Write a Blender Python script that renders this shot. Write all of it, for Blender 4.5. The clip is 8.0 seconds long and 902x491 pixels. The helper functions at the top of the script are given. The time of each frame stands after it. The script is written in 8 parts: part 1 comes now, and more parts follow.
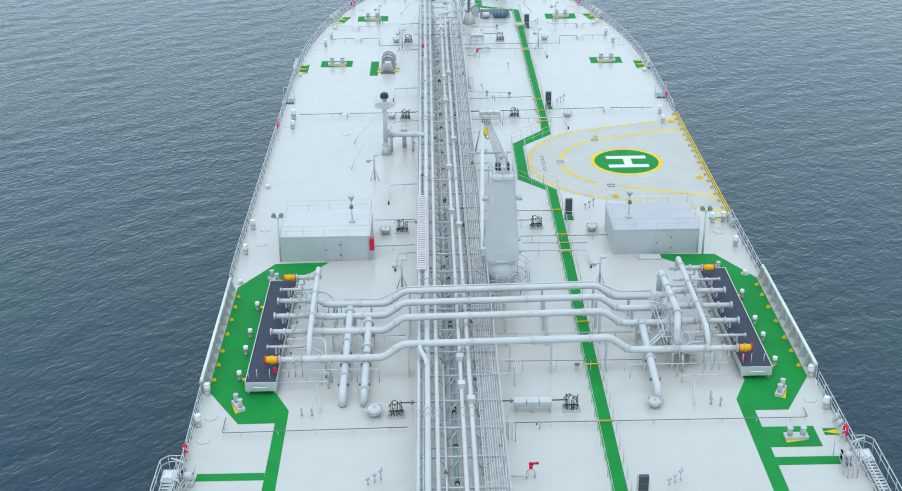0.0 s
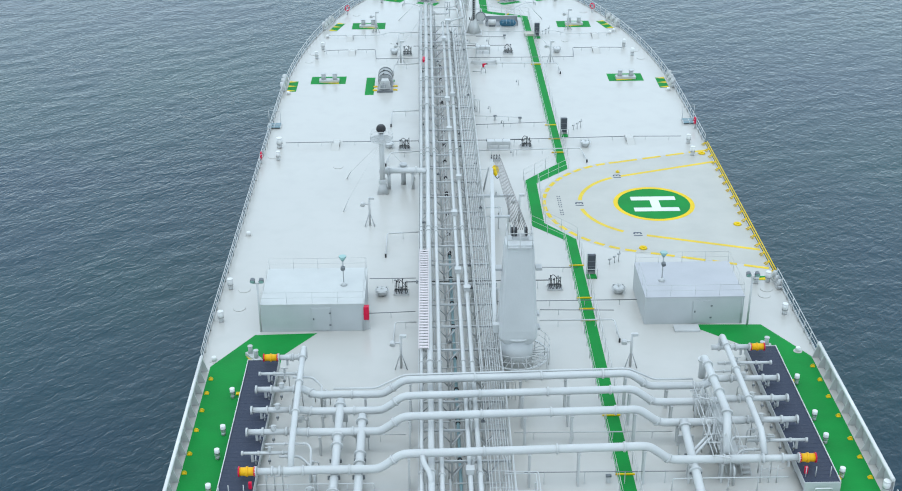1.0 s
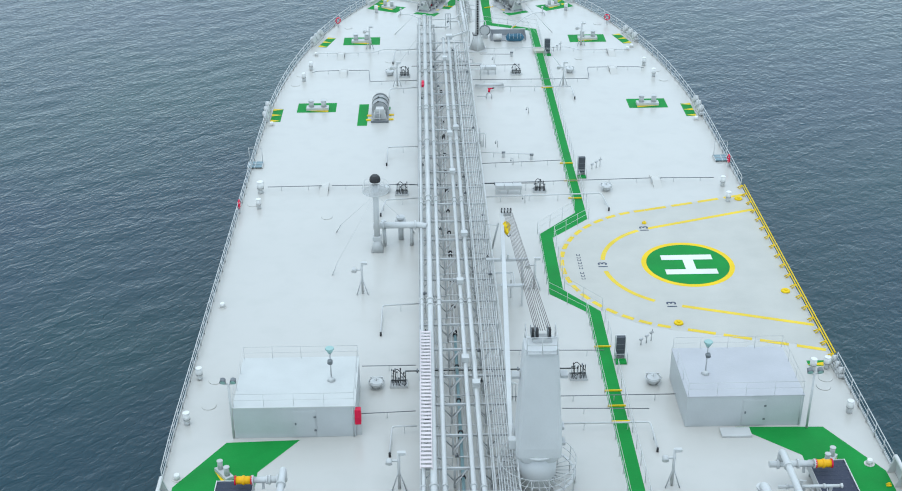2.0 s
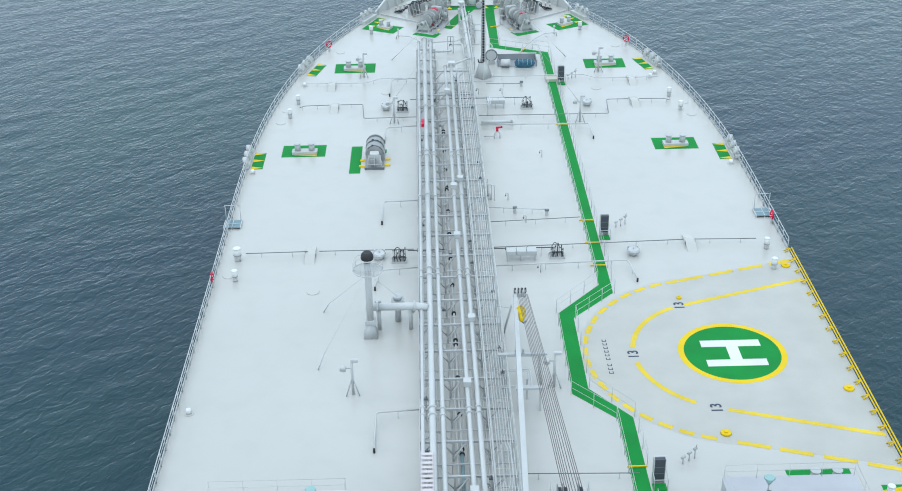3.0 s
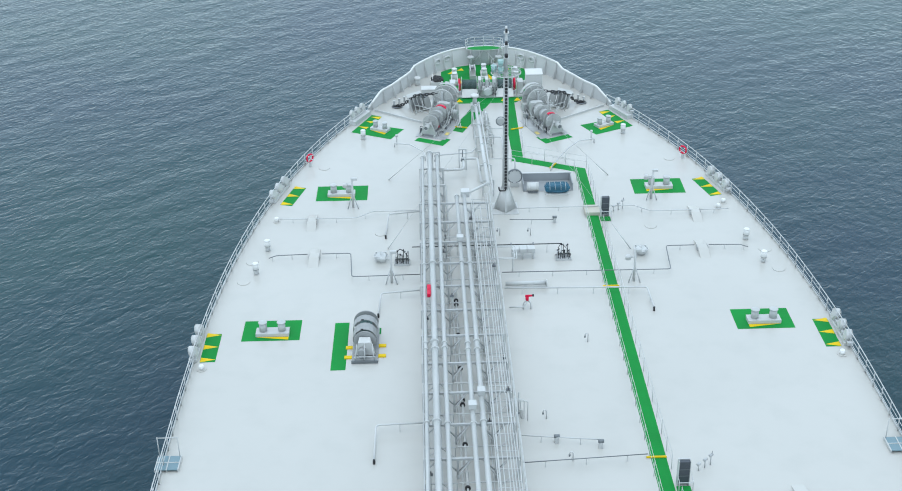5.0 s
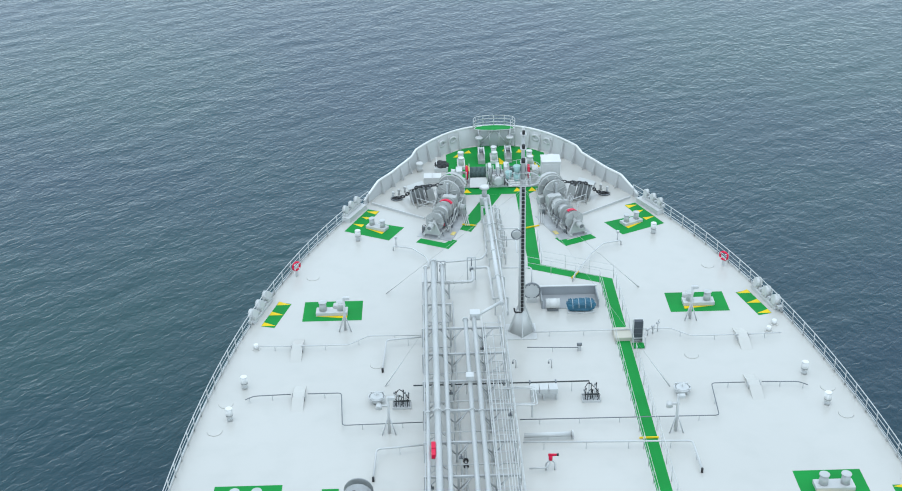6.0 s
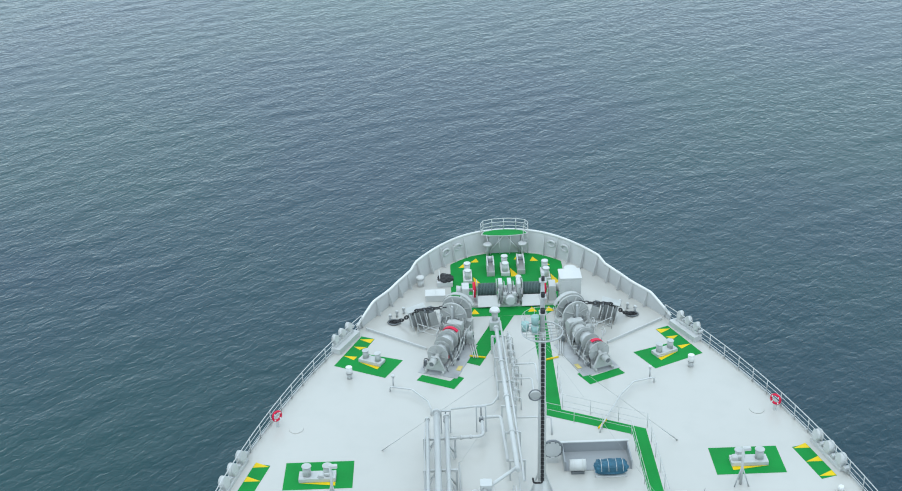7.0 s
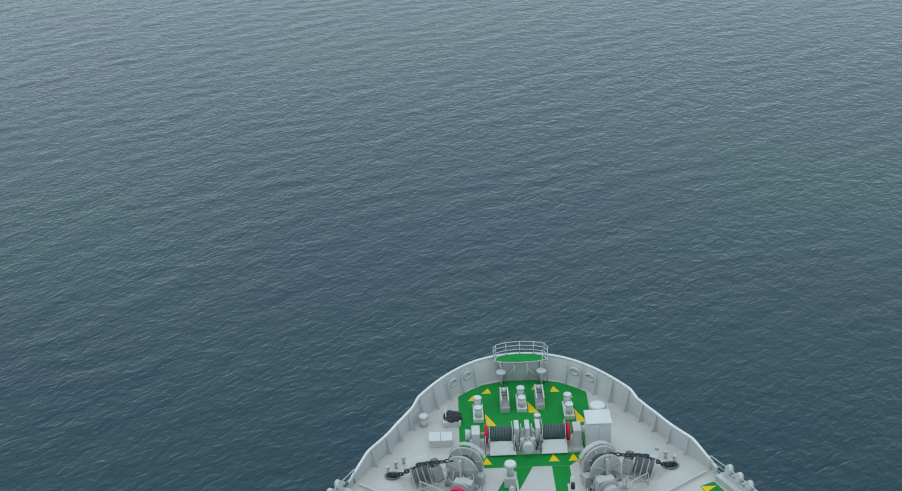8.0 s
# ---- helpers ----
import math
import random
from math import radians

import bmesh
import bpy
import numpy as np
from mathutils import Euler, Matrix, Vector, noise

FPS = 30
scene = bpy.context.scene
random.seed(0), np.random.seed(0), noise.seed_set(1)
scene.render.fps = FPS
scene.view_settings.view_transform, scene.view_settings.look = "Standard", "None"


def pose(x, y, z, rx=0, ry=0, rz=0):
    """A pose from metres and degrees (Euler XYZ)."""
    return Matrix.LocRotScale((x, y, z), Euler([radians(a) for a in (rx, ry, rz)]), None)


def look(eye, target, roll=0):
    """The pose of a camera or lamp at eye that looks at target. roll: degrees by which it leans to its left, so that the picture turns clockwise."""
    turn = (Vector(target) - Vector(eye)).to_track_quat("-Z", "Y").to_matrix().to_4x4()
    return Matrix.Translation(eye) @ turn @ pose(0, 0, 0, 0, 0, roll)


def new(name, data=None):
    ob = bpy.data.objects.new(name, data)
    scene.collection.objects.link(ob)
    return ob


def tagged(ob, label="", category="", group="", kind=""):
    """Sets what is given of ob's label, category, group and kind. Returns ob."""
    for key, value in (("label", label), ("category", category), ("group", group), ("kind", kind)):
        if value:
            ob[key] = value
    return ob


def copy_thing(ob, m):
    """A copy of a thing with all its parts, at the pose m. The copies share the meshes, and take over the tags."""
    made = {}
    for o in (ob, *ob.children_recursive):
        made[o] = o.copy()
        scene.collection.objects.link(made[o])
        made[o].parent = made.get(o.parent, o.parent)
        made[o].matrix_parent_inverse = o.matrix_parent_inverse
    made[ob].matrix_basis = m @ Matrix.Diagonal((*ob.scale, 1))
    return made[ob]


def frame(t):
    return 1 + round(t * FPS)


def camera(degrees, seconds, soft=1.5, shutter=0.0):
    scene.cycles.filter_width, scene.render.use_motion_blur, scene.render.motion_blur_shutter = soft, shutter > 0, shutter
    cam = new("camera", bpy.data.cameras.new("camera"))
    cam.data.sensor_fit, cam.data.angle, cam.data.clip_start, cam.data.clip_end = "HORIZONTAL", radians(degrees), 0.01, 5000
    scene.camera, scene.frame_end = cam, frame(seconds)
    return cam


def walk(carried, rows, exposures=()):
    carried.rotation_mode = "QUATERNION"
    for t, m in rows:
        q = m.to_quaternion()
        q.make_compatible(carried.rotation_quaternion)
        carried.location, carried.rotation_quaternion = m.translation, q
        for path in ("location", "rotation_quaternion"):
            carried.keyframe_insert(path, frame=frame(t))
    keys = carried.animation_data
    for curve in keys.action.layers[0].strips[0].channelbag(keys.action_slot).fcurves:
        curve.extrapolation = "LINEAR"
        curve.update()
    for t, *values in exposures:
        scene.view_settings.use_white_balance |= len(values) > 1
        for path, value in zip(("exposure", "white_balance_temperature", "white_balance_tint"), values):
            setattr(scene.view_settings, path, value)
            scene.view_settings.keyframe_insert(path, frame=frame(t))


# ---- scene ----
# ---- the camera and its flight: seconds, eye, yaw, pitch, roll ----
cam = camera(39.49, 8.0, soft=1.0)
PATH = [
    (0.0, (-4.63, 0.00, 47.51), -0.649, -25.397, -0.682),
    (0.5, (-4.97, 7.99, 47.53), -0.777, -25.943, -0.484),
    (1.0, (-5.21, 16.13, 47.62), -0.861, -26.547, -0.354),
    (1.5, (-5.58, 24.28, 47.62), -0.999, -27.118, -0.321),
    (3.0, (-5.30, 48.25, 47.38), -0.851, -28.487, -0.908),
    (3.5, (-5.27, 56.11, 47.26), -0.811, -28.785, -1.072),
    (4.0, (-5.43, 64.19, 47.12), -0.847, -28.911, -1.050),
    (4.5, (-5.62, 72.21, 46.99), -0.842, -28.861, -0.990),
    (6.0, (-5.66, 96.25, 46.70), -0.750, -27.566, -1.130),
    (6.5, (-5.48, 104.02, 46.88), -0.644, -26.861, -1.424),
    (7.0, (-5.25, 111.79, 47.14), -0.498, -26.215, -1.767),
    (7.5, (-4.96, 119.67, 47.49), -0.268, -25.679, -1.999),
    (8.0, (-4.66, 127.42, 47.96), -0.003, -25.206, -2.202),
]


def aim(eye, yaw, pitch, roll):
    a, b = radians(yaw), radians(pitch)
    way = Vector((-math.sin(a) * math.cos(b), math.cos(a) * math.cos(b), math.sin(b)))
    return look(eye, Vector(eye) + way * 10, roll)


walk(cam, [(t, aim(eye, yaw, pitch, roll)) for t, eye, yaw, pitch, roll in PATH], ((0.0, -0.06, 6500, 10), (1.5, -0.03, 6500, 10), (4.5, -0.02, 6500, 10), (5.9, 0.06, 6500, 10), (6.9, 0.04, 6550, 8), (7.2, -0.06, 6600, 7), (7.5, -0.15, 6620, 7), (8.0, -0.5, 6680, 7)))

# ---- world and light: a bright overcast day over the sea ----
world = bpy.data.worlds.new("overcast_sky")
scene.world = world
world.use_nodes = True
wn, wl = world.node_tree.nodes, world.node_tree.links
sky = wn.new("ShaderNodeTexSky")
sky.sky_type = "NISHITA"
sky.sun_disc = False
sky.sun_elevation = radians(77)
sky.sun_rotation = radians(-146)
sky.air_density, sky.dust_density, sky.ozone_density = 1.0, 1.0, 1.2
cloud = wn.new("ShaderNodeMix")
cloud.data_type = "RGBA"
cloud.inputs[0].default_value = 0.62
cloud.inputs[7].default_value = (6.3, 7.7, 8.6, 1)
wl.new(sky.outputs[0], cloud.inputs[6])
wl.new(cloud.outputs[2], wn["Background"].inputs[0])
wn["Background"].inputs[1].default_value = 0.245

sun = new("sun", bpy.data.lights.new("sun", "SUN"))
sun.data.energy, sun.data.angle, sun.data.color = 0.42, radians(30), (1.0, 0.97, 0.92)
# behind thin cloud, high and a little abaft
sun.matrix_world = look((-20, -30, 156), (0, 0, 0))

# ---- helpers of this scene ----


def nodes_of(name):
    m = bpy.data.materials.new(name)
    m.use_nodes = True
    return m, m.node_tree.nodes, m.node_tree.links, m.node_tree.nodes["Principled BSDF"]


def paint(name, colour, rough=0.4, metal=0.0, vary=0.08, scale=1.2, bump=0.015, dirt=(0.35, 0.33, 0.3), dirty=0.1, spec=0.5):
    """Painted or bare metal: two scales of tone, faint stains and a fine relief, in object space."""
    m, n, l, b = nodes_of(name)
    colour = [c * 0.81 for c in colour]  # every coat scaled down alike, to balance the ship's brightness against the sea
    co = n.new("ShaderNodeNewGeometry")
    big, fine = n.new("ShaderNodeTexNoise"), n.new("ShaderNodeTexNoise")
    big.inputs["Scale"].default_value, big.inputs["Detail"].default_value = 0.35 * scale, 5
    fine.inputs["Scale"].default_value, fine.inputs["Detail"].default_value = 6 * scale, 4
    for t in (big, fine):
        l.new(co.outputs["Position"], t.inputs["Vector"])
    ramp = n.new("ShaderNodeValToRGB")
    lo = [c * (1 - vary) for c in colour]
    hi = [min(1, c * (1 + vary * 0.6)) for c in colour]
    ramp.color_ramp.elements[0].position, ramp.color_ramp.elements[1].position = 0.3, 0.7
    ramp.color_ramp.elements[0].color, ramp.color_ramp.elements[1].color = (*lo, 1), (*hi, 1)
    l.new(big.outputs["Fac"], ramp.inputs[0])
    mix = n.new("ShaderNodeMix")
    mix.data_type = "RGBA"
    mix.inputs[7].default_value = (*dirt, 1)
    stain = n.new("ShaderNodeMapRange")
    stain.inputs[1].default_value, stain.inputs[2].default_value = 0.55, 0.8
    stain.inputs[3].default_value, stain.inputs[4].default_value = 0.0, dirty
    l.new(fine.outputs["Fac"], stain.inputs[0])
    l.new(stain.outputs[0], mix.inputs[0])
    l.new(ramp.outputs[0], mix.inputs[6])
    l.new(mix.outputs[2], b.inputs["Base Color"])
    rr = n.new("ShaderNodeMapRange")
    rr.inputs[3].default_value, rr.inputs[4].default_value = rough * 0.8, min(1, rough * 1.25)
    l.new(big.outputs["Fac"], rr.inputs[0])
    l.new(rr.outputs[0], b.inputs["Roughness"])
    b.inputs["Metallic"].default_value = metal
    b.inputs["Specular IOR Level"].default_value = spec
    bp = n.new("ShaderNodeBump")
    bp.inputs["Strength"].default_value, bp.inputs["Distance"].default_value = 0.5, bump
    l.new(fine.outputs["Fac"], bp.inputs["Height"])
    l.new(bp.outputs[0], b.inputs["Normal"])
    return m


def deck_paint():
    m, n, l, b = nodes_of("deck_paint")
    co = n.new("ShaderNodeNewGeometry")
    # broad wet patches, streaks along the plates and a fine non-slip grain
    big, mid, fine = (n.new("ShaderNodeTexNoise") for _ in range(3))
    for t, s, d in ((big, 0.06, 4), (mid, 0.5, 5), (fine, 14.0, 3)):
        t.inputs["Scale"].default_value, t.inputs["Detail"].default_value = s, d
        l.new(co.outputs["Position"], t.inputs["Vector"])
    ramp = n.new("ShaderNodeValToRGB")
    ramp.color_ramp.elements[0].position, ramp.color_ramp.elements[1].position = 0.3, 0.72
    ramp.color_ramp.elements[0].color, ramp.color_ramp.elements[1].color = (0.445, 0.437, 0.404, 1), (0.481, 0.470, 0.434, 1)
    l.new(big.outputs["Fac"], ramp.inputs[0])
    mix = n.new("ShaderNodeMix")
    mix.data_type = "RGBA"
    mix.inputs[7].default_value = (0.385, 0.382, 0.352, 1)
    st = n.new("ShaderNodeMapRange")
    st.inputs[1].default_value, st.inputs[2].default_value, st.inputs[4].default_value = 0.48, 0.75, 0.28
    l.new(mid.outputs["Fac"], st.inputs[0])
    l.new(st.outputs[0], mix.inputs[0])
    l.new(ramp.outputs[0], mix.inputs[6])
    l.new(mix.outputs[2], b.inputs["Base Color"])
    rr = n.new("ShaderNodeMapRange")
    rr.inputs[3].default_value, rr.inputs[4].default_value = 0.14, 0.3
    l.new(big.outputs["Fac"], rr.inputs[0])
    l.new(rr.outputs[0], b.inputs["Roughness"])
    bp = n.new("ShaderNodeBump")
    bp.inputs["Strength"].default_value, bp.inputs["Distance"].default_value = 0.25, 0.006
    l.new(fine.outputs["Fac"], bp.inputs["Height"])
    l.new(bp.outputs[0], b.inputs["Normal"])
    return m


def sea_water():
    m, n, l, b = nodes_of("sea_water")
    co = n.new("ShaderNodeNewGeometry")
    b.inputs["Roughness"].default_value = 0.1
    b.inputs["IOR"].default_value = 1.333
    # wind ripples with long peaked crests, a finer set across them, and a broader chop
    height = None
    for turn, stretch, scale, detail, peak, amount in ((46, 1.8, 1.15, 2, 1.0, 1.0), (62, 1.5, 2.6, 2, 1.0, 0.3), (30, 1.6, 0.5, 1.5, 1.0, 0.62)):
        mp = n.new("ShaderNodeMapping")
        mp.vector_type = "TEXTURE"
        mp.inputs["Rotation"].default_value = (0, 0, radians(turn))
        mp.inputs["Scale"].default_value = (stretch, 1.0, 1.0)
        l.new(co.outputs["Position"], mp.inputs["Vector"])
        # the crests lean forward: the place at which a wave is read shifts with its own height
        lean = n.new("ShaderNodeTexNoise")
        lean.inputs["Scale"].default_value, lean.inputs["Detail"].default_value = scale, 1
        l.new(mp.outputs[0], lean.inputs["Vector"])
        step = n.new("ShaderNodeVectorMath")
        step.operation = "SCALE"
        step.inputs[0].default_value = (0, -2.0 / scale, 0)
        l.new(lean.outputs["Fac"], step.inputs["Scale"])
        add = n.new("ShaderNodeVectorMath")
        add.operation = "ADD"
        l.new(mp.outputs[0], add.inputs[0])
        l.new(step.outputs[0], add.inputs[1])
        t = n.new("ShaderNodeTexNoise")
        t.inputs["Scale"].default_value, t.inputs["Detail"].default_value, t.inputs["Roughness"].default_value = scale, detail, 0.5
        l.new(add.outputs[0], t.inputs["Vector"])
        p = n.new("ShaderNodeMath")
        p.operation = "POWER"
        p.inputs[1].default_value = peak
        l.new(t.outputs["Fac"], p.inputs[0])
        k = n.new("ShaderNodeMath")
        k.operation = "MULTIPLY_ADD"
        k.inputs[1].default_value = amount
        l.new(p.outputs[0], k.inputs[0])
        if height is None:
            k.inputs[2].default_value = 0.0
        else:
            l.new(height.outputs[0], k.inputs[2])
        height = k
    bp = n.new("ShaderNodeBump")
    bp.inputs["Strength"].default_value = 1.0
    # gusts: broad patches of rougher and calmer water
    gm = n.new("ShaderNodeMapping")
    gm.vector_type = "TEXTURE"
    gm.inputs["Rotation"].default_value, gm.inputs["Scale"].default_value = (0, 0, radians(40)), (2.2, 1.0, 1.0)
    l.new(co.outputs["Position"], gm.inputs["Vector"])
    gust, reach = n.new("ShaderNodeTexNoise"), n.new("ShaderNodeMapRange")
    gust.inputs["Scale"].default_value, gust.inputs["Detail"].default_value = 0.035, 3
    reach.inputs[1].default_value, reach.inputs[2].default_value = 0.3, 0.7
    reach.inputs[3].default_value, reach.inputs[4].default_value = 0.1, 0.175
    l.new(gm.outputs[0], gust.inputs["Vector"])
    l.new(gust.outputs["Fac"], reach.inputs[0])
    l.new(reach.outputs[0], bp.inputs["Distance"])
    l.new(height.outputs[0], bp.inputs["Height"])
    l.new(bp.outputs[0], b.inputs["Normal"])
    c = n.new("ShaderNodeTexNoise")
    c.inputs["Scale"].default_value, c.inputs["Detail"].default_value = 0.02, 3
    l.new(co.outputs["Position"], c.inputs["Vector"])
    ramp = n.new("ShaderNodeValToRGB")
    ramp.color_ramp.elements[0].position, ramp.color_ramp.elements[1].position = 0.36, 0.64
    ramp.color_ramp.elements[0].color, ramp.color_ramp.elements[1].color = (0.004, 0.030, 0.050, 1), (0.005, 0.042, 0.047, 1)
    l.new(c.outputs["Fac"], ramp.inputs[0])
    l.new(ramp.outputs[0], b.inputs["Base Color"])
    return m


DECK = deck_paint()
SEA = sea_water()
GREY = paint("grey_marine_paint", (0.59, 0.60, 0.585), 0.42)
PIPE = paint("pale_grey_pipe_paint", (0.605, 0.618, 0.605), 0.36)
STEEL = paint("dark_worn_steel_and_pipe_shadow", (0.22, 0.24, 0.25), 0.5, 0.5)
HULLP = paint("hull_paint", (0.05, 0.06, 0.075), 0.45)
GREEN = paint("green_deck_paint", (0.012, 0.275, 0.052), 0.6, vary=0.14, dirty=0.1, dirt=(0.06, 0.30, 0.10), spec=0.08)
YELLOW = paint("yellow_marking_paint", (0.88, 0.60, 0.008), 0.55, dirty=0.12, dirt=(0.6, 0.5, 0.25), spec=0.2)
ORANGE = paint("orange_flange_cover", (0.95, 0.50, 0.008), 0.45, spec=0.25)
RED = paint("red_fire_paint", (0.74, 0.009, 0.06), 0.45, spec=0.25)
WHITE = paint("white_marking_paint", (0.80, 0.80, 0.77), 0.45)
TEAL = paint("teal_pipe_paint", (0.22, 0.36, 0.38), 0.4)
BLACK = paint("black_rubber", (0.02, 0.02, 0.022), 0.6)
FADED = paint("faded_yellow_line_paint", (0.84, 0.60, 0.04), 0.55, vary=0.15, dirty=0.3, dirt=(0.60, 0.58, 0.46), spec=0.2)
# a step darker than GREY, with more stain and variation
TRESTLE = paint("stained_darker_grey_paint", (0.53, 0.545, 0.54), 0.5, vary=0.15, dirty=0.2)
GRATE = paint("dark_grating", (0.045, 0.055, 0.085), 0.6, spec=0.2)


def box(bm, lo, hi, bevel=0.0):
    v = [bm.verts.new((x, y, z)) for z in (lo[2], hi[2]) for y in (lo[1], hi[1]) for x in (lo[0], hi[0])]
    f = [bm.faces.new([v[i] for i in q]) for q in ((0, 2, 3, 1), (4, 5, 7, 6), (0, 1, 5, 4), (2, 6, 7, 3), (0, 4, 6, 2), (1, 3, 7, 5))]
    if bevel:
        edges = list({e for q in f for e in q.edges})
        bmesh.ops.bevel(bm, geom=edges, offset=bevel, segments=2, affect="EDGES", profile=0.7)
    return bm


def ring_at(bm, p, u, w, r, n):
    return [bm.verts.new(p + (u * math.cos(2 * math.pi * i / n) + w * math.sin(2 * math.pi * i / n)) * r) for i in range(n)]


def frame_of(d):
    d = d.normalized()
    u = d.cross(Vector((0, 0, 1)))
    if u.length < 1e-3:
        u = Vector((1, 0, 0))
    u.normalize()
    return u, d.cross(u).normalized()


def cyl(bm, p, q, r, r2=None, n=12):
    p, q = Vector(p), Vector(q)
    u, w = frame_of(q - p)
    a, b = ring_at(bm, p, u, w, r, n), ring_at(bm, q, u, w, r if r2 is None else r2, n)
    for i in range(n):
        f = bm.faces.new((a[i], a[(i + 1) % n], b[(i + 1) % n], b[i]))
        f.smooth = True
    bm.faces.new(a[::-1])
    bm.faces.new(b)
    return bm


def tube(bm, pts, r, n=10, bend=0.0, steps=4):
    """A pipe along pts with rounded bends, mitred at every point."""
    pts = [Vector(p) for p in pts]
    if bend:
        out = [pts[0]]
        for a, b, c in zip(pts, pts[1:], pts[2:]):
            d1, d2 = (a - b), (c - b)
            k = min(bend, d1.length * 0.45, d2.length * 0.45)
            s, e = b + d1.normalized() * k, b + d2.normalized() * k
            for i in range(steps + 1):
                t = i / steps
                out.append(s * (1 - t) ** 2 + b * 2 * t * (1 - t) + e * t * t)
        out.append(pts[-1])
        pts = out
    prev = None
    u, w = frame_of(pts[1] - pts[0])
    for i, p in enumerate(pts):
        d = (pts[min(i + 1, len(pts) - 1)] - pts[max(i - 1, 0)]).normalized()
        u = (u - d * u.dot(d)).normalized()
        w = d.cross(u)
        now = ring_at(bm, p, u, w, r, n)
        if prev:
            for j in range(n):
                f = bm.faces.new((prev[j], prev[(j + 1) % n], now[(j + 1) % n], now[j]))
                f.smooth = True
        else:
            bm.faces.new(now[::-1])
        prev = now
    bm.faces.new(prev)
    return bm


def flange(bm, p, d, r, w=0.07):
    p, d = Vector(p), Vector(d).normalized()
    return cyl(bm, p - d * w, p + d * w, r, n=14)


def sheet(bm, pts, z, thick=0.004):
    """A flat polygon with a thickness, such as a coat of paint."""
    a = [bm.verts.new((x, y, z)) for x, y in pts]
    b = [bm.verts.new((x, y, z - thick)) for x, y in pts]
    top = bm.faces.new(a)
    if top.normal.z < 0 or sum((pts[i][0] * pts[(i + 1) % len(pts)][1] - pts[(i + 1) % len(pts)][0] * pts[i][1]) for i in range(len(pts))) < 0:
        top.normal_flip()
    for i in range(len(pts)):
        bm.faces.new((b[i], b[(i + 1) % len(pts)], a[(i + 1) % len(pts)], a[i]))
    return bm


def mesh_of(name, bm, material):
    bmesh.ops.recalc_face_normals(bm, faces=bm.faces)
    me = bpy.data.meshes.new(name)
    bm.to_mesh(me)
    bm.free()
    me.materials.append(material)
    return me


def part(name, bm, material, parent=None, label="", at=None):
    me = bm if isinstance(bm, bpy.types.Mesh) else mesh_of(name, bm, material)
    ob = new(name, me)
    ob.parent = parent
    if at is not None:
        ob.matrix_basis = at
    return tagged(ob, label)


def thing(name, at, label, category, group="", kind=""):
    ob = new(name)
    ob.empty_display_size = 0.3
    ob.matrix_basis = at if isinstance(at, Matrix) else pose(*at)
    return tagged(ob, label, category, group, kind)


def single(name, bm, material, label, category, group="", kind="", at=None):
    ob = part(name, bm, material, None, "", at)
    return tagged(ob, label, category, group, kind)


B = bmesh.new

# ---- the large structure ----
BEAM, SHOULDER, BOW = 22.1, 142.0, 206.3
SEA_Z = -13.0


def half(y):
    """Half breadth of the deck at y."""
    if y <= SHOULDER:
        return BEAM
    s = min(1.0, (y - SHOULDER) / (206.4 - SHOULDER))
    aft = BEAM * (1 - s ** 2.5) ** 0.74
    k = min(1.0, max(0.0, (y - 196.0) / 3.0))
    k = k * k * (3 - 2 * k)
    return aft if k == 0 else aft * (1 - k) + k * 8.85 * max(0.0, (BOW - y) / 7.8) ** 0.475


def edge(s, y):
    """The deck's edge on side s at y: to starboard a little wider abaft the shoulder, to port drawn in abaft the deck house."""
    if s > 0:
        return half(y) + 0.18 * min(1.0, max(0.0, (175 - y) / 25))
    return -half(y) + 0.025 * min(30.0, max(0.0, 97 - y))


def stations(a, b, n):
    return [a + (b - a) * i / n for i in range(n + 1)]


def outline(a=-130.0):
    ys = [a, 0.0, 60.0, 67.0, 97.0, 110.0] + stations(SHOULDER, 190, 24) + [BOW - 16 * (1 - i / 24) ** 2 for i in range(1, 25)]
    return [(edge(-1, y), y) for y in ys] + [(edge(1, y), y) for y in reversed(ys[:-1])]


bm = B()
top = [bm.verts.new((x, y, 0)) for x, y in outline()]
bm.faces.new(top[::-1])
tagged(part("deck", bm, DECK), "pale grey painted steel main deck of a tanker", "deck", kind="structure")

bm = B()
n = len(outline())
rings = []
for z, flare in ((-0.004, 0.0), (-2.5, 0.02), (-6, 0.07), (-10, 0.12), (-16, 0.15)):
    ring = []
    for x, y in outline():
        k = max(0.0, (y - 165) / 41)
        ring.append(bm.verts.new((x * (1 - flare * 2.0 * k), y - flare * 30 * k * k, z)))
    rings.append(ring)
for a, b in zip(rings, rings[1:]):
    for i in range(n):
        bm.faces.new((a[i], a[(i + 1) % n], b[(i + 1) % n], b[i]))
bm.faces.new(rings[-1])
tagged(part("hull", bm, HULLP), "dark painted tanker hull in the sea", "hull", kind="structure")

# the sea: one sheet to the horizon, with a short wind chop as real relief near the ship
def graded(lo, hi, step, far):
    inner = list(np.arange(lo, hi + step, step))
    d, out = step, []
    x = 0.0
    while x < far:
        d *= 1.35
        x += d
        out.append(x)
    return np.array([lo - v for v in reversed(out)] + inner + [inner[-1] + v for v in out])


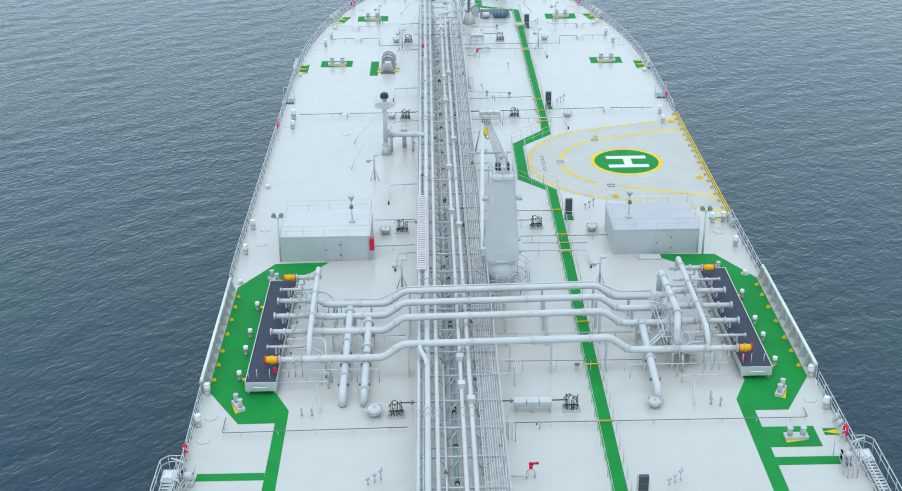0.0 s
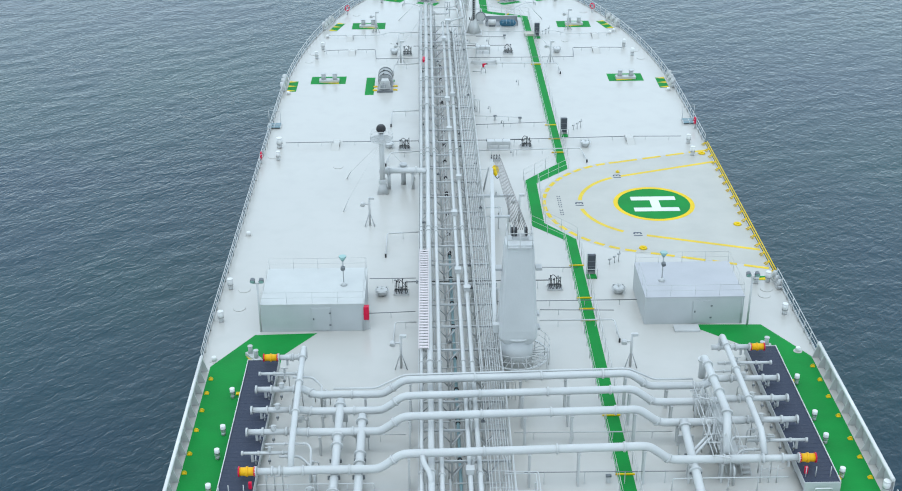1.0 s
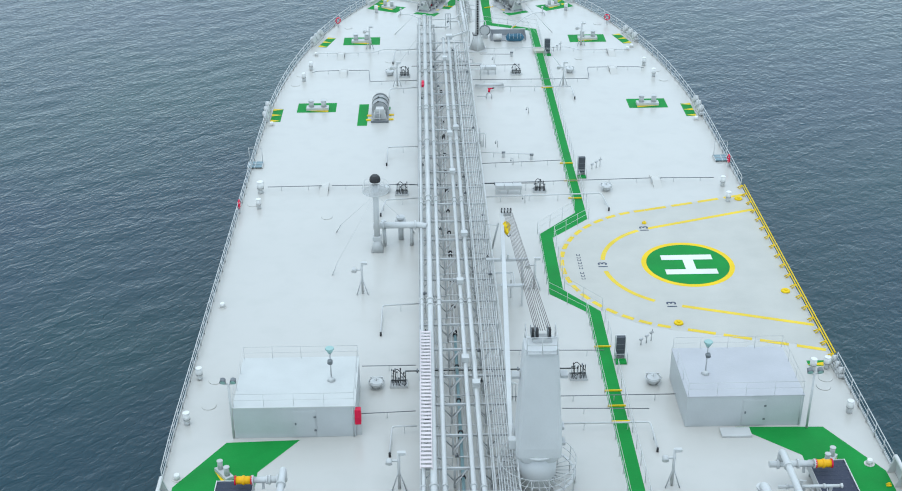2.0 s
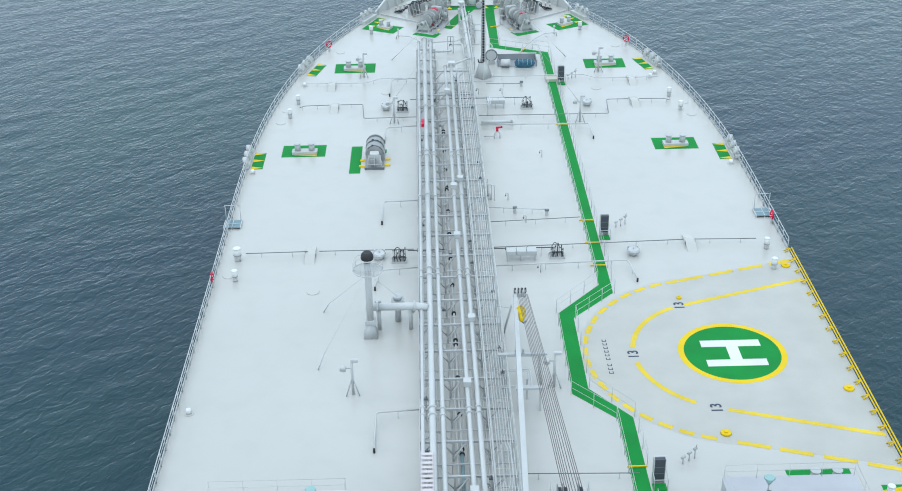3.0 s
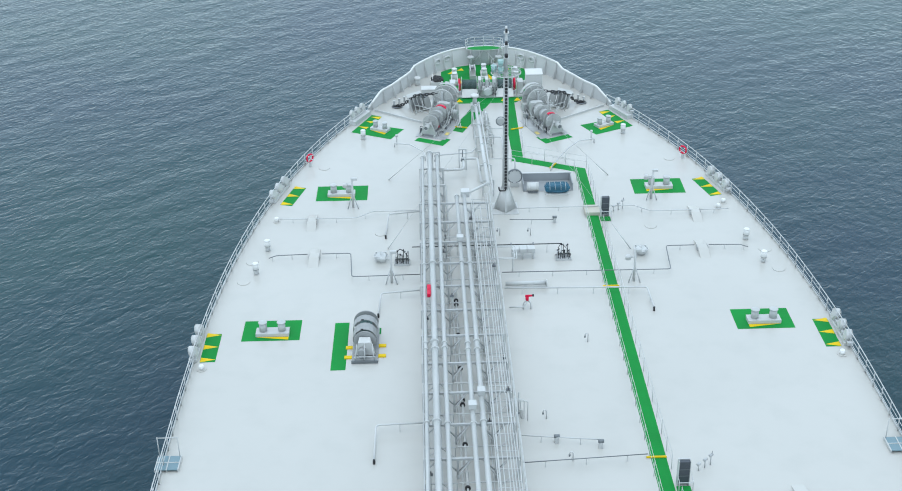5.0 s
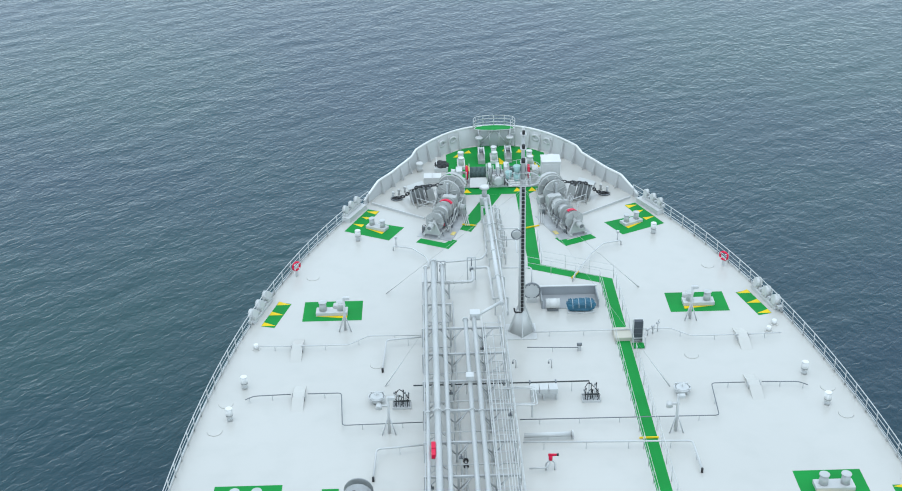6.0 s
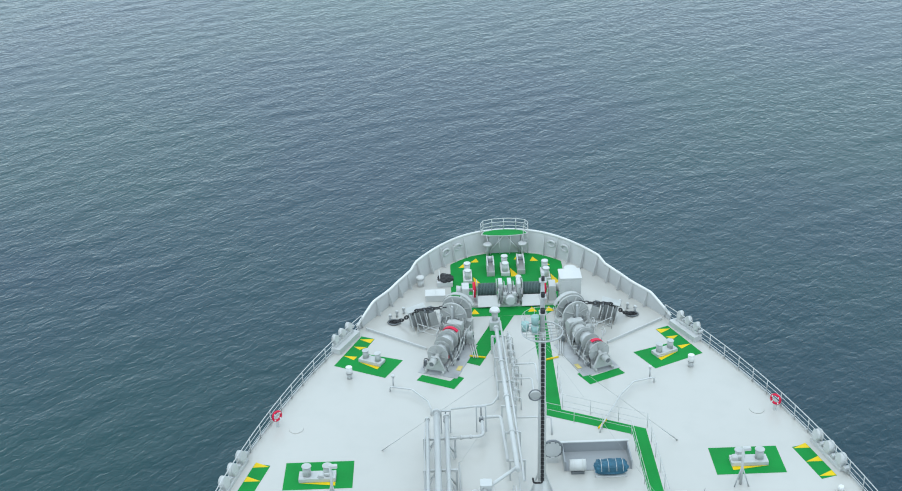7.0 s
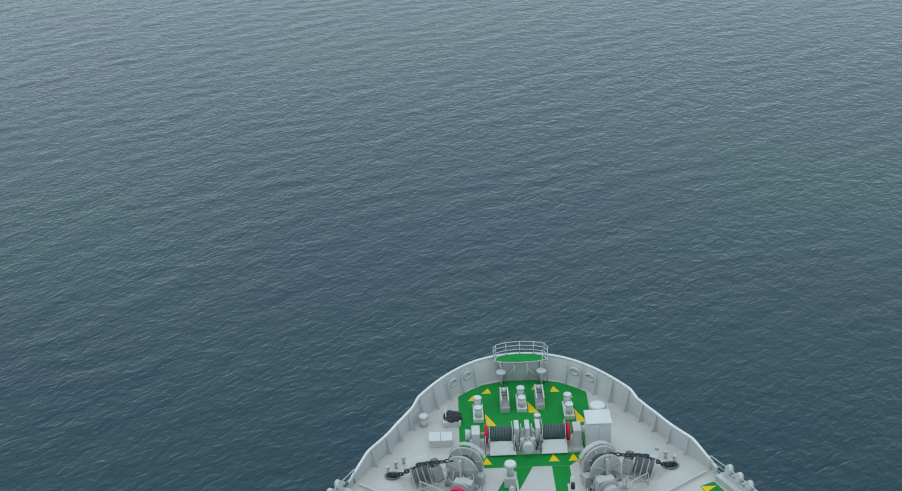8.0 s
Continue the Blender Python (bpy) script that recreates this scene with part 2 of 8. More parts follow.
gx, gy = graded(-150, 150, 0.55, 4200), graded(50, 420, 0.55, 4200)
X, Y = np.meshgrid(gx, gy)
Z = np.zeros_like(X)
rng = np.random.default_rng(4)
for i in range(40):
    lam = 3.0 * (1.06 ** i) if i < 22 else 3.0 + 2.5 * rng.random()
    ang = radians(130) + rng.normal(0, 0.35)
    k = 2 * math.pi / lam
    Z += 0.0010 * min(lam, 6.0) ** 0.9 * np.sin(k * (X * math.cos(ang) + Y * math.sin(ang)) + rng.random() * 6.28)
calm = np.clip(1 - (np.maximum(np.abs(X) - 115, 0) + np.maximum(np.abs(Y - 235) - 150, 0)) / 35, 0, 1)
Z = Z * calm + SEA_Z
me = bpy.data.meshes.new("water")
nx, ny = len(gx), len(gy)
me.vertices.add(nx * ny)
me.vertices.foreach_set("co", np.stack([X, Y, Z], -1).astype(np.float32).ravel())
idx = np.arange(nx * ny).reshape(ny, nx)
quads = np.stack([idx[:-1, :-1], idx[:-1, 1:], idx[1:, 1:], idx[1:, :-1]], -1).reshape(-1)
me.loops.add(len(quads))
me.loops.foreach_set("vertex_index", quads.astype(np.int32))
me.polygons.add(len(quads) // 4)
me.polygons.foreach_set("loop_start", np.arange(0, len(quads), 4, dtype=np.int32))
me.polygons.foreach_set("use_smooth", np.ones(len(quads) // 4, dtype=bool))
me.update()
me.materials.append(SEA)
tagged(new("water", me), "dark teal open sea with a short wind chop", "sea", kind="structure")

# ---- painted markings on the deck ----
HELI = (14.76, 119.4)


def marking(name, polys, mat, label, z=0.006, category="deck marking"):
    bm = B()
    for p in polys:
        sheet(bm, p, z)
    return tagged(part(name, bm, mat), label, category, kind="structure")


def rect(x0, y0, x1, y1):
    return [(x0, y0), (x1, y0), (x1, y1), (x0, y1)]


def mirrored(pts, s):
    return [(s * x, y) for x, y in pts]


def band(r, w, a0, a1, n=12, c=HELI):
    a = [a0 + (a1 - a0) * i / n for i in range(n + 1)]
    o = [(c[0] + (r + w / 2) * math.cos(t), c[1] + (r + w / 2) * math.sin(t)) for t in a]
    i = [(c[0] + (r - w / 2) * math.cos(t), c[1] + (r - w / 2) * math.sin(t)) for t in reversed(a)]
    return o + i


def strip(p, q, w):
    p, q = Vector((*p, 0)), Vector((*q, 0))
    d = (q - p).normalized()
    s = Vector((-d.y, d.x, 0)) * w / 2
    return [tuple((p + s)[:2]), tuple((p - s)[:2]), tuple((q - s)[:2]), tuple((q + s)[:2])]


# the long walkway, with its dog-leg round the landing area
marking("walkway_marking", [
    rect(5.95, 40, 6.95, 112.2),
    [(5.95, 112.2), (6.95, 112.2), (6.95, 112.35), (4.5, 115.6), (3.4, 115.0)],
    [(3.4, 115.0), (4.5, 115.6), (4.5, 124.3), (3.4, 124.9)],
    [(3.4, 124.9), (4.5, 124.3), (7.75, 127.65), (7.78, 128.5), (6.86, 128.9)],
    [(6.86, 128.9), (7.78, 128.5), (7.65, 179.6), (6.7, 179.0)],
    [(7.65, 179.6), (1.45, 182.6), (1.35, 181.5), (6.7, 179.0)],
    [(1.46, 182.605), (2.4, 182.15), (2.5, 195.1), (1.35, 195.1)],
    [(-3.9, 188.6), (-2.8, 188.0), (0.1, 195.1), (-1.3, 195.1)],
], GREEN, "green painted walkway along the pale deck")
pad_x = [(min(4.57, half(y) - 0.45), y) for y in stations(203.0, 205.4, 10)] + [(1.6, 205.72), (0.8, 205.84)]
arc_bow = pad_x + [(-x, y) for x, y in reversed(pad_x)]
marking("bow_marking", [arc_bow + [(-4.6, 197.6), (-3.0, 195.12), (2.6, 195.12), (4.4, 197.0)]], GREEN, "green painted working area at the bow")
for s in (-1, 1):
    if s < 0:
        area = [(-14.0, 97.1), (-18.6, 96.95), (-21.25, 92.6), (-21.15, 76.6), (-18.45, 72.25), (-15.95, 72.3), (-15.95, 66.65), (-15.95, 40), (-14.95, 40), (-15.15, 73.8), (-16.3, 76.2), (-16.3, 93.9)]
        spurs = [rect(-20.3, 65.8, -15.96, 66.6)]
    else:
        area = [(13.68, 97.65), (19.25, 97.5), (21.8, 92.9), (21.75, 77.15), (19.28, 72.85), (16.97, 72.85), (16.96, 66.65), (16.96, 40), (15.96, 40), (16.0, 74.3), (17.15, 76.8), (17.15, 94.6)]
        spurs = [rect(16.97, 68.4, 20.4, 70.8), rect(16.97, 66.4, 21.1, 67.3)]
    marking("manifold_marking", [area] + spurs, GREEN, "green painted walkway round the cargo manifold")
    # pads under the bitts and beside the roller fairleads
    marking("bitts_pad", [mirrored(rect(15.1, 153.1, 19.1, 155.7), s)], GREEN, "green painted pad under mooring bitts")
    if s > 0:
        marking("bitts_pad", [rect(15.1, 104.6, 18.9, 106.8)], GREEN, "green painted pad under mooring bitts")
    marking("bitts_pad", [mirrored(rect(11.2, 174.4, 15.5, 177.2), s)], GREEN, "green painted pad under mooring bitts")
    marking("bitts_pad", [mirrored([(8.28, 189.15), (9.5, 186.85), (13.2, 188.7), (12.4, 190.5), (11.2, 190.3)], s), mirrored([(11.2, 190.3), (12.4, 190.5), (11.4, 192.75), (10.42, 192.3)], s)], GREEN, "green painted pad under mooring bitts")
    marking("winch_pad", [mirrored([(7.3, 186.4), (6.9, 187.1), (4.95, 186.15), (4.45, 186.8), (3.95, 186.5), (4.7, 185.1)], s)], GREEN, "green painted strip before a mooring winch")
    for x, y, turn in ((21.05, 152.4, 0.0), (17.45, 175.45, -0.27)):
        c, w = math.cos(s * -turn), math.sin(s * -turn)
        put = lambda px, py: (s * x + px * c - py * w, y + px * w + py * c)
        marking("fairlead_pad", [[put(*p) for p in rect(-0.52, -1.75, 0.52, 1.75)]], GREEN, "green painted pad beside roller fairleads")
        marking("fairlead_hazard_marking", [[put(-0.5 * s, k), put(0.5 * s, k + 0.28), put(0.5 * s, k - 0.28)] for k in (-1.45, 0.1, 1.6)], YELLOW, "yellow hazard triangles beside roller fairleads", 0.011)
    marking("fairlead_hazard_marking", [mirrored(q, s) for q in ([(11.5, 192.3), (10.45, 192.3), (10.72, 191.7)], [(11.9, 191.3), (10.97, 191.15), (11.45, 190.8)], [(12.6, 190.05), (11.6, 189.85), (11.82, 189.4)])], YELLOW, "yellow hazard triangles beside roller fairleads", 0.011)
marking("fairlead_pad", [rect(20.9, 69.7, 22.0, 70.5), rect(20.3, 104.5, 21.6, 105.2)], GREEN, "small green pads beside deck fairleads")
marking("fairlead_hazard_marking", [[(20.9, 70.1), (21.9, 69.8), (21.9, 70.4)], [(20.2, 104.7), (21.5, 104.5), (21.5, 105.0)]], YELLOW, "yellow hazard triangles beside deck fairleads", 0.011)
marking("tug_pad", [rect(-12.75, 149.3, -11.75, 155.2), rect(-9.95, 153.6, -9.5, 154.4)], GREEN, "green painted pad beside a mooring winch")

# helicopter landing area
HELIGREY = paint("landing_area_paint", (0.525, 0.515, 0.46), 0.45)
NAVY = paint("navy_lettering_paint", (0.03, 0.045, 0.09), 0.5)
marking("landing_area", [[(HELI[0] + 10.3 * math.cos(t), HELI[1] + 10.3 * math.sin(t)) for t in stations(radians(98), radians(262), 30)] + [(22.1, 106.9), (22.1, 132.0)]],
        HELIGREY, "pale grey painted helicopter landing area", 0.005)
disc = lambda r, n=72: [(HELI[0] + r * math.cos(6.28319 * i / n), HELI[1] + r * math.sin(6.28319 * i / n)) for i in range(n)]
marking("landing_circle", [disc(3.66)], YELLOW, "yellow ring round the landing circle", 0.010)
marking("landing_disc", [disc(3.26)], GREEN, "green landing disc on the deck", 0.014)
marking("landing_letter", [rect(12.8, 120.12, 16.87, 120.92), rect(12.8, 117.76, 16.87, 118.55), rect(14.46, 118.56, 15.28, 120.11)], WHITE, "white letter on the green landing disc", 0.018)
inner = [band(6.7, 0.36, radians(a), radians(b), 14) for a, b in ((117, 172), (188, 238))]
inner += [strip((12.6, 125.72), (22.15, 129.0), 0.36), strip((13.1, 112.9), (22.15, 109.9), 0.36)]
marking("landing_line", inner, FADED, "faded yellow line round the landing circle", 0.010)
dash = []
for a in np.arange(101, 253, 8.1):
    dash.append(band(9.95, 0.36, radians(a), radians(a + 5.6), 4))
for i in range(4):
    for y0, y1 in ((129.2, 132.0), (109.55, 106.5)):
        f = lambda t: (12.9 + 9.25 * t, y0 + (y1 - y0) * t)
        dash.append(strip(f(i * 0.262), f(i * 0.262 + 0.205), 0.36))
marking("landing_dashes", dash, FADED, "faded broken yellow line round the landing area", 0.010)
for x, y, turn in ((8.05, 119.45, 90), (12.3, 125.65, 90), (12.4, 113.1, 90)):
    cu = bpy.data.curves.new("landing_number", "FONT")
    cu.body, cu.size, cu.align_x, cu.align_y = "13", 1.0, "CENTER", "CENTER"
    cu.extrude, cu.offset = 0.002, 0.02
    cu.materials.append(NAVY)
    ob = new("landing_number", cu)
    ob.matrix_basis = pose(x, y, 0.014, 0, 0, turn)
    tagged(ob, "dark blue number 13 painted on the landing area", "deck marking", kind="structure")
bars = []
yy = 117.2
for i, gap in enumerate((0, 0, 1, 0, 0, 0, 0, 0, 0)):
    bars.append(rect(6.1, yy, 6.16, yy + 0.26))
    bars.append(rect(6.16, yy, 6.34, yy + 0.07))
    bars.append(rect(6.34, yy, 6.40, yy + 0.26))
    yy += 0.45 + gap * 0.3
marking("lettering", bars, NAVY, "row of small dark painted letters", 0.012)
patches = [(21.4, 131.1), (12.45, 126.7), (21.35, 114.85), (12.4, 110.45)]
for i, (x, y) in enumerate(patches):
    r = 0.36 if i != 1 else 0.2
    bm = B()
    cyl(bm, (0, 0, 0), (0, 0, 0.12), r, r * 0.85, n=16)
    cyl(bm, (0, 0, 0.12), (0, 0, 0.2), r * 0.35, n=12)
    single("deck_light", bm, YELLOW, "round yellow landing-area fitting on the deck", "deck fitting", "landing fittings", at=pose(x, y, 0.006))

# ---- guard rails ----
POST = mesh_of("post", cyl(B(), (0, 0, 0), (0, 0, 1.1), 0.034, n=6), GREY)
YPOST = mesh_of("post", cyl(B(), (0, 0, 0), (0, 0, 0.5), 0.05, n=6), YELLOW)


def edge_rail(s, y0, y1, step=1.55, inset=0.12):
    rail = thing("ship_rail", (0, 0, 0), "pale grey tubular guard rail on the deck edge", "guard rail", "deck edge rails")
    ys = stations(y0, y1, max(2, int((y1 - y0) / 1.55)))
    for z, nm, r in ((1.1, "top_rail", 0.034), (0.75, "middle_rail", 0.022), (0.4, "lower_rail", 0.022)):
        part(nm, tube(B(), [(edge(s, y) - s * inset, y, z) for y in ys], r, n=6), GREY, rail)
    for y in ys:
        part("post", POST, None, rail, at=pose(edge(s, y) - s * inset, y, 0))
    bm = B()
    for a, b in zip(ys, ys[1:]):
        v = [(edge(s, a) - s * 0.02, a), (edge(s, b) - s * 0.02, b), (edge(s, b) - s * 0.07, b), (edge(s, a) - s * 0.07, a)]
        lo, hi = [bm.verts.new((x, y, 0)) for x, y in v], [bm.verts.new((x, y, 0.16)) for x, y in v]
        bm.faces.new(hi)
        for i in (0, 2):
            bm.faces.new((lo[i], lo[(i + 1) % 4], hi[(i + 1) % 4], hi[i]))
    bmesh.ops.remove_doubles(bm, verts=bm.verts, dist=1e-4)
    part("fish_plate", bm, GREY, rail, "low steel coaming")
    return rail


edge_rail(-1, 40, 75.5)
edge_rail(-1, 93, 194.0)
edge_rail(1, 40, 76.0)
edge_rail(1, 93, 104.5)
edge_rail(1, 133.5, 194.0)
# fold-down rail beside the landing area, lowered outboard
fold = thing("folding_rail", (0, 0, 0), "yellow fold-down rail beside the landing area", "guard rail")
ys = stations(105.5, 133.2, 17)
for z, dx, nm in ((0.42, 0.16, "top_rail"), (0.3, 0.04, "lower_rail")):
    part(nm, tube(B(), [(22.2 + dx, y, z) for y in ys], 0.05, n=6), YELLOW, fold)
for y in ys:
    part("bracket", YPOST, None, fold, at=pose(21.92, y, 0, 0, 45, 0))
    part("stay", YPOST, None, fold, at=pose(21.88, y + 0.3, 0, 30, 40, 0))

# railings of the walkway: thin posts with two lines
WPOST = mesh_of("post", cyl(B(), (0, 0, 0), (0, 0, 1.15), 0.021, n=6), GREY)


def walk_rail(pts, step=1.7):
    rail = thing("walkway_rail", (0, 0, 0), "thin pale grey railing along the green walkway", "guard rail", "walkway rails")
    for z, nm in ((1.1, "top_rail"), (0.6, "middle_rail")):
        part(nm, tube(B(), [(x, y, z) for x, y in pts], 0.016, n=5), GREY, rail)
    for (ax, ay), (bx, by) in zip(pts, pts[1:]):
        n = max(1, round(math.hypot(bx - ax, by - ay) / step))
        for i in range(n):
            part("post", WPOST, None, rail, at=pose(ax + (bx - ax) * i / n, ay + (by - ay) * i / n, 0))
    part("post", WPOST, None, rail, at=pose(*pts[-1], 0))


walk_rail([(5.85, 50), (5.85, 112.0), (3.3, 114.9), (3.3, 125.0), (6.76, 129.0), (6.6, 178.9), (1.3, 181.4)])
walk_rail([(7.05, 50), (7.05, 104.0)])
walk_rail([(7.05, 107.5), (7.05, 112.4), (4.6, 115.7), (4.6, 124.2), (7.86, 127.6), (7.86, 135.2)])
walk_rail([(7.86, 138.2), (7.75, 168.5)])
walk_rail([(7.75, 171.6), (7.75, 179.7), (2.5, 182.3), (2.5, 186.0)])

# yellow covers where pipes pass under the walkway
COVER = mesh_of("cover", box(B(), (-0.6, -0.05, 0), (0.6, 0.05, 0.1), 0.02), YELLOW)
for x, ys in ((6.45, (71.8, 79.3, 85.75, 98.4, 100.15, 101.9, 107.4)), (7.17, (131.75, 135.4, 139.3, 159.3))):
    for y in ys:
        ob = new("walkway_step", COVER)
        ob.matrix_basis = pose(x, y, 0.006)
        tagged(ob, "yellow painted step-over cover across the walkway", "step-over", "walkway covers")
for x, y, turn in ((4.9, 180.25, 57), (-2.9, 189.2, -15), (2.3, 188.6, 20)):
    ob = new("walkway_step", COVER)
    ob.matrix_basis = pose(x, y, 0.006, 0, 0, turn)
    tagged(ob, "yellow painted step-over cover across the walkway", "step-over", "walkway covers")
bm = B()
box(bm, (6.6, 170.6, 0.006), (7.8, 172.0, 0.3), 0.04)
single("step_over", bm, paint("pale_beige_cover_paint", (0.60, 0.57, 0.47), 0.5), "beige step-over platform across the green walkway", "step-over")

# ---- the fore-and-aft pipe rack ----
FL = {}


def flange_mesh(r, w=0.06):
    key = (round(r, 3), w)
    if key not in FL:
        FL[key] = mesh_of("flange", cyl(B(), (0, 0, -w), (0, 0, w), r, n=14), PIPE)
    return FL[key]


def put_flange(parent, p, d, r, w=0.06):
    ob = part("flange", flange_mesh(r, w), None, parent)
    ob.matrix_basis = Matrix.Translation(p) @ Vector(d).to_track_quat("Z", "Y").to_matrix().to_4x4()
    return ob


def pipe_line(pts, r, label, flanges=(), bend=0.0, mat=None, group="", n=12, name="cargo_pipe", big=1.45):
    """A pipe along pts; flanges: distances along it, in metres."""
    ob = thing(name, (0, 0, 0), label, "pipe", group)
    part("pipe", tube(B(), pts, r, n=n, bend=bend), mat or PIPE, ob)
    for d in flanges:
        left = d
        for a, b in zip(pts, pts[1:]):
            a, b = Vector(a), Vector(b)
            if left <= (b - a).length:
                put_flange(ob, a + (b - a).normalized() * left, b - a, r * big)
                break
            left -= (b - a).length
    return ob


BEAM_Z = 1.5


def lie(y):
    """Sideways set of the pipe rack at y: it runs a little to port as it goes forward."""
    return 0.3 - 0.006 * (y - 75)


def lie_port(y):
    """Sideways set of the three port pipes, which close in on the others going forward."""
    return 0.3 - 0.0038 * (y - 75)


def skew_bar(bm, x0, x1, y0, y1, z0, z1, set_of=lie):
    """A long square bar that follows the rack."""
    v = [bm.verts.new((x + set_of(y), y, z)) for z in (z0, z1) for y in (y0, y1) for x in (x0, x1)]
    for q in ((0, 2, 3, 1), (4, 5, 7, 6), (0, 1, 5, 4), (2, 6, 7, 3), (0, 4, 6, 2), (1, 3, 7, 5)):
        bm.faces.new([v[i] for i in q])
    return bm


support = thing("pipe_support", (0, 0, 0), "pale grey steel trestle under the pipe rack", "pipe support", "rack trestles")
part("beam", box(B(), (-6.55, -0.06, BEAM_Z - 0.14), (-4.55, 0.06, BEAM_Z)), TRESTLE, support)
part("beam", box(B(), (-4.55, -0.06, BEAM_Z - 0.14), (-0.95, 0.06, BEAM_Z)), TRESTLE, support)
LEG = mesh_of("leg", box(B(), (-0.07, -0.07, 0), (0.07, 0.07, BEAM_Z - 0.14)), TRESTLE)
for x in (-6.48, -4.55, -2.35, -1.05):
    part("leg", LEG, None, support, at=pose(x, 0, 0))
for x0, x1 in ((-6.45, -5.7), (-4.6, -5.3), (-4.5, -3.75), (-2.4, -3.15), (-2.3, -1.6)):
    bm = B()
    cyl(bm, (x0, 0, 0.55), (x1, 0, BEAM_Z - 0.1), 0.045, n=6)
    part("brace", bm, TRESTLE, support)
# flat knee braces fore and aft of the beam
for x0, x1 in ((-4.55, -3.75), (-2.4, -3.1), (-2.3, -1.65)):
    part("knee", cyl(B(), (x0, -0.9, 0.9), (x1, 0, BEAM_Z - 0.1), 0.045, n=6), TRESTLE, support)
    part("knee", cyl(B(), (x0, -0.9, 0.9), (x0, 0, 0.25), 0.04, n=6), TRESTLE, support)
first = 56.1
for k in range(1, 38):
    y = first + 3.27 * k
    if y < 172:
        copy_thing(support, pose(lie(y), y, 0))
support.matrix_basis = pose(lie(first), first, 0)
# the last trestles carry the port pipes alone
stub = thing("pipe_support", (lie(173.9), 173.9, 0), "pale grey steel trestle under the pipe rack", "pipe support", "rack trestles")
part("beam", box(B(), (-6.5, -0.06, BEAM_Z - 0.14), (-4.4, 0.06, BEAM_Z)), GREY, stub)
for x in (-6.42, -4.5):
    part("leg", LEG, None, stub, at=pose(x, 0, 0))
for x0, x1 in ((-6.4, -5.7), (-4.55, -5.2)):
    part("brace", cyl(B(), (x0, 0, 0.35), (x1, 0, BEAM_Z - 0.1), 0.045, n=6), TRESTLE, stub)
    part("knee", cyl(B(), (x0, -1.2, 0.7), (x1, 0, BEAM_Z - 0.1), 0.04, n=6), TRESTLE, stub)
copy_thing(stub, pose(lie(177.2), 177.2, 0))

# top rail of the rack: long angle bar on the port side
bm = B()
skew_bar(bm, -6.66, -6.6, 56, 178.5, BEAM_Z - 0.1, BEAM_Z + 0.02, lie_port)
single("rack_girder", bm, TRESTLE, "long steel angle along the pipe rack", "girder")

RACK = [  # x, radius, start, end
    (-6.43, 0.12, 40, 179.2), (-5.83, 0.205, 40, 179.8), (-5.2, 0.145, 40, 179.4),
    (-3.5, 0.145, 40, 171.4), (-2.9, 0.155, 40, 172.4)]
rng = random.Random(5)
for x, r, a, b in RACK:
    z = BEAM_Z + r
    stops = [70.2 - a, 71.0 - a, 77.5 - a, 90.0 - a, 110.8 - a, 111.5 - a, 127.9 - a, 128.7 - a, 141.0 - a, 149.0 - a, 149.7 - a, 160.4 - a]
    side = lie_port if x < -5 else lie
    pipe_line([(x + side(a), a, z), (x + side(b), b, z)], r, "pale grey cargo pipe along the centre of the deck", [d + rng.uniform(-0.15, 0.15) for d in stops] + [b - a - 0.07], group="rack pipes")
for x, r, z, a, b in ((-6.12, 0.06, 1.56, 40, 80.0), (-4.72, 0.07, 1.57, 40, 77.0), (-6.2, 0.05, 1.55, 112, 150), (-4.3, 0.055, 0.45, 60, 176)):
    pipe_line([(x + lie(a), a, z), (x + lie(b), b, z)], r, "thin pale grey service pipe on the rack", [5 + 12 * i for i in range(int((b - a) / 12))], group="rack pipes", n=8)
# teal pipe low between the groups, with dark couplings
teal = thing("service_pipe", (0, 0, 0), "teal-grey service pipe low under the rack", "pipe", "rack pipes")
part("pipe", tube(B(), [(-4.05 + lie(40), 40, 0.8), (-4.05 + lie(108), 108, 0.8)], 0.11, n=10), TEAL, teal)
part("grey_pipe", tube(B(), [(-4.05 + lie(108), 108.01, 0.8), (-4.05 + lie(158), 158, 0.8)], 0.07, n=10), GREY, teal, "pale grey forward length")
COUP = mesh_of("coupling", cyl(B(), (0, -0.07, 0), (0, 0.07, 0), 0.16, n=12), BLACK)
SADDLE = mesh_of("saddle", box(B(), (-0.1, -0.05, 0), (0.1, 0.05, 0.7)), GREY)
for i in range(29):
    y = 44 + 4.0 * i
    part("coupling", COUP, None, teal, at=pose(-4.05 + lie(y), y, 0.8))
    if i % 3 == 1:
        part("coupling", COUP, None, teal, at=pose(-4.05 + lie(y), y + 0.5, 0.8))
    part("saddle", SADDLE, None, teal, at=pose(-4.05 + lie(y), y + 1.6, 0))
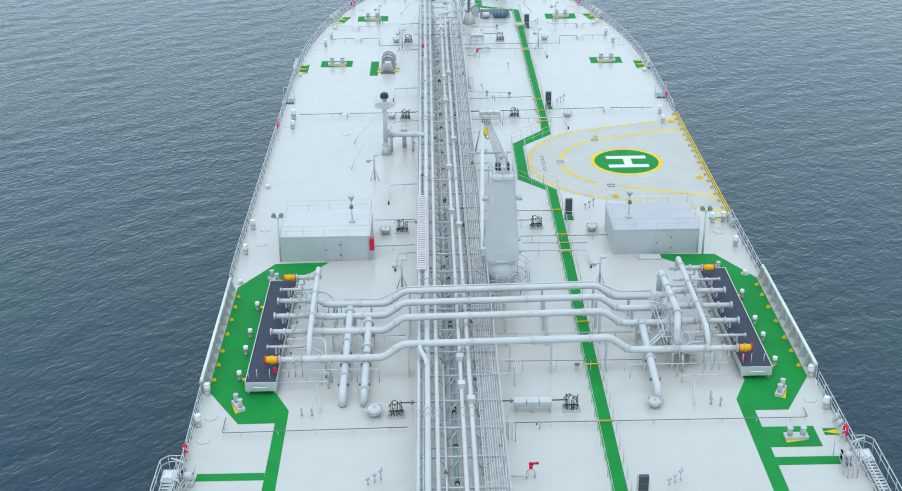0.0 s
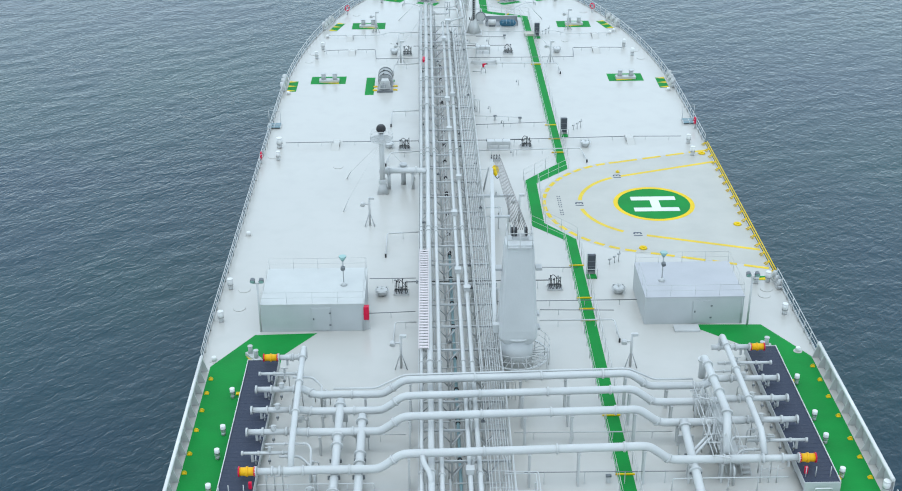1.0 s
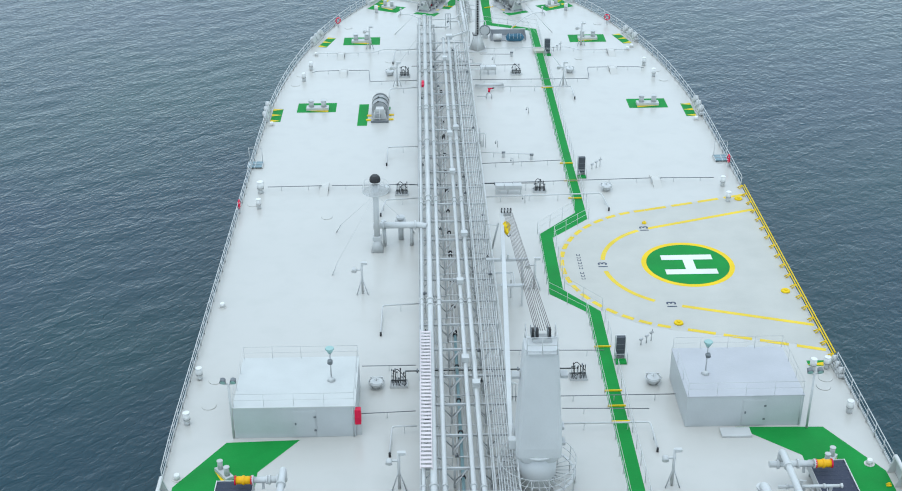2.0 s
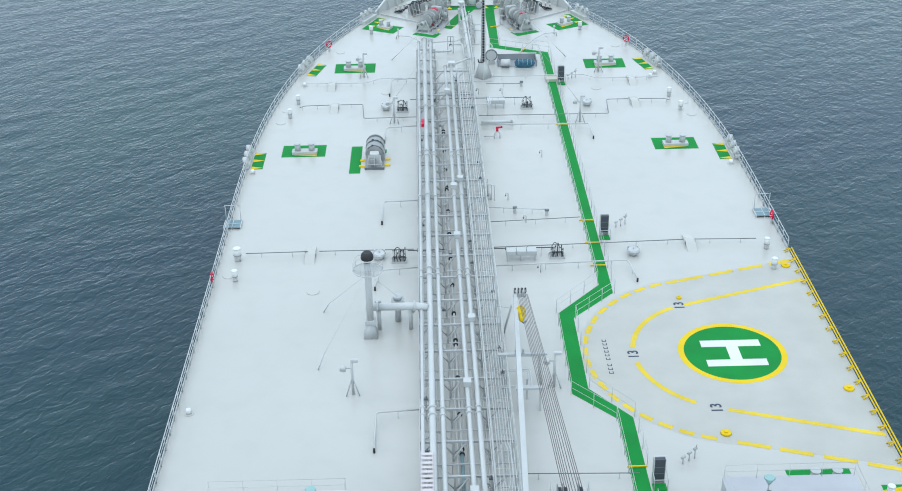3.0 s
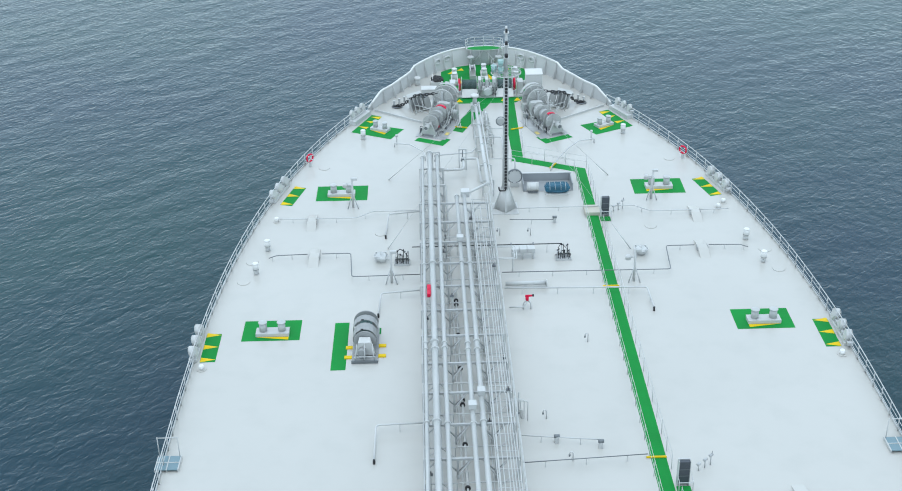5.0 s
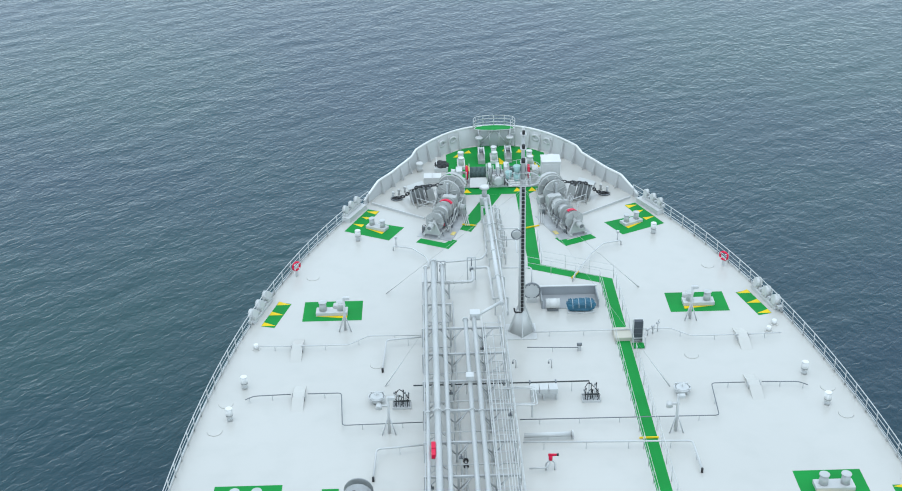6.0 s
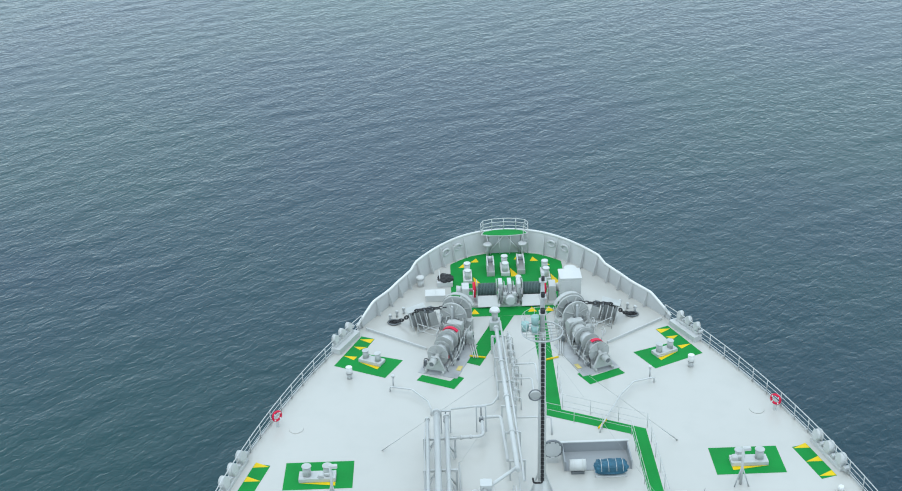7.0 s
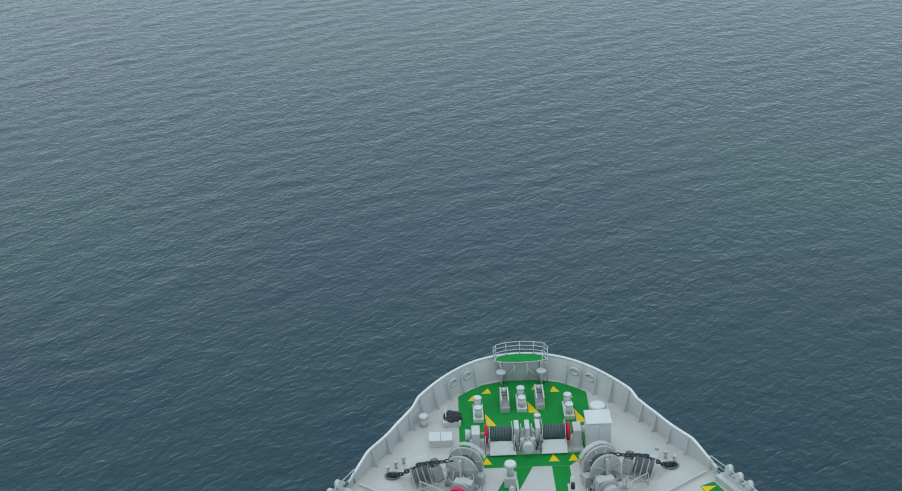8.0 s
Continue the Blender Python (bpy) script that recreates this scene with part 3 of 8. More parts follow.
# white junction boxes over the pipes
for x, y in ((-3.5, 77.4), (-3.5, 73.7), (-2.9, 71.8), (-3.5, 103.2), (-2.9, 100.2), (-3.5, 113.8), (-2.9, 121.5), (-3.5, 133.6), (-3.5, 142.35), (-2.9, 143.75), (-3.5, 163.7)):
    bm = B()
    box(bm, (-0.23, -0.25, 0), (0.23, 0.25, 0.34), 0.03)
    bx = thing("junction_box", (x + lie(y), y, BEAM_Z + 0.28), "white square cover box on a rack pipe", "junction box", "rack boxes")
    part("body", bm, GREY, bx)
    part("lid", box(B(), (-0.25, -0.27, 0.341), (0.25, 0.27, 0.37), 0.01), PIPE, bx)
# hydraulic tubes on the starboard side of the rack, each with its own side steps
for x, y1, jog in ((-2.22, 171, 0.0), (-2.0, 168, 0.0), (-1.86, 131, 0.1), (-1.7, 170, -0.08), (-1.52, 166, 0.12), (-1.36, 163, 0.12), (-1.2, 172, 0.0)):
    z = BEAM_Z + 0.06
    pts = [(x + lie(56), 56, z)]
    for ya in (75.6, 104.0, 140.5):
        if ya + 6 < y1:
            pts += [(x + lie(ya), ya, z), (x + lie(ya) + jog, ya + 0.6, z), (x + lie(ya) + jog, ya + 3.4, z), (x + lie(ya), ya + 4.0, z)]
    pipe_line(pts + [(x + lie(y1), y1, z)], 0.03, "thin pale grey hydraulic tube on the rack", group="hydraulic tubes", n=6, name="hydraulic_tube")
tray = thing("cable_tray", (0, 0, BEAM_Z), "pale grey ladder tray carrying hydraulic tubes", "cable tray")
for x in (-2.36, -1.04):
    part("side_rail", skew_bar(B(), x - 0.025, x + 0.025, 56, 172, 0.0, 0.07), GREY, tray)
RUNG = mesh_of("rung", box(B(), (-2.36, -0.025, 0), (-1.04, 0.025, 0.04)), GREY)
for i in range(71):
    part("rung", RUNG, None, tray, at=pose(lie(56.6 + 1.635 * i), 56.6 + 1.635 * i, 0))
# handrails of the gangway on both sides of the tray
HP = mesh_of("post", cyl(B(), (0, 0, 0), (0, 0, 2.55), 0.026, n=6), GREY)
for x, y0, y1, step in ((-0.9, 56, 171.5, 1.635), (-2.3, 88, 168, 3.27)):
    hand = thing("rack_handrail", (0, 0, 0), "pale grey handrail beside the pipe rack", "guard rail", "rack handrails")
    for z, nm in ((2.55, "top_rail"), (2.05, "middle_rail")):
        part(nm, tube(B(), [(x + lie(y0), y0, z), (x + lie(y1), y1, z)], 0.024, n=6), GREY, hand)
    for i in range(int((y1 - y0) / step)):
        y = y0 + 0.4 + step * i
        part("post", HP, None, hand, at=pose(x + lie(y), y, 0))
# light zigzag bracing under the port pipes
for i in range(36):
    y = 56.2 + 3.27 * i
    zz = thing("rack_brace", (lie(y), y, BEAM_Z - 0.2), "light diagonal bracing under the pipe rack", "pipe support", "rack braces")
    part("diagonal", cyl(B(), (-6.45, 0.1, 0), (-5.5, 1.6, -0.35), 0.035, n=5), TRESTLE, zz)
    part("diagonal", cyl(B(), (-4.6, 0.1, 0), (-5.5, 1.6, -0.35), 0.035, n=5), TRESTLE, zz)
    part("tie_bar", box(B(), (-6.5, 1.57, -0.4), (-4.6, 1.63, -0.34)), TRESTLE, zz)
    for x in (-6.46, -4.66):
        part("foot", box(B(), (x - 0.03, 1.57, 0.2 - BEAM_Z), (x + 0.03, 1.63, -0.4)), TRESTLE, zz)
# thin tubes low in the rack and light cross bars between the trestles
for x, z, y1 in ((-6.3, 0.5, 120), (-5.45, 0.35, 171), (-3.7, 0.45, 122), (-3.05, 0.7, 131), (-2.5, 0.4, 171), (-1.5, 0.55, 128)):
    pipe_line([(x + lie(56), 56, z), (x + lie(y1), y1, z)], 0.035, "thin pale grey tube low in the pipe rack", group="low rack tubes", n=6, name="hydraulic_tube")
bars = thing("cross_bar_set", (0, 0, 0), "light steel bars between the rack trestles", "pipe support", "rack bars")
XBAR = mesh_of("bar", box(B(), (-4.5, -0.03, BEAM_Z - 0.5), (-0.95, 0.03, BEAM_Z - 0.44)), GREY)
XTIE = mesh_of("tie", cyl(B(), (-2.3, -0.8, BEAM_Z - 0.2), (-1.06, 0.8, BEAM_Z - 0.2), 0.03, n=5), TRESTLE)
XPOST = mesh_of("stub", box(B(), (-1.11, -0.04, 0), (-1.03, 0.04, 1.95)), GREY)
for i in range(34):
    part("bar", XBAR, None, bars, at=pose(lie(57.73 + 3.27 * i), 57.73 + 3.27 * i, 0))
    part("tie", XTIE, None, bars, at=pose(lie(57.73 + 3.27 * i), 57.73 + 3.27 * i, 0))
    part("stub", XPOST, None, bars, at=pose(lie(58.5 + 3.27 * i), 58.5 + 3.27 * i, 0))
# dark valves, bleeders and tall stub posts spread along the rack
rng = random.Random(21)
for i in range(30):
    y = 60 + 3.7 * i + rng.uniform(-1, 1)
    x = rng.choice((-6.12, -4.75, -4.35, -2.5, -1.2))
    dv = thing("drain_valve", (x + lie(y), y, 0), "small dark drain valve on a post in the pipe rack", "valve", "rack drain valves")
    h = rng.uniform(1.1, 1.9)
    part("post", cyl(B(), (0, 0, 0), (0, 0, h), 0.035, n=6), GREY, dv)
    part("body", cyl(B(), (-0.13, 0, h), (0.13, 0, h), 0.09, n=8), STEEL, dv)
    part("handle", box(B(), (-0.03, -0.16, h + 0.09), (0.03, 0.16, h + 0.12)), BLACK, dv)
for y in (69.8, 88.0, 101.0, 143.5):
    br = thing("tube_bracket", (-0.6 + lie(y), y, 0), "pale grey branch tubes dropping from the rack to the deck", "pipe", "tube branches")
    for k in range(3):
        part("tube", tube(B(), [(-1.0 + 0.2 * k, -0.15 * k, 1.53), (0.1 + 0.22 * k, -0.15 * k, 1.53), (0.1 + 0.22 * k, -0.15 * k, 0.05)], 0.03, n=6, bend=0.15), PIPE, br)
    part("post", box(B(), (-0.05, 0.1, 0), (0.03, 0.18, 1.9)), TRESTLE, br)
# elbows joining the after cross pipe to the rack pipes
for x, r in ((-5.53, 0.205),):
    pipe_line([(x - 0.55, 78.1, 2.6), (x - 0.5, 77.5, 2.5), (x - 0.1, 77.0, 2.1), (x, 76.3, BEAM_Z + r)], r * 0.85, "pale grey elbow joining a cross pipe to the rack", bend=0.5, group="rack elbows")
# rectangular expansion loops of the tubes
for y in (76.6, 114.6, 161.9):
    lp = thing("expansion_loop", (-0.9 + lie(y), y, 1.62), "thin pale tube loop beside the rack", "pipe", "expansion loops")
    for k, d in enumerate((0.0, 0.16)):
        part("tube", tube(B(), [(-0.5, -1.0 + d, 0), (1.5 - d, -1.0 + d, 0), (1.5 - d, 1.0 - d, 0), (-0.5, 1.0 - d, 0)], 0.035, n=6, bend=0.2), PIPE, lp)
    part("leg", box(B(), (1.2, -0.05, -1.62), (1.3, 0.05, -0.05)), GREY, lp)

# stowed boarding ladder on the port pipes
lad = thing("stowed_ladder", (-6.03, 0, 1.93), "long white stowed ladder lying on the pipes", "ladder")
PINK = paint("pale_ladder_paint", (0.74, 0.66, 0.66), 0.5)
for x in (-0.36, 0.32):
    part("stringer", box(B(), (x, 91.3, 0), (x + 0.05, 106.8, 0.14)), PINK, lad)
TREAD = mesh_of("tread", box(B(), (-0.31, -0.11, 0.05), (0.32, 0.11, 0.09)), PINK)
for i in range(38):
    part("tread", TREAD, None, lad, at=pose(0, 91.6 + 0.405 * i, 0))
# red fire hose locker on the rack
bm = B()
box(bm, (-0.13, -0.66, 0), (0.13, -0.04, 0.3), 0.04)
box(bm, (-0.13, 0.04, 0), (0.13, 0.66, 0.3), 0.04)
single("fire_locker", bm, RED, "red fire hose locker on the rack pipes", "fire locker", at=pose(-6.14, 156.35, 1.6))

# ---- the forward end of the rack and the pipe to the bow ----
pipe_line([(-1.12, 173.3, 1.7), (-1.3, 181, 1.7), (-1.48, 190.9, 1.5)], 0.15, "pale grey pipe running on to the bow", (4, 8, 12.5, 17.3), group="forward pipes")
pipe_line([(-0.8, 172.4, 1.6), (-0.95, 181, 1.6), (-1.15, 191.5, 1.6)], 0.07, "thin pale grey pipe running on to the bow", (5, 11), group="forward pipes", n=8)
pipe_line([(-3.1, 171.6, 1.72), (-1.12, 173.6, 1.72)], 0.11, "pale grey pipe crossing to the bow line", group="forward pipes")
pipe_line([(-5.5, 178.0, 0.9), (-3.0, 178.1, 0.9), (-3.0, 180.2, 0.9), (-1.75, 180.3, 0.9), (-1.6, 175.4, 0.9)], 0.1, "pale grey pipe bend near the bow", (0.5, 1.1, 1.7, 4.6), bend=0.35, group="forward pipes")
pipe_line([(-5.0, 181.6, 0.7), (-2.2, 182.0, 0.7), (-1.75, 183.0, 0.7), (-1.75, 191, 0.7)], 0.07, "thin pale grey pipe near the bow", bend=0.3, group="forward pipes", n=8)
for y in (174.6, 177.6, 180.6, 183.6, 186.6, 189.6):
    st = thing("pipe_stand", (-1.0 - 0.024 * (y - 174), y, 0), "pale grey pipe stand near the bow", "pipe support", "forward stands")
    part("beam", box(B(), (-0.55, -0.05, 1.38), (0.45, 0.05, 1.5)), GREY, st)
    for x in (-0.5, 0.4):
        part("leg", box(B(), (x - 0.05, -0.05, 0), (x + 0.05, 0.05, 1.38)), GREY, st)
pipe_line([(-0.75, 182.0, 0.9), (-0.55, 187.5, 0.9), (-0.55, 191.0, 0.9), (-0.55, 191.0, 0.0)], 0.07, "thin pale valve header beside the bow pipe", (2, 4, 6, 8), bend=0.2, group="forward pipes", n=8)
for y, x1 in ((186.5, 1.0), (184.6, 0.6), (179.9, 1.5)):
    pipe_line([(-0.7, y, 1.0), (x1, y, 1.0), (x1, y - (2.3 if x1 < 1.2 else 0.6), 1.0 if x1 < 1.2 else 0.0)], 0.06, "pale grey branch pipe beside the foremast", bend=0.25, group="forward pipes", n=8)
rng = random.Random(8)
for i in range(9):
    y = 182.3 + 1.0 * i
    hv = thing("header_valve", (-0.65 + rng.uniform(-0.05, 0.25), y, 0), "small grey hand valve on the bow header", "valve", "bow header valves")
    h = rng.uniform(1.2, 1.75)
    part("leg", cyl(B(), (0, 0, 0), (0, 0, h), 0.045, n=6), GREY, hv)
    part("body", cyl(B(), (0, -0.14, 0.95), (0, 0.14, 0.95), 0.13, n=10), GREY, hv)
    part("rim", tube(B(), [(0.1 * math.cos(6.2832 * k / 12), 0.1 * math.sin(6.2832 * k / 12), h) for k in range(13)], 0.02, n=5), GREY, hv)
    part("branch", tube(B(), [(0, 0, 0.95), (0.35, 0, 0.95), (0.35, 0, 0.0)], 0.04, n=6, bend=0.12), PIPE, hv)
bm = B()
box(bm, (-0.35, -0.35, 0), (0.35, 0.35, 0.5), 0.03)
single("valve_box", bm, PIPE, "white square box at the end of the rack pipes", "junction box", at=pose(-3.1, 171.9, 1.45))
for x, y, h in ((-3.05, 179.9, 2.0), (-5.35, 179.9, 1.75)):
    st = thing("valve_stand", (x, y, 0), "pale grey framed valve stand near the bow", "valve stand", "bow valve stands")
    for dx in (-0.3, 0.3):
        part("post", box(B(), (dx - 0.045, -0.045, 0), (dx + 0.045, 0.045, h)), TRESTLE, st)
    part("crossbar", box(B(), (-0.255, -0.045, h - 0.09), (0.255, 0.045, h)), TRESTLE, st)
    part("valve", cyl(B(), (0, -0.14, 0.95), (0, 0.14, 0.95), 0.15, n=14), STEEL, st)
    part("bonnet", cyl(B(), (0, 0, 0.95), (0, 0, 1.25), 0.08, n=10), GREY, st)
    part("stem", cyl(B(), (0, 0, 1.2), (0, 0, h - 0.1), 0.04, n=8), STEEL, st)

# ---- cargo manifold ----
CROSS = [(86.3, 0.25), (84.4, 0.25), (82.05, 0.26), (78.1, 0.26)]
CROSS_BRANCH = (-4.05, -6.5, -8.95, -13.05)  # how far abaft the first branch each one ends
BRANCH = {-1: (91.1, 16.15, 17.2), 1: (91.65, 16.9, 17.87)}  # the first branch's y, the covers' and the blank flanges' x
LOW, HIGH = 1.62, 2.65


def slant(x):
    """The cross pipes lie a little further forward on the starboard side."""
    return 0.1 + 0.4 * min(1, max(0, (x + 7.3) / 14.95))


for y, r in CROSS:
    k = CROSS_BRANCH[CROSS.index((y, r))]
    pts = [(-14.5, BRANCH[-1][0] + k, LOW), (-14.1, BRANCH[-1][0] + k, LOW), (-13.2, y, LOW), (-8.7, y, LOW), (-7.3, y + 0.08, HIGH), (7.65, y + 0.5, HIGH), (9.0, y + 0.5, LOW), (12.7, y + 0.48, LOW), (13.7, BRANCH[1][0] + k, LOW), (14.5, BRANCH[1][0] + k, LOW)]
    pipe_line(pts, r, "thick pale grey cargo pipe across the deck to both manifolds", (1.2, 4.0, 6.9, 12.5, 16.9, 21.0, 24.0, 27.5, 31.0), bend=0.4, group="cross pipes", n=16, big=1.25)
pipe_line([(-12.0, 86.6, 1.9), (-9.2, 86.6, 1.9), (-7.3, 86.68, 2.85), (7.6, 87.1, 2.85), (9.4, 87.1, 1.95), (12.0, 87.1, 1.95)], 0.07, "thin pale grey pipe beside the cross pipes", bend=0.3, group="cross pipes", n=8)
CLEG = {}
for i, x in enumerate((-12.6, -9.9, -6.9, -3.0, 0.4, 3.4, 7.4, 10.2, 12.2)):
    for y, r in CROSS:
        hi = (HIGH if -7.4 < x < 7.7 else LOW) - r
        key = round(hi, 2)
        st = thing("pipe_stand", (x, y + (slant(x) if x > -7 else 0), 0), "pale grey stand under a cross pipe", "pipe support", "cross pipe stands")
        if key not in CLEG:
            CLEG[key] = mesh_of("leg", box(B(), (-0.06, -0.08, 0), (0.06, 0.08, hi)), GREY)
        for dy in (-0.22, 0.22):
            part("leg", CLEG[key], None, st, at=pose(0, dy, 0))
        part("saddle", box(B(), (-0.09, -0.34, hi - 0.02), (0.09, 0.34, hi + 0.06)), GREY, st)

FLANGES = [(0.0, 0.19, "cover"), (-2.1, 0.1, "small"), (-4.05, 0.19, "big"), (-6.5, 0.19, "big"), (-8.95, 0.19, "big"), (-11.2, 0.1, "small"), (-13.05, 0.21, "cover")]
WHEEL = B()
tube(WHEEL, [(0.24 * math.cos(6.2832 * i / 14), 0, 0.24 * math.sin(6.2832 * i / 14)) for i in range(15)], 0.025, n=5)
cyl(WHEEL, (-0.24, 0, 0), (0.24, 0, 0), 0.02, n=5)
cyl(WHEEL, (0, 0, -0.24), (0, 0, 0.24), 0.02, n=5)
WHEEL = mesh_of("handwheel", WHEEL, GREY)
for s in (-1, 1):
    y_first, x_cover, x_blank = BRANCH[s]
    for back, r, sort in FLANGES:
        y = y_first + back
        end = x_cover if sort == "cover" else x_blank
        start = 14.2
        m = thing("manifold_branch", (0, y, LOW), "pale grey manifold branch with a blank flange" if sort != "cover" else "manifold branch with an orange flange cover", "manifold", "manifold branches")
        part("pipe", tube(B(), [(s * start, 0, 0), (s * end, 0, 0)], r, n=14), PIPE, m)
        for x in (start + 0.5, end - 1.0, end):
            put_flange(m, (s * x, 0, 0), (1, 0, 0), r * 1.5)
        if sort == "cover":
            bm = B()
            cyl(bm, (s * end, 0, 0), (s * (end + 1.05), 0, 0), r * 1.25, n=16)
            part("flange_cover", bm, ORANGE, m, "orange flange cover")
            part("middle_band", cyl(B(), (s * (end + 0.46), 0, 0), (s * (end + 0.58), 0, 0), r * 1.5, n=16), ORANGE, m)
            for x in (end + 0.05, end + 1.0):
                part("red_band", cyl(B(), (s * (x - 0.04), 0, 0), (s * (x + 0.04), 0, 0), r * 1.5, n=16), RED, m)
        else:
            part("valve_body", cyl(B(), (s * (start + 1.3), 0, -0.1), (s * (start + 1.3), 0, 0.45), r * 0.9, n=10), GREY, m)
            part("handwheel", WHEEL, None, m, at=pose(s * (start + 1.3), -0.12, 0.5, 55, 0, 0))
            for x in (end - 0.85, end - 1.7):
                part("drain_tube", tube(B(), [(s * x, -0.1, -r), (s * x, -0.32, -r - 0.1), (s * x, -0.34, -0.6)], 0.035, n=6, bend=0.08), TRESTLE, m)
                part("drain_valve", cyl(B(), (s * x - 0.09, -0.34, -0.35), (s * x + 0.09, -0.34, -0.35), 0.075, n=8), STEEL, m)
        part("leg", box(B(), (s * (end - 0.6) - 0.07, -0.09, 1.0 - LOW), (s * (end - 0.6) + 0.07, 0.09, -r * 0.7)), GREY, m)
    # raised header that joins the outer branches
    hz = 2.55
    yv = y_first - (0.1 if s < 0 else -0.15)
    xv = 14.3 if s < 0 else 14.88
    pipe_line([(s * xv, yv, LOW), (s * xv, yv, hz), (s * (xv - 0.1 * (s < 0)), yv - 6.5, hz), (s * (xv - 0.25 * (s < 0)), yv - 11.7, hz), (s * (xv - 0.25 * (s < 0)), yv - 12.9, LOW)], 0.2, "pale grey vapour header over the manifold pipes", (2.5, 5.5, 9.0), bend=0.45, n=14, group="vapour headers")
    pipe_line([(s * 16.1, y_first, LOW), (s * xv, y_first, LOW)], 0.17, "pale grey pipe to the vapour header", (0.8,), group="vapour headers")
    # drip tray with dark grating
    dt = thing("drip_tray", (-17.3, -0.25, 0) if s < 0 else (17.98, 0.7, 0), "long drip tray with dark grating and white edge", "drip tray", "drip trays")
    part("grating", box(B(), (-1.05, 76.3, 0.93), (1.05, 92.0, 1.0)), GRATE, dt, "dark steel grating")
    for x in (-1.1, 1.06):
        outer = x * s > 0
        part("side_plate", box(B(), (x, 76.25, 0.45), (x + 0.04, 92.05, 1.08 if outer else 0.99)), WHITE if outer else TRESTLE, dt)
    for y in (76.2, 92.06):
        part("end_plate", box(B(), (-1.1, y, 0.3), (1.1, y + 0.05, 1.02)), GREY, dt)
    TL = mesh_of("leg", box(B(), (-0.06, -0.06, 0), (0.06, 0.06, 0.93)), GREY)
    for y in stations(76.5, 91.8, 7):
        for x in (-0.95, 0.95):
            part("leg", TL, None, dt, at=pose(x, y, 0))
    GB = mesh_of("grating_bar", box(B(), (-1.04, -0.012, 0), (1.04, 0.012, 0.006)), GRATE)
    for y in stations(76.6, 91.8, 38):
        part("grating_bar", GB, None, dt, at=pose(0, y, 1.0))
    part("handle_bar", tube(B(), [(-0.5, 76.05, 0.45), (-0.5, 75.9, 0.8), (0.5, 75.9, 0.8), (0.5, 76.05, 0.45)], 0.04, n=6, bend=0.1), WHITE, dt)
    for x in (-0.9, -0.3, 0.6):
        part("peg", cyl(B(), (x, 76.8, 1.0), (x, 76.8, 1.75), 0.03, n=6), GREY, dt)
    # mushroom heads along the tray, yellow eyes along the side
    for y in (88.6, 84.2, 81.6, 78.0):
        hd = thing("mushroom_vent", (-19.1 if s < 0 else 19.75, y + (0.0 if s < 0 else 0.7), 0), "small pale mushroom vent on the green deck", "vent", "tray vents")
        part("stem", cyl(B(), (0, 0, 0), (0, 0, 0.3), 0.14, n=12), GREY, hd)
        part("cap", cyl(B(), (0, 0, 0.3), (0, 0, 0.75), 0.17, 0.17, n=16), WHITE, hd)
        part("band", cyl(B(), (0, 0, 0.44), (0, 0, 0.5), 0.182, n=16), STEEL, hd)
    for y in (90.9, 89.1, 87.0, 84.7, 82.1, 80.1, 78.0):
        ey = thing("deck_eye", (-20.95 if s < 0 else 21.5, y + (0.0 if s < 0 else 0.6), 0), "small yellow mooring eye on the green deck", "deck eye", "yellow deck eyes")
        part("base", box(B(), (-0.15, -0.12, 0), (0.15, 0.12, 0.06), 0.01), YELLOW, ey)
        part("ring", tube(B(), [(0.12 * math.cos(3.14 * i / 8), 0, 0.06 + 0.14 * math.sin(3.14 * i / 8)) for i in range(9)], 0.035, n=6), YELLOW, ey)
    for y in (89.0, 78.0):
        ey = thing("deck_eye", (-18.75 if s < 0 else 19.5, y + (0.0 if s < 0 else 0.6), 0), "small yellow mooring eye on the green deck", "deck eye", "yellow deck eyes")
        part("base", box(B(), (-0.18, -0.16, 0), (0.18, 0.16, 0.1), 0.02), YELLOW, ey)
    # the sloping bulwark that carries hoses over the side
    bw = thing("hose_rail", pose(0.2, 84.3, 0, 0, 0, 0.8) @ pose(0, -84, 0) if s < 0 else pose(0.42, 0.75, 0), "white ribbed hose rail along the manifold side", "hose rail", "hose rails")
    part("top_tube", tube(B(), [(s * 21.78, 76.1, 1.15), (s * 21.78, 92.1, 1.15)], 0.12, n=12), WHITE, bw)
    part("plate", box(B(), (s * 21.9 - 0.03, 76.2, 0.0), (s * 21.9 + 0.03, 92.1, 1.0)), GREY, bw)
    bm = B()
    a = [(21.38, -0.03, 0), (21.87, -0.03, 0), (21.87, -0.03, 1.05), (21.7, -0.03, 1.05)]
    v0, v1 = [bm.verts.new((s * x, y, z)) for x, y, z in a], [bm.verts.new((s * x, y + 0.06, z)) for x, y, z in a]
    bm.faces.new(v0)
    bm.faces.new(v1)
    for i in range(4):
        bm.faces.new((v0[i], v0[(i + 1) % 4], v1[(i + 1) % 4], v1[i]))
    rib = mesh_of("rib", bm, GREY)
    for y in stations(76.4, 92.0, 11):
        part("rib", rib, None, bw, at=pose(0, y, 0))
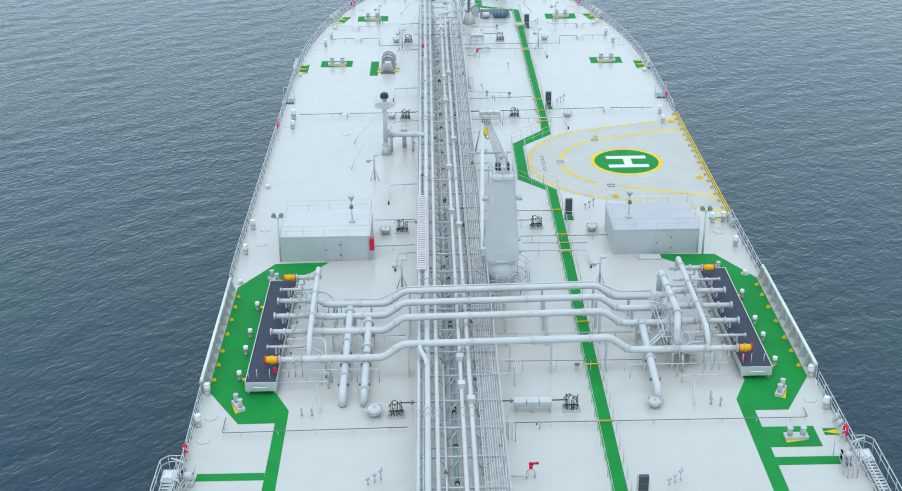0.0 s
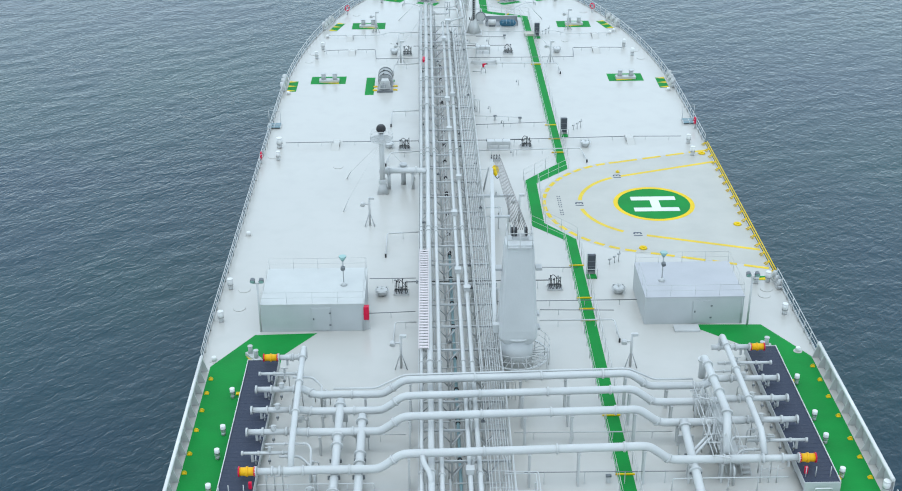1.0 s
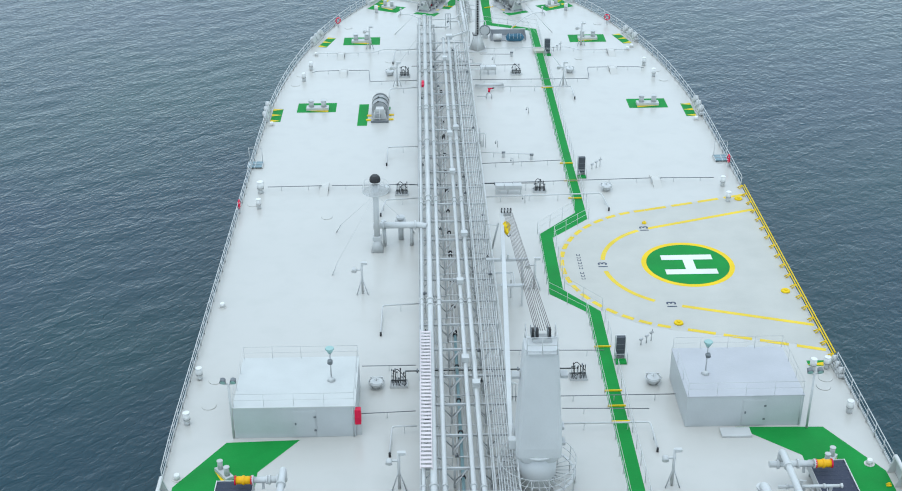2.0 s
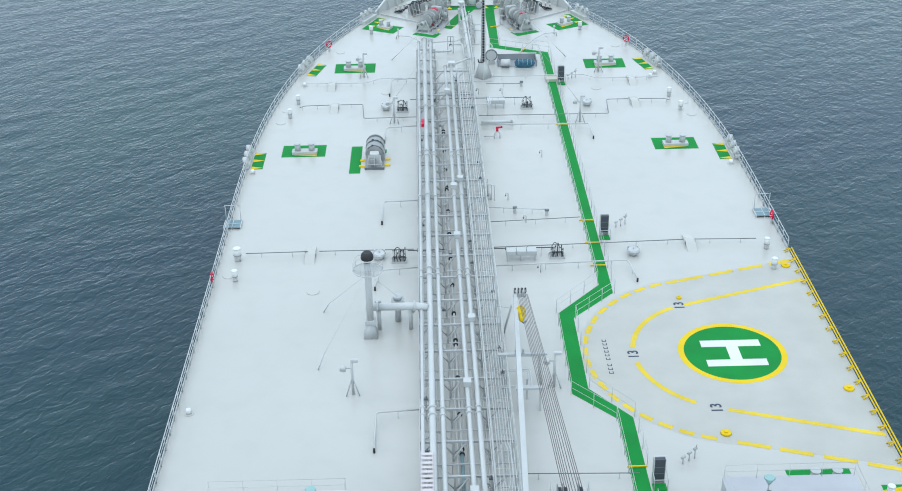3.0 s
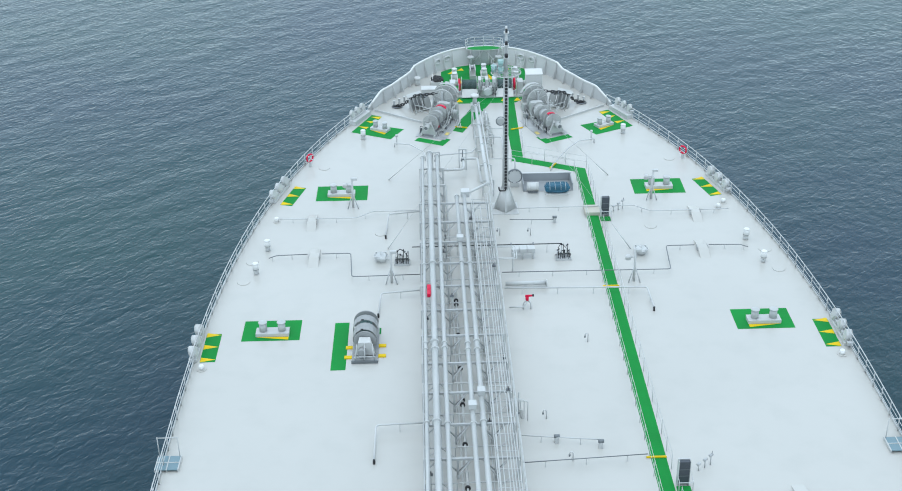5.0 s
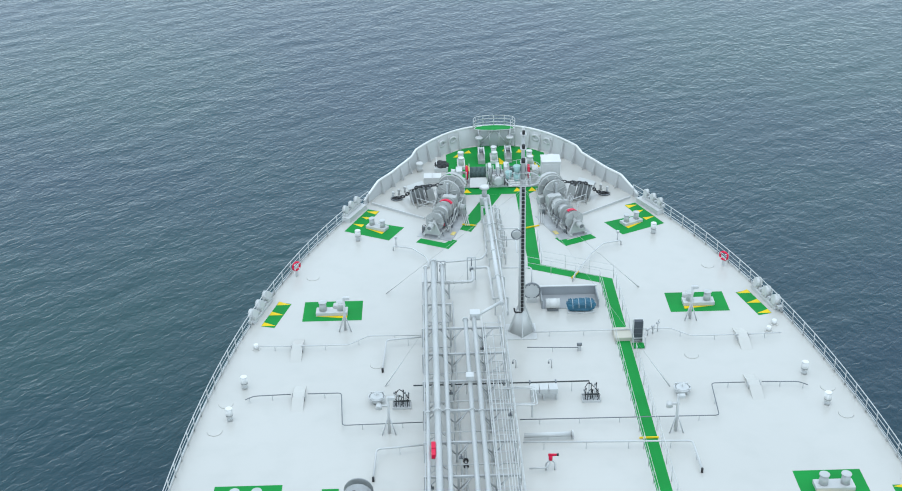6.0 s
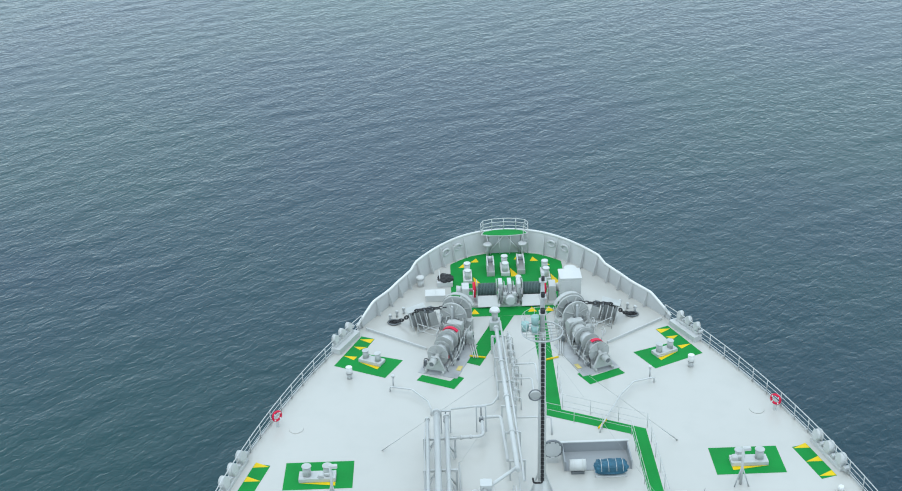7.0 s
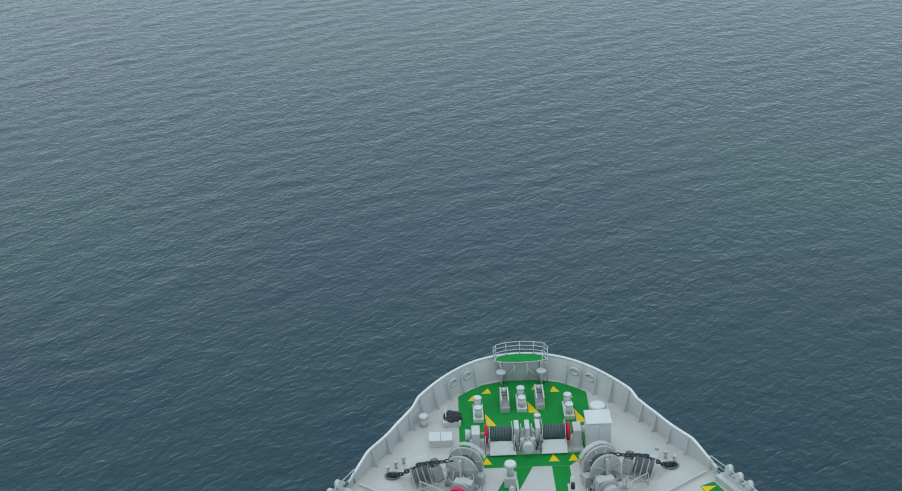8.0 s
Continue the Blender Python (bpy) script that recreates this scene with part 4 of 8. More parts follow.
# drop lines that leave the cross pipes and run aft down to the deck
for x, y0, top in ((-11.45, 85.2, 1.9), (-9.95, 83.4, 1.9), (10.5, 82.3, 1.9)):
    pl = pipe_line([(x, y0, top), (x, y0 - 1.0, top - 0.25), (x, 76.2, 0.95), (x, 74.6, 0.9), (x, 74.3, 0.0)], 0.275, "thick pale grey drop pipe bending down into the deck", (0.5, 3.5, 4.4, 8.6), bend=0.5, n=14, group="drop pipes")
    part("clamp", box(B(), (x - 0.4, 75.6, 0.8), (x + 0.4, 75.72, 1.0), 0.02), STEEL, pl)
    for yc in (79.6, 77.9):
        part("clamp", box(B(), (x - 0.38, yc, 1.0), (x + 0.38, yc + 0.12, 1.25), 0.02), STEEL, pl)
    part("saddle_plate", box(B(), (x - 0.5, y0 - 1.05, 0.9), (x + 0.5, y0 - 0.95, 1.5), 0.02), TRESTLE, pl)
    for dx in (-0.42, 0.36):
        part("leg", box(B(), (x + dx, y0 - 1.04, 0), (x + dx + 0.07, y0 - 0.96, 0.9)), TRESTLE, pl)
    part("leg", box(B(), (x - 0.05, 79.0, 0.0), (x + 0.05, 79.1, 1.15)), GREY, pl)
# upright pipework crowded round the starboard risers
vr = thing("riser_frame", (11.7, 82.0, 0), "crowded pale grey frame of posts and small pipes at the risers", "pipe frame")
rng = random.Random(17)
for i in range(16):
    x, y = rng.uniform(-0.1, 0.95), rng.uniform(-3.4, 4.2)
    part("post", cyl(B(), (x, y, 0), (x, y, rng.uniform(1.6, 3.1)), rng.uniform(0.03, 0.06), n=7), GREY if i % 3 else TRESTLE, vr)
for i in range(9):
    y, z = -4.0 + 0.95 * i, rng.uniform(1.4, 2.9)
    part("tube", tube(B(), [(-0.2, y, z), (0.8, y + rng.uniform(-0.4, 0.4), z), (0.95, y, 0.2)], 0.045, n=6, bend=0.2), PIPE, vr)
for x in (-0.05, 0.95):
    for z in (1.9, 2.6):
        part("rail", tube(B(), [(x, -4.1, z), (x, 3.9, z)], 0.03, n=6), GREY, vr)
for dx in (0.0, 0.32):
    pipe_line([(10.2 + dx, 79.2, 1.35), (11.9 + dx, 81.2, 1.6), (12.2 + dx, 82.4, 1.6)], 0.1, "pale grey slanting pipe beside the risers", bend=0.3, n=8, group="riser pipes")
# starboard risers with their ladder and stage
pipe_line([(12.75, 87.8, LOW), (12.75, 87.8, 3.3), (12.95, 81.4, 3.2), (12.8, 80.4, 2.8), (12.55, 79.0, LOW)], 0.25, "thick pale grey riser pipe over the starboard manifold", (1.4, 2.8, 4.4, 6.0, 8.2), bend=0.45, n=14, group="riser pipes")
stage = thing("valve_stage", (13.0, 82.5, 0), "pale grey railed valve stage at the manifold", "platform")
part("floor", box(B(), (-0.6, -3.6, 1.0), (0.6, 3.4, 1.06)), GREY, stage)
for x in (-0.58, 0.58):
    for z in (1.55, 2.05):
        part("rail", tube(B(), [(x, -3.6, z), (x, 3.4, z)], 0.025, n=6), GREY, stage)
    for y in stations(-3.5, 3.3, 6):
        part("post", cyl(B(), (x, y, 0), (x, y, 2.05), 0.03, n=6), GREY, stage)
for i in range(6):
    part("stair_tread", box(B(), (0.65, -3.4 + 0.3 * i, 0.1 + 0.17 * i), (1.25, -3.15 + 0.3 * i, 0.14 + 0.17 * i)), GREY, stage)
for x in (0.66, 1.24):
    part("stringer", tube(B(), [(x, -3.5, 0.05), (x, -1.6, 1.1)], 0.04, n=6), GREY, stage)
# low frames and small pipes under both manifolds
rng = random.Random(11)
for s in (-1, 1):
    for i in range(9):
        x, y = s * rng.uniform(12.3, 15.8), rng.uniform(77.0, 90.0)
        h = rng.uniform(0.7, 1.3)
        fr = thing("valve_loop", (x, y, 0), "small pale grey valve loop under the manifold", "valve loop", "manifold valve loops")
        w = rng.uniform(0.5, 1.1)
        part("bow", tube(B(), [(-w / 2, 0, 0), (-w / 2, 0, h), (w / 2, 0, h), (w / 2, 0, 0)], 0.04, n=6, bend=0.15), PIPE, fr)
        part("valve", cyl(B(), (0, -0.1, h - 0.05), (0, 0.1, h - 0.05), 0.14, n=10), GREY, fr)
    for y in (88.5, 79.5):
        pipe_line([(s * 14.9, y, LOW), (s * 13.6, y, LOW), (s * 12.9, y - 0.5, 1.2), (s * 12.9, y - 1.4, 1.2), (s * 12.9, y - 1.4, 0)], 0.08, "thin pale grey drain pipe at the manifold", (0.5,), bend=0.25, n=8, group="manifold drains")
    pipe_line([(s * 15.8, 80.3, 2.0), (s * 13.2, 80.3, 2.0), (s * 12.95, 79.9, 1.9), (s * 12.95, 79.0, 1.2), (s * 12.95, 79.0, 0.0)], 0.07, "thin pale grey bent pipe over the manifold", (1.2, 2.4), bend=0.2, n=8, group="manifold drains")
    for xk in (15.6, 15.1, 14.6):
        fr = thing("drain_stand", (s * xk, 78.3, 0), "slim pale grey drain stand under the manifold", "pipe support", "manifold drain stands")
        part("post", cyl(B(), (0, 0, 0), (0, 0, 1.3), 0.035, n=6), GREY, fr)
        part("arm", cyl(B(), (0, 0, 1.0), (0.4, 0.1, 1.0), 0.03, n=6), GREY, fr)
    pipe_line([(s * 16.0, 77.4, 1.1), (s * 9.0, 77.4, 1.1), (s * 9.0, 77.4, 0.0)], 0.035, "thin pale rail pipe before the manifold", bend=0.15, n=6, group="manifold drains")
    for xk in (14.2, 12.4, 10.6):
        fr = thing("drain_stand", (s * xk, 77.4, 0), "slim pale grey drain stand under the manifold", "pipe support", "manifold drain stands")
        part("post", cyl(B(), (0, 0, 0), (0, 0, 1.08), 0.035, n=6), GREY, fr)
    pipe_line([(s * 16.2, 76.6, 0.6), (s * 12.6, 76.6, 0.6), (s * 12.6, 76.6, 0.0)], 0.05, "thin pale rail pipe before the manifold", bend=0.2, n=6, group="manifold drains")
    pipe_line([(s * 13.4, 76.6, 0.7), (s * 12.9, 73.2, 0.35)], 0.05, "thin pale sloping pipe before the manifold", n=6, group="manifold drains")
    bm = B()
    box(bm, (-0.1, -0.1, 0), (0.1, 0.1, 0.45), 0.03)
    single("fire_valve", bm, RED, "small red valve box at the drip tray", "fire valve", "red valve boxes", at=pose(-16.4 if s < 0 else 17.2, 77.2 if s < 0 else 77.9, 1.0))
    for x, y in (((14.2, 73.2), (13.5, 73.15)) if s < 0 else ((14.7, 73.5), (14.1, 73.7), (14.2, 74.4))):
        st = thing("gooseneck_vent", (s * x, y, 0), "small pale grey gooseneck vent", "vent", "goosenecks")
        part("pipe", tube(B(), [(0, 0, 0), (0, 0, 0.75), (0, -0.25, 0.85), (0, -0.3, 0.6)], 0.06, n=8, bend=0.12), GREY, st)

# ---- deck houses beside the pipes ----
HOUSE = paint("house_wall_paint", (0.53, 0.555, 0.55), 0.45)
ROOFL = paint("house_roof_paint", (0.59, 0.605, 0.58), 0.4)
ROOFR = paint("grey_roof_paint", (0.49, 0.495, 0.51), 0.45)
LAMPG = paint("pale_green_lamp", (0.32, 0.52, 0.49), 0.35)


def deck_house(s):
    xi, xo, y0, y1, h = (10.45, 18.1, 97.4, 103.1, 2.3) if s < 0 else (10.47, 17.88, 97.75, 103.4, 2.3)
    a, b = min(s * xi, s * xo), max(s * xi, s * xo)
    hs = thing("deck_house", ((a + b) / 2, y0, 0), "low grey steel deck house with a railed roof", "deck house", "deck houses")
    w = (b - a) / 2
    part("wall", box(B(), (-w, 0, 0), (w, y1 - y0, h - 0.05), 0.03), HOUSE, hs)
    part("roof", box(B(), (-w - 0.02, -0.03, h - 0.05), (w + 0.02, y1 - y0 + 0.03, h + 0.03), 0.02), ROOFL if s < 0 else ROOFR, hs)
    dx = 0.6
    part("door_frame", box(B(), (dx - 0.75, -0.03, 0.08), (dx + 0.75, -0.003, 2.02), 0.01), HOUSE, hs)
    dr = part("door", box(B(), (dx - 0.68, -0.06, 0.13), (dx + 0.68, -0.032, 1.97), 0.01), HOUSE, hs, "grey steel door")
    for z in (0.5, 1.5):
        part("hinge", box(B(), (dx + 0.6, -0.09, z), (dx + 0.75, -0.061, z + 0.12)), STEEL, dr)
    part("door_handle", box(B(), (dx - 0.6, -0.1, 1.0), (dx - 0.5, -0.061, 1.15)), STEEL, dr)
    # thin railing on the roof edge
    for z, r in ((h + 0.95, 0.013), (h + 0.5, 0.01)):
        part("roof_rail", tube(B(), [(-w + 0.06, 0.1, z), (w - 0.06, 0.1, z), (w - 0.06, y1 - y0 - 0.1, z), (-w + 0.06, y1 - y0 - 0.1, z), (-w + 0.06, 0.1, z)], r, n=5), GREY, hs)
    RP = mesh_of("rail_post", cyl(B(), (0, 0, h), (0, 0, h + 0.95), 0.014, n=5), GREY)
    for i in range(5):
        for y in (0.1, y1 - y0 - 0.1):
            part("rail_post", RP, None, hs, at=pose(-w + 0.06 + i * (2 * w - 0.12) / 4, y, 0))
    for y in (1.9, 3.8):
        for x in (-w + 0.06, w - 0.06):
            part("rail_post", RP, None, hs, at=pose(x, y, 0))
    part("gutter", tube(B(), [(w - 0.15, -0.05, 0), (w - 0.15, -0.05, h - 0.1)], 0.03, n=6), HOUSE, hs)
    # signal lamp on the roof
    lp = thing("signal_lamp", (s * 12.1, 100.3, h + 0.03), "pale green signal lamp on a short post", "lamp", "roof lamps")
    part("foot", cyl(B(), (0, 0, 0), (0, 0, 0.25), 0.28, 0.09, n=10), GREY, lp)
    part("pole", cyl(B(), (0, 0, 0.25), (0, 0, 2.1), 0.045, n=8), TRESTLE, lp)
    part("shade", cyl(B(), (0, 0, 2.05), (0, 0, 2.42), 0.1, 0.3, n=16), LAMPG, lp, "pale green lamp head")
    part("shade_top", cyl(B(), (0, 0, 2.42), (0, 0, 2.47), 0.3, 0.26, n=16), LAMPG, lp)
    part("lamp_head", cyl(B(), (0, -0.12, 1.6), (0, -0.34, 1.5), 0.17, n=12), STEEL, lp)
    # pair of floodlights at the outer corner
    fl = thing("floodlight_post", (s * 18.2, 97.45, 0), "grey post with two round floodlights", "floodlight", "corner floodlights")
    part("pole", cyl(B(), (0, 0, 0), (0, 0, 4.1), 0.08, n=8), GREY, fl)
    part("arm", cyl(B(), (-0.32, 0, 4.1), (0.32, 0, 4.1), 0.05, n=8), GREY, fl)
    for x in (-0.32, 0.32):
        part("floodlight", cyl(B(), (x, 0.1, 4.4), (x, -0.15, 4.28), 0.17, 0.2, n=14), STEEL, fl)
        part("lens", cyl(B(), (x, -0.15, 4.28), (x, -0.165, 4.273), 0.17, n=14), LAMPG, fl)
    return hs


for s in (-1, 1):
    deck_house(s)
ex = thing("fire_box", (-10.3, 97.5, 0), "tall red fire hose box beside a deck house", "fire locker")
part("body", box(B(), (-0.2, -0.2, 0.95), (0.2, 0.2, 2.05), 0.06), RED, ex)
part("strap", box(B(), (-0.21, -0.215, 1.45), (0.21, 0.2, 1.5)), RED, ex)
part("leg", box(B(), (-0.2, 0.05, 0), (0.2, 0.15, 0.95)), GREY, ex)
bm = B()
box(bm, (0, 0, 0), (1.9, 0.9, 0.16), 0.03)
single("door_step", bm, GREY, "low grey step before a deck house door", "step", at=pose(12.6, 96.5, 0))

# ---- deck crane ----
CRANE = paint("crane_paint", (0.62, 0.635, 0.625), 0.4, vary=0.06)
cr = thing("deck_crane", (0.55, 92.3, 0), "tall pale grey deck crane with its jib stowed forward", "crane")
part("pedestal", cyl(B(), (0, 0, 0), (0, 0, 2.6), 1.12, n=28), CRANE, cr)
part("slew_ring", cyl(B(), (0, 0, 2.6), (0, 0, 2.75), 1.25, n=28), CRANE, cr)
bm = B()
prof = [(2.3, 1.05, 1.0), (2.75, 1.32, 1.12), (3.4, 1.34, 1.15), (9.5, 1.0, 0.86), (9.9, 0.96, 0.8)]
rings = []
for z, w, d in prof:
    ring = []
    for cx, cy, a0 in ((1, -1, -90), (1, 1, 0), (-1, 1, 90), (-1, -1, 180)):
        for k in range(5):
            t = radians(a0 + 22.5 * k)
            ring.append(bm.verts.new((cx * (w - 0.28) + 0.28 * math.cos(t), cy * (d - 0.28) + 0.28 * math.sin(t), z)))
    rings.append(ring)
for a, b in zip(rings, rings[1:]):
    for i in range(20):
        bm.faces.new((a[i], a[(i + 1) % 20], b[(i + 1) % 20], b[i]))
bm.faces.new(rings[-1])
bm.faces.new(rings[0][::-1])
part("housing", bm, CRANE, cr, "tapering crane housing")
# service ring round the pedestal
ring = [(2.3 * math.cos(6.2832 * i / 28), 2.3 * math.sin(6.2832 * i / 28)) for i in range(29)]
bm = B()
for (ax, ay), (bx, by) in zip(ring, ring[1:]):
    k = 0.93
    v = [bm.verts.new(p) for p in ((ax, ay, 1.0), (bx, by, 1.0), (bx * k, by * k, 1.0), (ax * k, ay * k, 1.0), (ax, ay, 0.94), (bx, by, 0.94), (bx * k, by * k, 0.94), (ax * k, ay * k, 0.94))]
    for q in ((0, 1, 2, 3), (7, 6, 5, 4), (0, 4, 5, 1), (2, 6, 7, 3)):
        bm.faces.new([v[i] for i in q])
bmesh.ops.remove_doubles(bm, verts=bm.verts, dist=1e-4)
part("service_ring", bm, GREY, cr, "round railed service platform")
for i in range(28):
    t = 6.2832 * i / 28
    c, w = math.cos(t), math.sin(t)
    part("ring_slat", cyl(B(), (1.1 * c, 1.1 * w, 1.0), (2.25 * c, 2.25 * w, 1.0), 0.03, n=5), TRESTLE, cr)
for z in (1.5, 2.0):
    part("ring_rail", tube(B(), [(x, y, z) for x, y in ring], 0.025, n=5), GREY, cr)
for x, y in ring[:-1:2]:
    part("ring_post", cyl(B(), (x, y, 0), (x, y, 2.0), 0.03, n=5), GREY, cr)
# crown with sheaves and a small railed platform
part("crown", box(B(), (-0.45, 0.0, 9.90), (0.65, 0.7, 10.12), 0.05), TRESTLE, cr)
for x in (-0.45, -0.2, 0.5):
    part("sheave", cyl(B(), (x - 0.07, 0.35, 10.4), (x + 0.07, 0.35, 10.4), 0.3, n=16), BLACK, cr)
    part("cheek", box(B(), (x - 0.12, 0.0, 10.25), (x - 0.08, 0.7, 10.70)), STEEL, cr)
for z in (10.35, 10.85):
    part("crown_rail", tube(B(), [(-0.85, 0.6, z), (-0.85, -0.95, z), (0.85, -0.95, z), (0.85, 0.6, z)], 0.03, n=5), GREY, cr)
for x, y in ((-0.85, 0.6), (-0.85, -0.95), (0, -0.95), (0.85, -0.95), (0.85, 0.6)):
    part("rail_post", cyl(B(), (x, y, 9.75), (x, y, 10.85), 0.03, n=5), GREY, cr)
part("crown_floor", box(B(), (-0.88, -0.98, 9.72), (0.88, 0.6, 9.80)), TRESTLE, cr)
for z, x0, x1 in ((7.7, -1.6, -1.15), (7.7, 1.15, 1.6), (3.0, 1.3, 1.6), (4.1, 1.3, 1.5)):
    part("side_bracket", box(B(), (x0, -0.3, z), (x1, 0.3, z + 0.2), 0.03), TRESTLE, cr)
# jib: a long tapered box beam lying forward, with its foot at the housing
bm = B()
foot, tip = Vector((-1.62, -0.2, 3.4)), Vector((-0.42, 29.8, 3.3))
d = tip - foot
rr = []
for t, w, h in ((0, 0.05, 0.12), (0.04, 0.11, 0.25), (0.2, 0.15, 0.36), (0.5, 0.16, 0.38), (0.92, 0.13, 0.25), (1, 0.12, 0.2)):
    p = foot + d * t
    rr.append([bm.verts.new(p + Vector((a * w, 0, b * h))) for a, b in ((-1, -1), (1, -1), (1, 1), (-1, 1))])
for a, b in zip(rr, rr[1:]):
    for i in range(4):
        bm.faces.new((a[i], a[(i + 1) % 4], b[(i + 1) % 4], b[i]))
bm.faces.new(rr[0][::-1])
bm.faces.new(rr[-1])
part("jib", bm, PIPE, cr, "long tapered pale jib")
part("jib_foot", box(B(), (-1.72, -0.45, 2.9), (-1.3, 0.0, 3.55), 0.05), CRANE, cr)
bm = B()
box(bm, (-0.58, 29.7, 3.2), (0.34, 29.95, 3.46), 0.04)
part("jib_head", bm, CRANE, cr)
for x in (-0.42, -0.18, 0.06, 0.3):
    part("sheave", cyl(B(), (x - 0.05, 29.9, 3.62), (x + 0.05, 29.9, 3.62), 0.2, n=14), BLACK, cr)
    part("cheek", box(B(), (x - 0.1, 29.7, 3.46), (x - 0.06, 30.1, 3.7)), TRESTLE, cr)
    part("fall", cyl(B(), (x, 29.85, 3.75), (x * 0.9, 29.0, 3.8), 0.018, n=5), GREY, cr)
ROPE = paint("steel_wire_rope", (0.17, 0.145, 0.135), 0.6)
for x, u in ((-0.3, -0.3), (-0.22, -0.2), (-0.13, -0.1), (-0.05, 0.0), (0.04, 0.12), (0.12, 0.26), (0.2, 0.4), (0.3, 0.5), (0.36, 0.6)):
    part("wire_rope", tube(B(), [(u, 0.4, 10.5), (x, 29.05, 3.82)], 0.02, n=5), ROPE, cr)
bm = B()
cyl(bm, (0, 0.55, 0.1), (0, 0.2, 0.05), 0.12, 0.27, n=14)
cyl(bm, (0, 0.2, 0.05), (0, -0.3, -0.05), 0.27, 0.24, n=14)
cyl(bm, (0, -0.3, -0.05), (0, -0.75, -0.15), 0.24, 0.08, n=14)
hk = part("hook_block", bm, YELLOW, cr, "yellow hook block", at=pose(-0.2, 27.45, 3.35) @ Matrix.Diagonal((1.25, 1.1, 1.1, 1)))
part("hook", tube(B(), [(0, 0, -0.25), (0, 0, -0.55), (0.15, 0, -0.75), (0.3, 0, -0.6)], 0.05, n=6), STEEL, hk)
rest = thing("jib_rest", (0.2, 116.0, 0), "pale grey rest with a deep beam under the jib", "crane rest")
bm = B()
pr = [(-1.6, 2.48), (-1.2, 2.4), (1.2, 2.4), (1.6, 2.48), (1.6, 2.6), (-1.6, 2.6)]
a, b = [bm.verts.new((x, -0.12, z)) for x, z in pr], [bm.verts.new((x, 0.12, z)) for x, z in pr]
bm.faces.new(a)
bm.faces.new(b[::-1])
for i in range(6):
    bm.faces.new((a[i], a[(i + 1) % 6], b[(i + 1) % 6], b[i]))
part("cross_beam", bm, TRESTLE, rest)
for x in (-0.45, 0.05):
    part("cradle_horn", box(B(), (x - 0.05, -0.12, 2.6), (x + 0.05, 0.12, 2.95), 0.02), TRESTLE, rest)
for x in (-1.2, 1.2):
    part("leg", cyl(B(), (x * 1.05, 0, 0), (x * 0.9, 0, 2.3), 0.1, n=10), GREY, rest)
    part("brace", cyl(B(), (x * 1.05, 1.5, 0), (x * 0.9, 0.05, 2.1), 0.06, n=6), TRESTLE, rest)
prop = thing("jib_prop", (0, 0, 0), "slanting pale grey prop beside the jib end", "crane rest")
part("strut", cyl(B(), (-0.58, 122.6, 0), (-0.15, 121.6, 2.85), 0.08, n=10), TRESTLE, prop)
part("tie", tube(B(), [(-0.15, 121.6, 2.6), (-1.2, 122.6, 2.2), (-1.2, 122.6, 0)], 0.03, n=6, bend=0.15), TRESTLE, prop)
shelf = thing("jib_shelf", (0.5, 113.3, 0), "low pale grey rest beam beside the crane jib", "crane rest")
part("plate", box(B(), (-0.9, -0.16, 1.7), (0.85, 0.16, 1.86), 0.04), TRESTLE, shelf)
for x in (-0.7, 0.65):
    part("leg", box(B(), (x - 0.06, -0.06, 0), (x + 0.06, 0.06, 1.7)), GREY, shelf)

# ---- vent mast with its riser ----
vm = thing("vent_mast", (-9.88, 122.6, 0), "grey vent mast with a black cap and round stage", "vent mast")
bm = B()
cyl(bm, (0, 0, 0), (0, 0, 1.1), 0.7, 0.32, n=4)
bmesh.ops.rotate(bm, verts=bm.verts, cent=(0, 0, 0), matrix=Matrix.Rotation(radians(45), 3, "Z"))
part("base", bm, GREY, vm)
part("column", cyl(B(), (0, 0, 0.9), (0, 0, 5.9), 0.24, n=18), GREY, vm)
part("collar", box(B(), (-0.36, -0.3, 1.0), (0.36, 0.3, 1.35), 0.05), GREY, vm)
ring = [(1.02 * math.cos(6.2832 * i / 22), 1.02 * math.sin(6.2832 * i / 22)) for i in range(23)]
part("stage_rim", tube(B(), [(x, y, 5.3) for x, y in ring], 0.04, n=6), GREY, vm)
for k in range(-6, 7):
    y = 0.15 * k
    half_w = math.sqrt(1.02 ** 2 - y * y) - 0.02
    part("grating_bar", box(B(), (-half_w, y - 0.025, 5.28), (half_w, y + 0.025, 5.31)), GREY, vm)
part("stage_bearer", box(B(), (-0.04, -0.98, 5.18), (0.04, 0.98, 5.275)), GREY, vm)
for z in (5.65, 6.0):
    part("stage_rail", tube(B(), [(x, y, z) for x, y in ring], 0.014, n=5), GREY, vm)
for x, y in ring[:-1:3]:
    part("rail_post", cyl(B(), (x, y, 5.28), (x, y, 6.0), 0.014, n=5), GREY, vm)
bm = B()
bmesh.ops.create_uvsphere(bm, u_segments=22, v_segments=14, radius=0.44)
for v in bm.verts:
    v.co.z = max(-0.32, min(0.36, v.co.z * 1.05)) + 6.3
part("cap", bm, BLACK, vm, "black flame-arrester cap")
part("cap_band", cyl(B(), (0, 0, 6.08), (0, 0, 6.14), 0.45, n=22), WHITE, vm)
